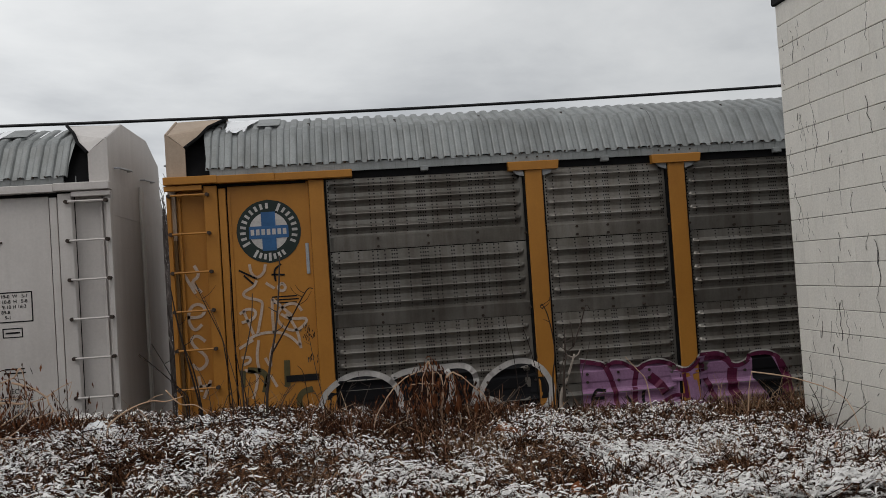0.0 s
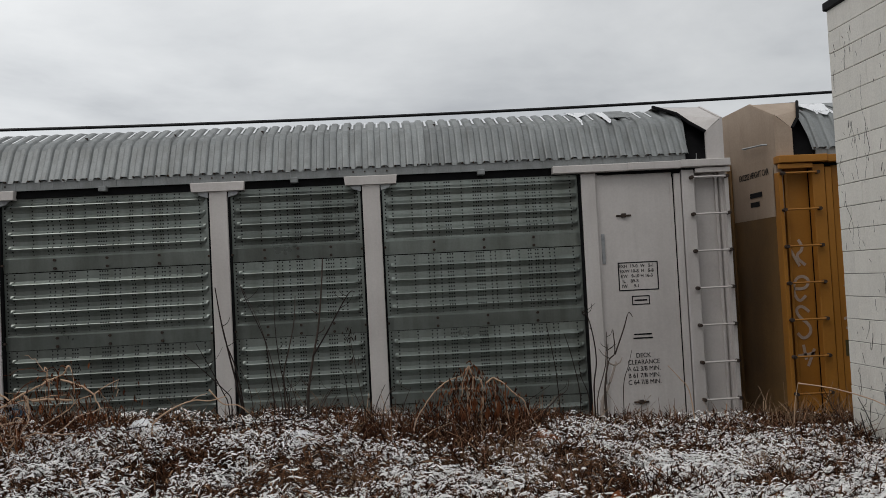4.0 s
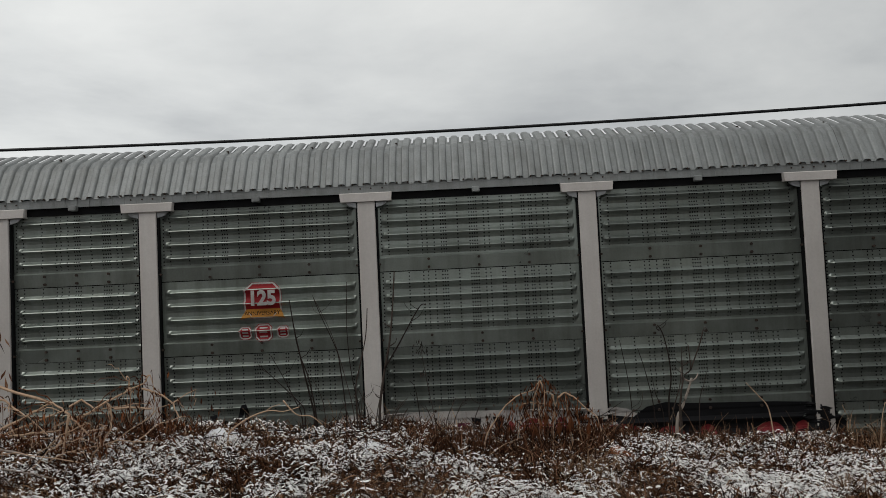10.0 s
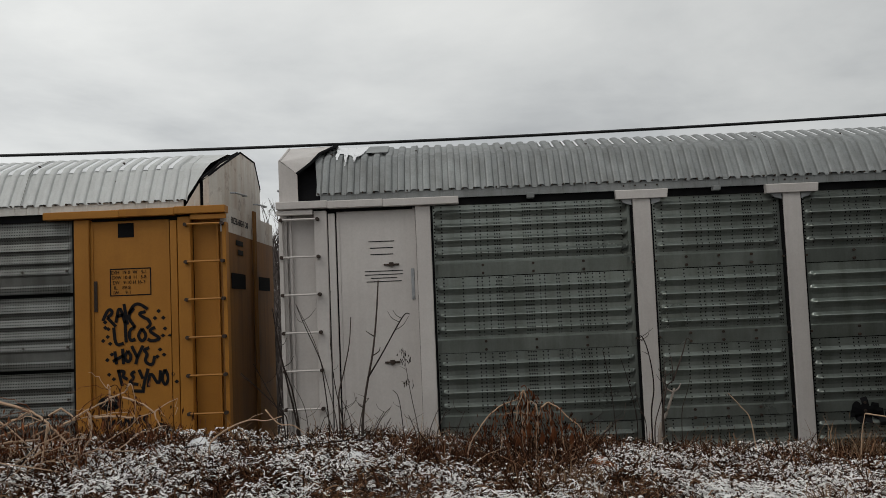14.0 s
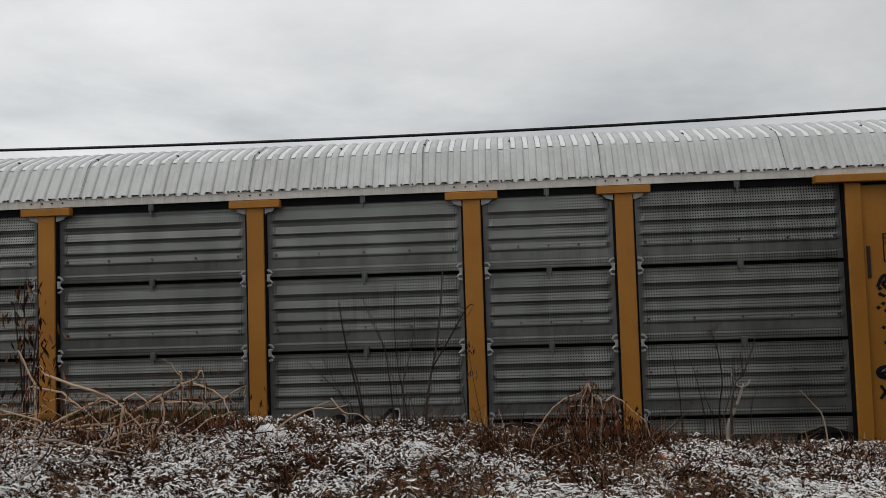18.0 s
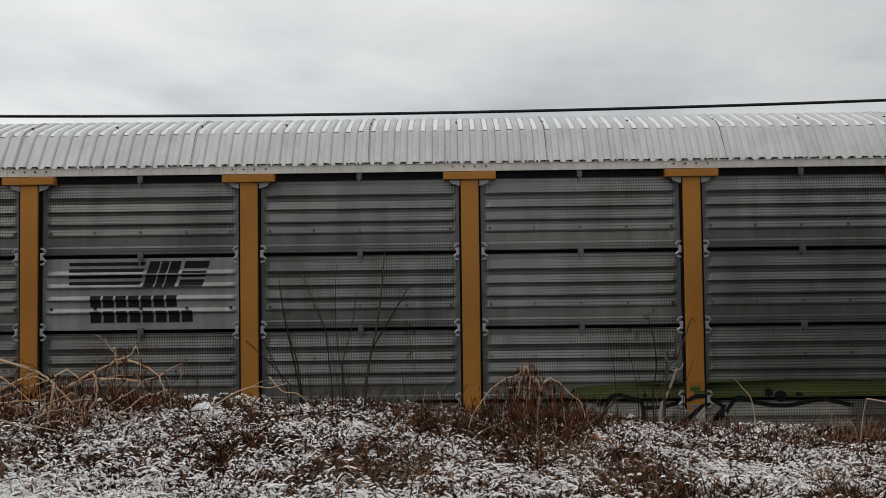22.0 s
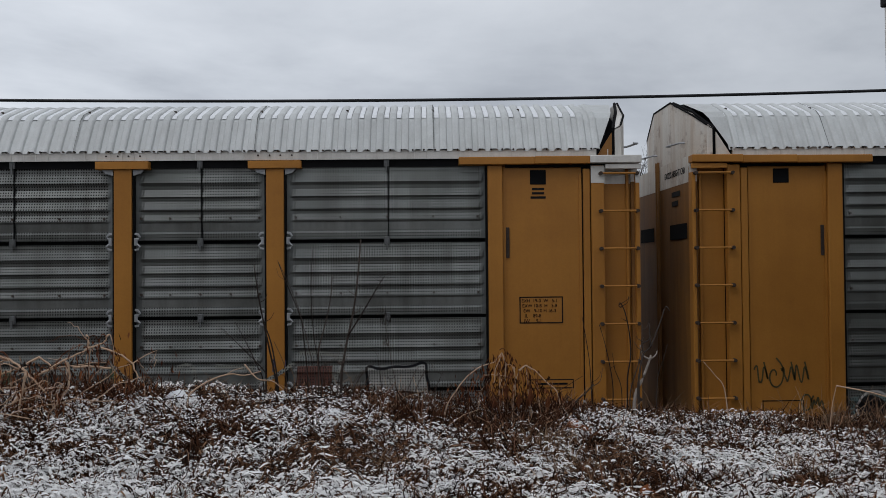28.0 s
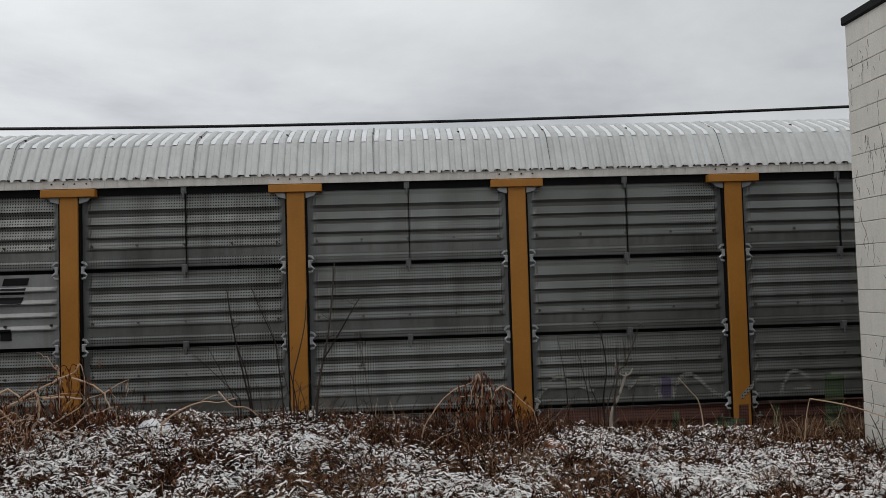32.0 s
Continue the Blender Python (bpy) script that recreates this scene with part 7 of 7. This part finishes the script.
def brown_clump():
    ob = thing("weed_clump", "collapsed clump of russet weeds with pale stalks", "weed clump")
    Y = 7.6
    rnd = random.Random(13)
    lines = [[(0.10, 0.25), (0.16, 0.38), (0.26, 0.53), (0.33, 0.61), (0.42, 0.68), (0.565, 0.73), (0.637, 0.815)], [(0.637, 0.81), (0.576, 0.67), (0.564, 0.55)], [(0.637, 0.81), (0.671, 0.715), (0.66, 0.5)],
             [(0.47, 0.62), (0.55, 0.625), (0.646, 0.615)], [(0.72, 0.3), (0.74, 0.526), (0.776, 0.655)], [(0.776, 0.655), (0.847, 0.70), (0.94, 0.64), (1.03, 0.55), (1.115, 0.47), (1.2, 0.3)], [(0.94, 0.55), (0.95, 0.46), (1.0, 0.3)],
             [(0.38, 0.3), (0.46, 0.5), (0.54, 0.6)], [(0.9, 0.3), (0.86, 0.5), (0.85, 0.68)]]
    pts = []
    for line in lines:
        y = Y + rnd.uniform(-0.1, 0.08)
        p = [(x * y / Y, y, EYE + (z - EYE) * y / Y) for x, z in line]
        for q in (0, -1):
            if p[q][2] < 0.33:
                p[q] = (p[q][0], y, base_z(p[q][0], y))
        kinked(ob, p, rnd.uniform(0.0055, 0.0085), rnd, wobble=0.006)
        pts += [q for q in p if q[2] > 0.42]
    for x, z in ((0.56, 0.42), (0.77, 0.42), (0.87, 0.46), (1.02, 0.40), (0.66, 0.5)):
        broad = [(x + 0.022 * math.sin(3.1 * i / 4) * k, Y - 0.12 + 0.012 * abs(k), z + 0.06 - 0.035 * i + 0.006 * k) for i in range(5) for k in (-1, 0, 1)]
        part("broad_leaf", Build().grid([broad[3 * i:3 * i + 3] for i in range(5)]), RUSSET, ob, "curled brown hanging leaf")
    strands(ob, pts, 26, rnd)
    hanging_leaves(ob, pts, 330, 0.06, RUSSET, 15, 0.07)
    hanging_leaves(ob, pts, 170, 0.06, STEM, 16, 0.08)
    for k in range(70):
        x, y = rnd.uniform(0.0, 1.3), Y + rnd.uniform(-0.2, 0.2)
        z = base_z(x, y)
        h = rnd.uniform(0.08, 0.22)
        cane(ob, [(x, y, z), (x + rnd.uniform(-0.06, 0.06), y, z + h * 0.6), (x + rnd.uniform(-0.15, 0.15), y, z + h)], 0.0045, (RUSSET, STEM, STEM, CANE)[k % 4], "stalk")


brown_clump()


def drawn_shrub(name, label, Y, stems, seed, category="shrub", group="bare shrubs", twigs=2):
    """A shrub whose stems follow given lines; each: radius, material, points of (x, z), foot first unless it branches off."""
    rnd = random.Random(seed)
    ob = thing(name, label, category, group)
    for r, material, line in stems:
        y = Y + rnd.uniform(-0.04, 0.04)
        p = [(x * y / Y, y, EYE + (z - EYE) * y / Y) for x, z in line]
        if p[0][2] < 0.75:
            p = [(p[0][0] + rnd.uniform(-0.02, 0.02), y, base_z(p[0][0], y))] + p
        st = cane(ob, p, r, material)
        for k in range(rnd.randint(0, twigs)):
            a, b = rnd.choice(list(zip(p[1:], p[2:]))) if len(p) > 2 else (p[0], p[1])
            q = Vector(a).lerp(Vector(b), rnd.uniform(0.1, 0.9))
            sgn, l = rnd.choice((-1, 1)), rnd.uniform(0.06, 0.16)
            cane(st, [q, q + Vector((sgn * l * 0.5, 0.0, l * 0.3)), q + Vector((sgn * l * rnd.uniform(0.6, 1.0), 0.02, l * rnd.uniform(0.4, 1.0)))], r * 0.45, material, "twig")
    return ob


drawn_shrub("bare_shrub", "bare shrub with thin dark upright stems", 8.0, [
    (0.011, TWIG, [(-1.40, 0.53), (-1.49, 0.97), (-1.557, 1.32), (-1.596, 1.61)]), (0.009, TWIG, [(-1.387, 0.546), (-1.44, 0.87), (-1.52, 1.11), (-1.565, 1.35)]),
    (0.007, TWIG, [(-1.49, 0.57), (-1.55, 0.68), (-1.785, 0.92), (-1.9, 1.03)]), (0.007, TWIG, [(-1.52, 0.55), (-1.56, 0.654), (-1.665, 0.88), (-1.785, 1.11)]),
    (0.007, TWIG, [(-1.11, 0.55), (-1.15, 0.97), (-1.18, 1.14), (-1.31, 1.45), (-1.374, 1.62)]), (0.005, PALE_TWIG, [(-1.3, 0.5), (-1.33, 0.7), (-1.42, 0.9)])], 51)
main = drawn_shrub("bare_shrub", "bare shrub of several thin grey stems", 8.0, [
    (0.014, PALE_TWIG, [(-0.80, 0.594), (-0.757, 0.86), (-0.688, 1.18), (-0.646, 1.5), (-0.617, 1.825)]), (0.008, TWIG, [(-0.743, 0.94), (-0.608, 1.15), (-0.446, 1.42), (-0.378, 1.51), (-0.338, 1.505)]),
    (0.009, PALE_TWIG, [(-1.013, 0.596), (-1.011, 0.81), (-0.957, 1.02), (-0.902, 1.26), (-0.88, 1.5)]), (0.006, TWIG, [(-0.986, 0.54), (-1.05, 0.92), (-1.075, 1.32), (-1.059, 1.75)]),
    (0.005, PALE_TWIG, [(-1.04, 0.54), (-1.118, 0.92), (-1.222, 1.29), (-1.381, 1.64)]), (0.005, PALE_TWIG, [(-0.30, 0.45), (-0.36, 0.8), (-0.415, 1.2)]), (0.005, TWIG, [(-0.44, 0.5), (-0.47, 0.75), (-0.52, 0.82)]),
    (0.006, PALE_TWIG, [(-0.70, 0.44), (-0.61, 0.6), (-0.55, 0.66)]), (0.006, PALE_TWIG, [(-0.9, 0.44), (-0.93, 0.62), (-1.0, 0.78)]), (0.006, PALE_TWIG, [(-0.84, 0.44), (-0.80, 0.66), (-0.74, 0.76)])], 52, twigs=3)
hanging_leaves(main, [(-0.415, 8.0, 1.2), (-0.40, 8.0, 1.14), (-0.37, 8.0, 0.92)], 34, 0.045, TWIG, 8, 0.035)
drawn_shrub("bare_shrub", "low shrub of pale bare twigs", 7.9, [
    (0.006, PALE_TWIG, [(x, 0.42), (x + d * 0.5, 0.42 + h * 0.6), (x + d, 0.42 + h)]) for x, d, h in ((-1.2, 0.07, 0.2), (-1.05, -0.08, 0.26), (-0.98, 0.05, 0.34), (-0.72, 0.12, 0.22), (-0.62, 0.08, 0.16), (-0.2, 0.1, 0.24), (-0.13, 0.1, 0.22), (-0.32, -0.06, 0.18), (0.05, 0.08, 0.2))], 53)
drawn_shrub("bare_sapling", "small broken sapling with pale bark and thin twigs", 8.0, [
    (0.021, BARK, [(1.896, 0.368), (1.979, 0.554), (2.045, 0.735)]), (0.009, PALE_TWIG, [(1.93, 0.5), (1.94, 0.554), (1.976, 0.90)]), (0.008, PALE_TWIG, [(2.037, 0.80), (2.134, 1.035), (2.185, 1.18), (2.222, 1.14)]),
    (0.010, PALE_TWIG, [(1.92, 0.45), (1.974, 0.74), (2.037, 0.82), (2.03, 1.03)]), (0.005, PALE_TWIG, [(2.1, 0.5), (2.156, 0.686), (2.198, 0.833)]), (0.007, PALE_TWIG, [(1.85, 0.4), (1.94, 0.7), (1.968, 1.016)])], 54, "sapling", twigs=3)
drawn_shrub("bare_shrub", "thin dark shrub with a hooked tip", 8.05, [
    (0.008, TWIG, [(1.835, 0.5), (1.869, 0.72), (1.861, 0.92), (1.823, 1.124), (1.779, 1.217), (1.765, 1.19), (1.79, 1.17)]), (0.006, TWIG, [(1.70, 0.45), (1.64, 0.8), (1.58, 1.02)]), (0.006, TWIG, [(1.5, 0.42), (1.48, 0.72), (1.42, 1.1)]),
    (0.005, TWIG, [(1.78, 0.42), (1.72, 0.6), (1.70, 0.75)])], 56, twigs=3)
drawn_shrub("bare_shrub", "two dark twigs leaning out of the weeds", 7.6, [
    (0.0045, TWIG, [(1.05, 0.40), (1.21, 0.522), (1.341, 0.603)]), (0.010, PALE_TWIG, [(1.27, 0.36), (1.36, 0.45), (1.434, 0.532)])], 59)
drawn_shrub("bent_cane", "pale broken cane bent over on the bank", 7.4, [
    (0.009, CANE, [(-2.03, 0.5), (-1.858, 0.623), (-1.686, 0.678), (-1.56, 0.666), (-1.422, 0.699)]), (0.007, CANE, [(-1.56, 0.76), (-1.45, 0.636), (-1.331, 0.618), (-1.24, 0.549)])], 60, "dead shrub", twigs=1)
shrub("bare_shrub", "low twiggy shrub beside the block wall", 4.35, 8.05, [(0, 0.3, -0.1, 0.5), (0.1, 0.1, 0, 0.62), (-0.1, -0.25, 0, 0.42), (0.2, 0.3, 0, 0.45), (-0.2, -0.1, 0.1, 0.5)], 0.006, TWIG, 57, group="bare shrubs", twigs=5)
shrub("bare_shrub", "twiggy weed growing against the block wall", 4.0, 7.1, [(0, 0.02, -0.3, 0.55), (0, -0.05, 0.2, 0.48), (-0.05, -0.15, -0.1, 0.40), (0.02, 0.05, -0.5, 0.42), (-0.1, -0.1, 0.3, 0.35)], 0.006, TWIG, 58, group="bare shrubs", twigs=5)
arch = thing("bent_stalk", "single pale bent grass stalk", "stalk")
zb = base_z(2.80, 8.1)
cane(arch, [(2.80, 8.1, zb), (2.755, 8.1, 0.40), (2.67, 8.1, 0.53), (2.56, 8.1, 0.66)], 0.007, CANE)
rail_stalk = thing("fallen_stalk", "long pale fallen stalk leaning on the wall", "stalk")
cane(rail_stalk, [(3.55, 7.55, 0.50), (3.85, 7.3, 0.44), (4.05, 6.9, 0.30), (4.0, 6.6, base_z(4.0, 6.6))], 0.007, CANE)
cane(rail_stalk, [(3.5, 7.6, base_z(3.5, 7.6)), (3.52, 7.58, 0.3), (3.55, 7.55, 0.50)], 0.006, CANE)


def fallen_branch(pts, r, label, material=None):
    ob = thing("fallen_branch", label, "branch", "fallen branches")
    p = [(x, y, base_z(x, y) + 0.03 + dz) for x, y, dz in pts]
    r *= 0.7
    cane(ob, p, r, material or TWIG, "branch")
    rnd = random.Random(round(pts[0][0] * 100))
    for (x0, y0, z0), (x1, y1, z1) in zip(p, p[1:]):
        for k in range(2):
            if rnd.random() < 0.55:
                t = rnd.uniform(0.0, 0.7)
                l = rnd.uniform(0.1, 0.3)
                q = [(x0 + (x1 - x0) * s, y0 + (y1 - y0) * s - 0.003, z0 + (z1 - z0) * s + r * 0.8) for s in (t, t + l * 0.5, t + l)]
                part("snow_cap", Build().tube(q, [r * 0.3, r * 0.65, r * 0.3], 5), SNOW, ob, "thin broken cap of snow")
        sgn = rnd.choice((-1, 1))
        m = Vector((x0, y0, z0)).lerp(Vector((x1, y1, z1)), rnd.uniform(0.3, 0.8))
        cane(ob, [m, m + Vector((sgn * 0.07, -0.02, 0.05)), m + Vector((sgn * 0.13, -0.05, 0.14))], r * 0.5, TWIG, "twig")


fallen_branch([(-1.75, 7.75, 0.03), (-1.35, 7.78, 0.06), (-0.9, 7.8, 0.12), (-0.7, 7.8, 0.10)], 0.014, "dark fallen branch dusted with snow")
fallen_branch([(-2.4, 7.7, 0.05), (-1.95, 7.72, 0.12), (-1.6, 7.75, 0.16), (-1.2, 7.8, 0.08)], 0.010, "thin dark fallen branch dusted with snow")
fallen_branch([(0.0, 7.6, 0.05), (0.35, 7.62, 0.08), (0.6, 7.65, 0.03)], 0.010, "short dark fallen branch dusted with snow")
fallen_branch([(-4.3, 7.3, 0.08), (-3.9, 7.25, 0.14), (-3.45, 7.2, 0.06)], 0.026, "pale fallen branch dusted with snow", BARK)
fallen_branch([(-4.0, 6.95, 0.06), (-3.72, 6.9, 0.10), (-3.3, 6.95, 0.05)], 0.020, "pale broken branch lying in the snow", BARK)
fallen_branch([(-3.95, 6.6, 0.0), (-3.82, 6.65, 0.12), (-3.72, 6.7, 0.22)], 0.022, "pale broken branch sticking out of the snow", BARK)


def snow_heap(x, y, w, d, h, seed, label):
    rnd = random.Random(seed)
    b = Build()
    rows = []
    for i in range(13):
        row = []
        for j in range(17):
            u, v = i / 6 - 1, j / 8 - 1
            r = math.hypot(u, v) * (1 + 0.35 * noise.noise(Vector((u * 2, v * 2, seed))))
            px, py = x + v * w, y + u * d
            z = float(ground_height(px, py)) - 0.02 + h * max(-0.15, 1 - r * r) * (1 + 0.6 * noise.noise(Vector((u * 4, v * 4, seed + 3))))
            row.append((px, py, z))
        rows.append(row)
    b.grid(rows)
    tagged(new("snow_patch", b.mesh("snow_patch", SNOW, True)), label, "snow", "snow patches")


snow_heap(-2.20, 7.85, 0.27, 0.18, 0.105, 3, "small bright heap of snow on the bank")
snow_heap(-0.82, 7.55, 0.22, 0.20, 0.08, 4, "thin heap of snow among the weeds")
snow_heap(-1.35, 7.6, 0.12, 0.12, 0.04, 6, "thin heap of snow among the weeds")
snow_heap(2.1, 7.0, 0.28, 0.2, 0.035, 8, "thin spread of snow among the weeds")
snow_heap(-2.6, 5.9, 0.35, 0.2, 0.03, 9, "thin spread of snow on flat grass")


def fallen_leaf(x, y, size, label, tilt):
    ob = thing("fallen_leaf", label, "leaf", "fallen leaves")
    z = base_z(x, y) + 0.085
    b = Build()
    rows = []
    for i in range(7):
        t = i / 6
        w = size * 0.34 * math.sin(math.pi * min(1, t * 0.92 + 0.06)) * (1 + 0.25 * math.sin(t * 17))
        rows.append([(x + (t - 0.5) * size, y + k * w * 0.6, z + k * w * tilt + 0.02 * math.sin(t * 5) + 0.012 * k * k) for k in (-1, -0.4, 0.3, 1)])
    b.grid(rows)
    part("blade", b, ORANGE, ob, smooth=True)
    cane(ob, [(x - size * 0.5, y, z), (x - size * 0.62, y - 0.01, z - 0.01), (x - size * 0.7, y - 0.02, z - 0.03)], 0.003, CANE, "leaf_stalk")


fallen_leaf(1.22, 7.2, 0.19, "large curled orange-brown fallen leaf on the snow", 0.5)
fallen_leaf(1.46, 5.8, 0.14, "curled brown fallen leaf on the snow", 0.8)


def tuft(x, y, n, h, label, seed, spread=0.16):
    r2 = np.random.default_rng(seed)
    ob = thing("grass_tuft", label, "grass tuft", "grass tufts")
    a = r2.uniform(0, 2 * math.pi, n)
    l = r2.uniform(0.5, 1.0, n) * h
    o = r2.uniform(0.1, 0.85, n)
    bx, by = x + r2.normal(0, spread * 0.45, n), y + r2.normal(0, spread * 0.45, n)
    t = np.linspace(0, 1, 5)
    px = bx[:, None] + np.cos(a)[:, None] * (o * l)[:, None] * t ** 1.7
    py = by[:, None] + np.sin(a)[:, None] * (o * l)[:, None] * t ** 1.7
    pz = (ground_height(bx, by) - 0.02)[:, None] + l[:, None] * (t - 0.45 * o[:, None] * t ** 2.2)
    w = 0.0035 * r2.uniform(0.6, 1.3, n)[:, None] * np.array([1, 1, 0.85, 0.6, 0.25])[None]
    ribbons("foliage", np.stack([px, py, pz], -1), w, TAN, "", "", ob)["kind"] = "stuff"


tuft(0.88, 6.75, 230, 0.26, "tuft of dry tan grass in the snow", 3, 0.3)
tuft(1.0, 6.3, 260, 0.24, "low spread of dry tan grass in the snow", 4, 0.4)
tuft(3.75, 8.0, 120, 0.38, "tuft of dry tan grass by the block wall", 5)
tuft(-0.3, 6.3, 70, 0.22, "small tuft of dry tan grass", 6)
tuft(2.6, 6.2, 90, 0.26, "small tuft of dry tan grass", 7)
tuft(-3.4, 6.5, 90, 0.24, "small tuft of dry tan grass", 8)


# ---------------------------------------------------------------- woods beyond the track
def far_woods():
    rnd = random.Random(77)
    b = Build()

    def limb(p, d, l, r, depth):
        q = p + d * l
        mid = p + d * l * 0.5 + Vector((rnd.uniform(-1, 1), rnd.uniform(-1, 1), 0)) * l * 0.05
        b.tube([p, mid, q], [r, r * 0.75, r * 0.5], 4, False)
        if depth == 0:
            return
        for k in range(rnd.randint(3, 4)):
            t = rnd.uniform(0.45, 1.0)
            nd = (d + Vector((rnd.uniform(-1, 1), rnd.uniform(-1, 1), rnd.uniform(-0.1, 0.7))) * 0.75).normalized()
            limb(p + d * l * t, nd, l * rnd.uniform(0.42, 0.65), r * 0.45, depth - 1)
    for k in range(150):
        y = rnd.uniform(30, 130)
        x = rnd.uniform(-0.75, 0.75) * y
        z = float(lie_of_land(x, y)) - 0.2
        limb(Vector((x, y, z)), Vector((rnd.uniform(-0.08, 0.08), rnd.uniform(-0.08, 0.08), 1)).normalized(), rnd.uniform(3.5, 6.0), rnd.uniform(0.08, 0.17), 3)
    tagged(new("far_woods", b.mesh("far_woods", BRUSH)), "bare grey-brown winter woods beyond the track", "woods", kind="stuff")
    n = 30000
    y = rng.uniform(23, 135, n)
    x = rng.uniform(-0.72, 0.72, n) * y
    h = rng.uniform(0.8, 4.4, n)
    t = np.linspace(0, 1, 4)
    px = x[:, None] + rng.normal(0, 0.25, n)[:, None] * h[:, None] * t ** 1.5
    py = y[:, None] + rng.normal(0, 0.2, n)[:, None] * h[:, None] * t
    pz = lie_of_land(x, y)[:, None] - 0.1 + h[:, None] * t
    w = (0.016 + 0.0007 * y)[:, None] * rng.uniform(0.5, 1.5, n)[:, None] * np.array([1, 0.8, 0.55, 0.3])[None]
    ribbons("far_brush", np.stack([px, py, pz], -1), w, BRUSH, "dense brown winter brush beyond the track", "brush")


far_woods()


def motions():
    for k, car in enumerate(CARS):
        place(car, k)


motions()
